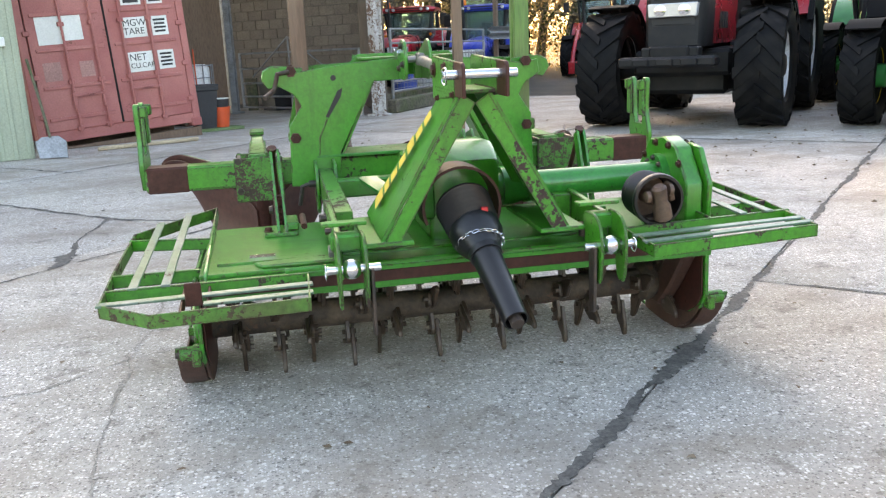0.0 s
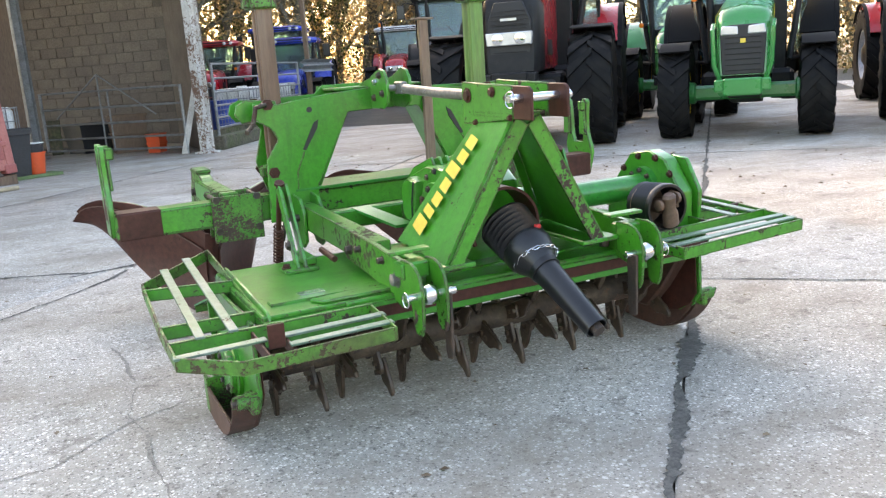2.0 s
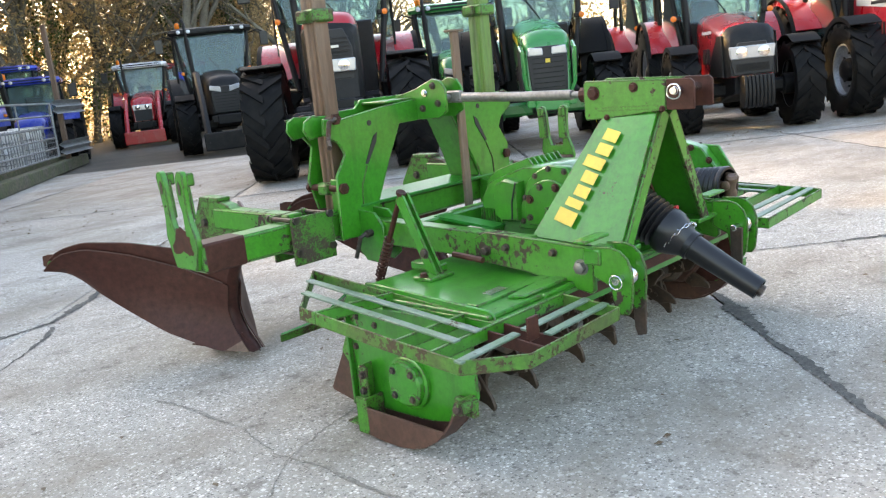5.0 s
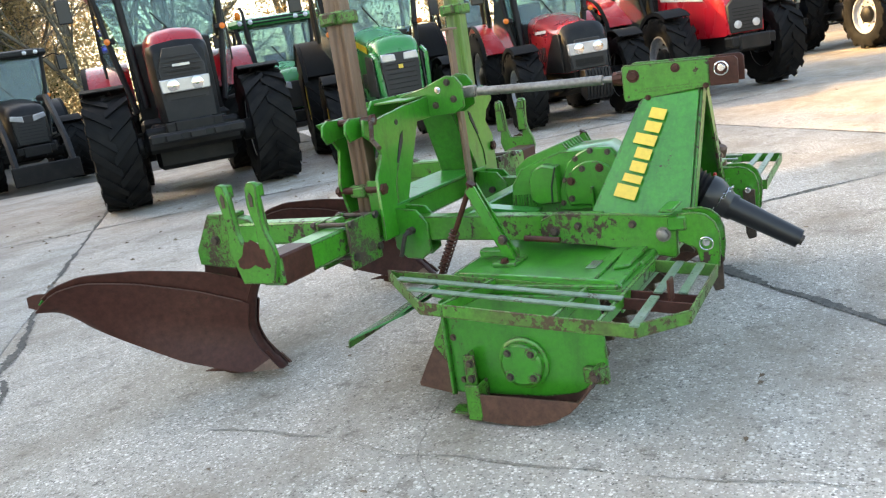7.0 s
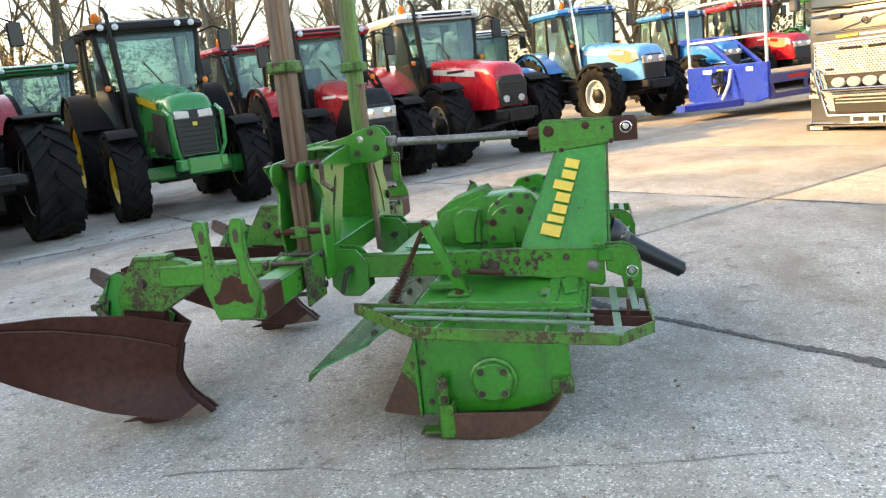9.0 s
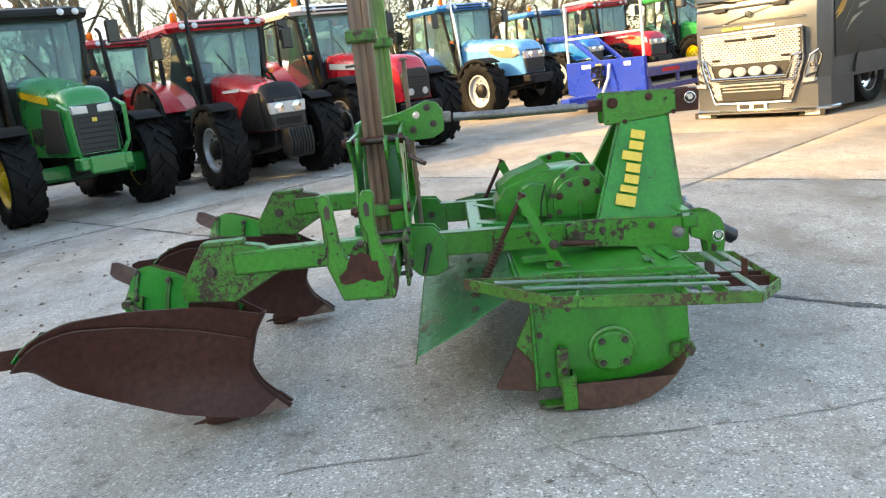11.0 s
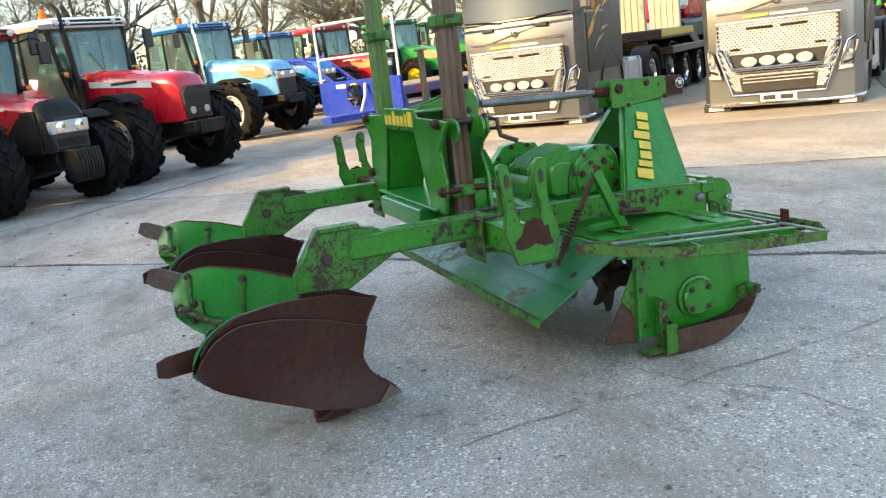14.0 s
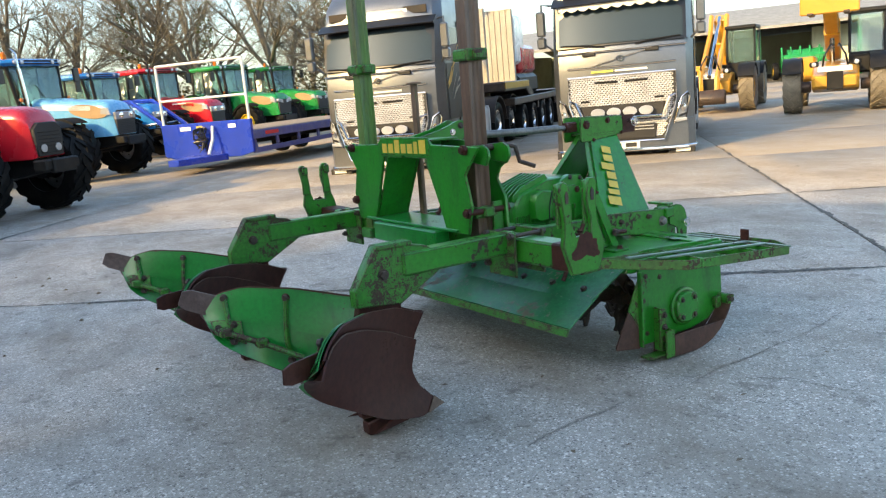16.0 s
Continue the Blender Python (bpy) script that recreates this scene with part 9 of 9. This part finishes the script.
def branch(V, F, p, d, r, L, depth, rnd_, twig):
    n = 4 if depth > 1 else 3
    seg = 6 if depth > 2 else (4 if depth > 0 else 3)
    prev = None
    pts = []
    for i in range(n + 1):
        f = i / n
        rr = max(r * (1 - 0.62 * f), 0.004)
        q = d.to_track_quat("Z", "Y")
        base = len(V)
        for k in range(seg):
            a = 2 * math.pi * k / seg
            V.append(tuple(p + q @ Vector((rr * math.cos(a), rr * math.sin(a), 0))))
        if prev is not None:
            for k in range(seg):
                F.append((prev + k, prev + (k + 1) % seg, base + (k + 1) % seg, base + k))
        prev = base
        pts.append((p.copy(), d.copy(), rr))
        if i < n:
            d = (d + Vector((rnd_.gauss(0, 0.13), rnd_.gauss(0, 0.13), rnd_.gauss(0.03, 0.10)))).normalized()
            p = p + d * (L / n)
    if depth == 0:
        twig.append(p)
        return
    k = {5: 6, 4: 5, 3: 4, 2: 4, 1: 4}[depth]
    for i in range(k):
        f = 0.35 + 0.65 * (i + rnd_.random()) / k
        a, b, rr = pts[min(int(f * n), n)]
        side = Vector((rnd_.gauss(0, 1), rnd_.gauss(0, 1), rnd_.gauss(0.25, 0.5))).normalized()
        nd = (b * 0.75 + side * 0.85).normalized()
        branch(V, F, a.copy(), nd, max(rr * 0.60, 0.008), L * rnd_.uniform(0.52, 0.72), depth - 1, rnd_, twig)


def tree_mesh(seed, h, r, levels=4):
    rnd_ = random.Random(seed)
    V, F, tw = [], [], []
    branch(V, F, Vector((0, 0, 0)), Vector((rnd_.gauss(0, 0.05), rnd_.gauss(0, 0.05), 1)).normalized(), r, h * (0.62 if levels == 4 else 0.50), levels, rnd_, tw)
    me = bpy.data.meshes.new("trunk")
    me.from_pydata(V, [], F)
    me.polygons.foreach_set("use_smooth", [True] * len(me.polygons))
    me.materials.append(BARK)
    return me, tw


def leaves(P, rnd_, size, mat, name, parent=None, label=""):
    gen = np.random.default_rng(rnd_.randrange(10 ** 6))
    C = np.array(P, dtype=float)
    n = len(C)
    a = gen.normal(size=(n, 3))
    a /= np.linalg.norm(a, axis=1)[:, None]
    b = np.cross(a, gen.normal(size=(n, 3)))
    b /= np.linalg.norm(b, axis=1)[:, None]
    s = size * gen.uniform(0.6, 1.3, n)[:, None]
    V = np.stack((C - a * s, C - b * s * 0.55, C + a * s, C + b * s * 0.55), axis=1).reshape(-1, 3).tolist()
    F = np.arange(4 * n).reshape(-1, 4).tolist()
    me = bpy.data.meshes.new(name)
    me.from_pydata(V, [], F)
    me.materials.append(mat)
    o = new(name, me)
    if parent is not None:
        o.parent = parent
    if label:
        o["label"] = label
    return o


kinds = [tree_mesh(s, 11.0 + (s % 3), 0.27) for s in (2, 5, 9)]
fine = [tree_mesh(s, 12.0 + (s % 3), 0.26, 5) for s in (3, 8)]
rt_ = random.Random(21)
spots = [(36, -1.5), (35, -6.2), (34.5, -9.6), (33, -13.0), (41, 3), (40, -4), (33, -16.5), (42, -12), (38, 7), (36, 12), (33.5, 17), (30.5, 21), (28, 25), (42, 16), (38, 22), (46, -20), (39, -18), (24.5, 30), (45, 8)]
for i, (x, y) in enumerate(spots):
    me, tw = fine[i % 2] if y < 14 else kinds[i % 3]
    t = thing("bare_tree", "bare winter tree with a spreading crown of fine twigs", "tree", Matrix.Translation((x, y, -0.05)) @ Matrix.Rotation(rt_.uniform(0, 6.3), 4, "Z") @ Matrix.Scale(rt_.uniform(0.85, 1.12), 4), group="bare trees beyond the yard")
    o = new("trunk", me)
    o.parent = t
    if i % 3 == 1:
        P = [(0.34 * math.cos(a) * rt_.uniform(0.7, 1.4), 0.34 * math.sin(a) * rt_.uniform(0.7, 1.4), rt_.uniform(0.2, 6.5)) for a in [rt_.uniform(0, 6.3) for _ in range(700)]]
        leaves(P, rt_, 0.09, IVY, "ivy", t, "dark green ivy round the trunk")

# the wood beyond the gate: stems, brush and ivy
rw_ = random.Random(33)
wood_spots = []
for i in range(34):
    x = -12 + i * 1.05 + rw_.uniform(-0.5, 0.5)
    y = 32.5 + rw_.uniform(-1.0, 5.0)
    me, tw = kinds[rw_.randrange(3)]
    sc = rw_.uniform(1.2, 1.4) if x < 1 else rw_.uniform(0.95, 1.12)
    t = thing("woodland_tree", "tall bare tree at the sunlit edge of the wood", "tree", Matrix.Translation((x, y, -0.05)) @ Matrix.Rotation(rw_.uniform(0, 6.3), 4, "Z") @ Matrix.Scale(sc, 4), group="trees of the wood")
    o = new("trunk", me)
    o.parent = t
    wood_spots.append((x, y))
P, Q = [], []
# canopy is stacked up out of view, its height set to shade the yard
for i in range(260000):
    x = rw_.uniform(-14, 22)
    y = 32.0 + abs(rw_.gauss(0, 4.2))
    n_ = noise.noise((x * 0.35, y * 0.35, 2.0))
    z = rw_.random() ** 0.68 * (18.0 - 0.30 * min(6.0, max(0.0, x + 2)) - 0.8 * max(0.0, x - 15) + 1.0 * n_)
    d_ = noise.noise((x * 0.5, y * 0.5, z * 0.45))
    if d_ < -0.35:
        continue
    (P if d_ < 0.28 else Q).append((x, y, z))
# deeper rows close the view between the stems
for i in range(330000):
    x = rw_.uniform(-18, 32)
    y = 40.0 + abs(rw_.gauss(0, 7.0))
    z = rw_.random() ** 0.8 * (19.0 - 0.6 * max(0.0, x - 12) + 2.0 * noise.noise((x * 0.25, y * 0.25, 5.0)))
    P.append((x, y, z))
o = leaves(P, rw_, 0.085, GOLD, "brush_foliage")
tagged(o, "golden brown winter brush and dead leaves of the wood", "foliage", kind="stuff")
o = leaves(Q, rw_, 0.085, IVY, "ivy_foliage")
tagged(o, "dark green ivy masses in the wood", "foliage", kind="stuff")
# thin golden thicket that runs on from the wood behind the tractors
for i in range(16):
    f = (i + rw_.random()) / 16
    me, tw = kinds[rw_.randrange(3)]
    t = thing("thicket_tree", "slender bare tree in the golden thicket", "tree", Matrix.Translation((20 + 18 * f + rw_.gauss(0, 1.0), 33 - 26 * f + rw_.gauss(0, 1.5), -0.05)) @ Matrix.Rotation(rw_.uniform(0, 6.3), 4, "Z") @ Matrix.Diagonal((0.8, 0.8, 1.15, 1)), group="trees of the thicket")
    o = new("trunk", me)
    o.parent = t
P = []
for i in range(46000):
    f = rw_.random() ** 1.7
    x, y = 20 + 19 * f + rw_.gauss(0, 1.4), 33 - 27 * f + rw_.gauss(0, 1.4)
    z = rw_.random() ** 1.3 * max(0.8, 9.0 - 8.5 * f + 2.5 * noise.noise((x * 0.3, y * 0.3, 1.0)))
    if noise.noise((x * 0.6, y * 0.6, z * 0.5)) > -0.15:
        P.append((x, y, max(0.1, z)))
o = leaves(P, rw_, 0.085, GOLD, "thicket_foliage")
tagged(o, "thin golden brown thicket beyond the parked tractors", "foliage", kind="stuff")
# low hedge behind the tractor rows
P = []
for i in range(16000):
    f = rw_.random()
    x, y = 46 - 22 * f + rw_.gauss(0, 1.2), -24 + 56 * f + rw_.gauss(0, 1.2)
    z = rw_.random() * (2.6 + 1.2 * noise.noise((x * 0.3, y * 0.3, 0)))
    P.append((x, y, max(0.05, z)))
o = leaves(P, rw_, 0.11, surface("hedge_leaf", (0.10, 0.085, 0.04), 0.8, col2=(0.06, 0.065, 0.02), scale=0.7, bump=0), "hedge_foliage")
tagged(o, "low brown hedge beyond the parked tractors", "hedge", kind="stuff")
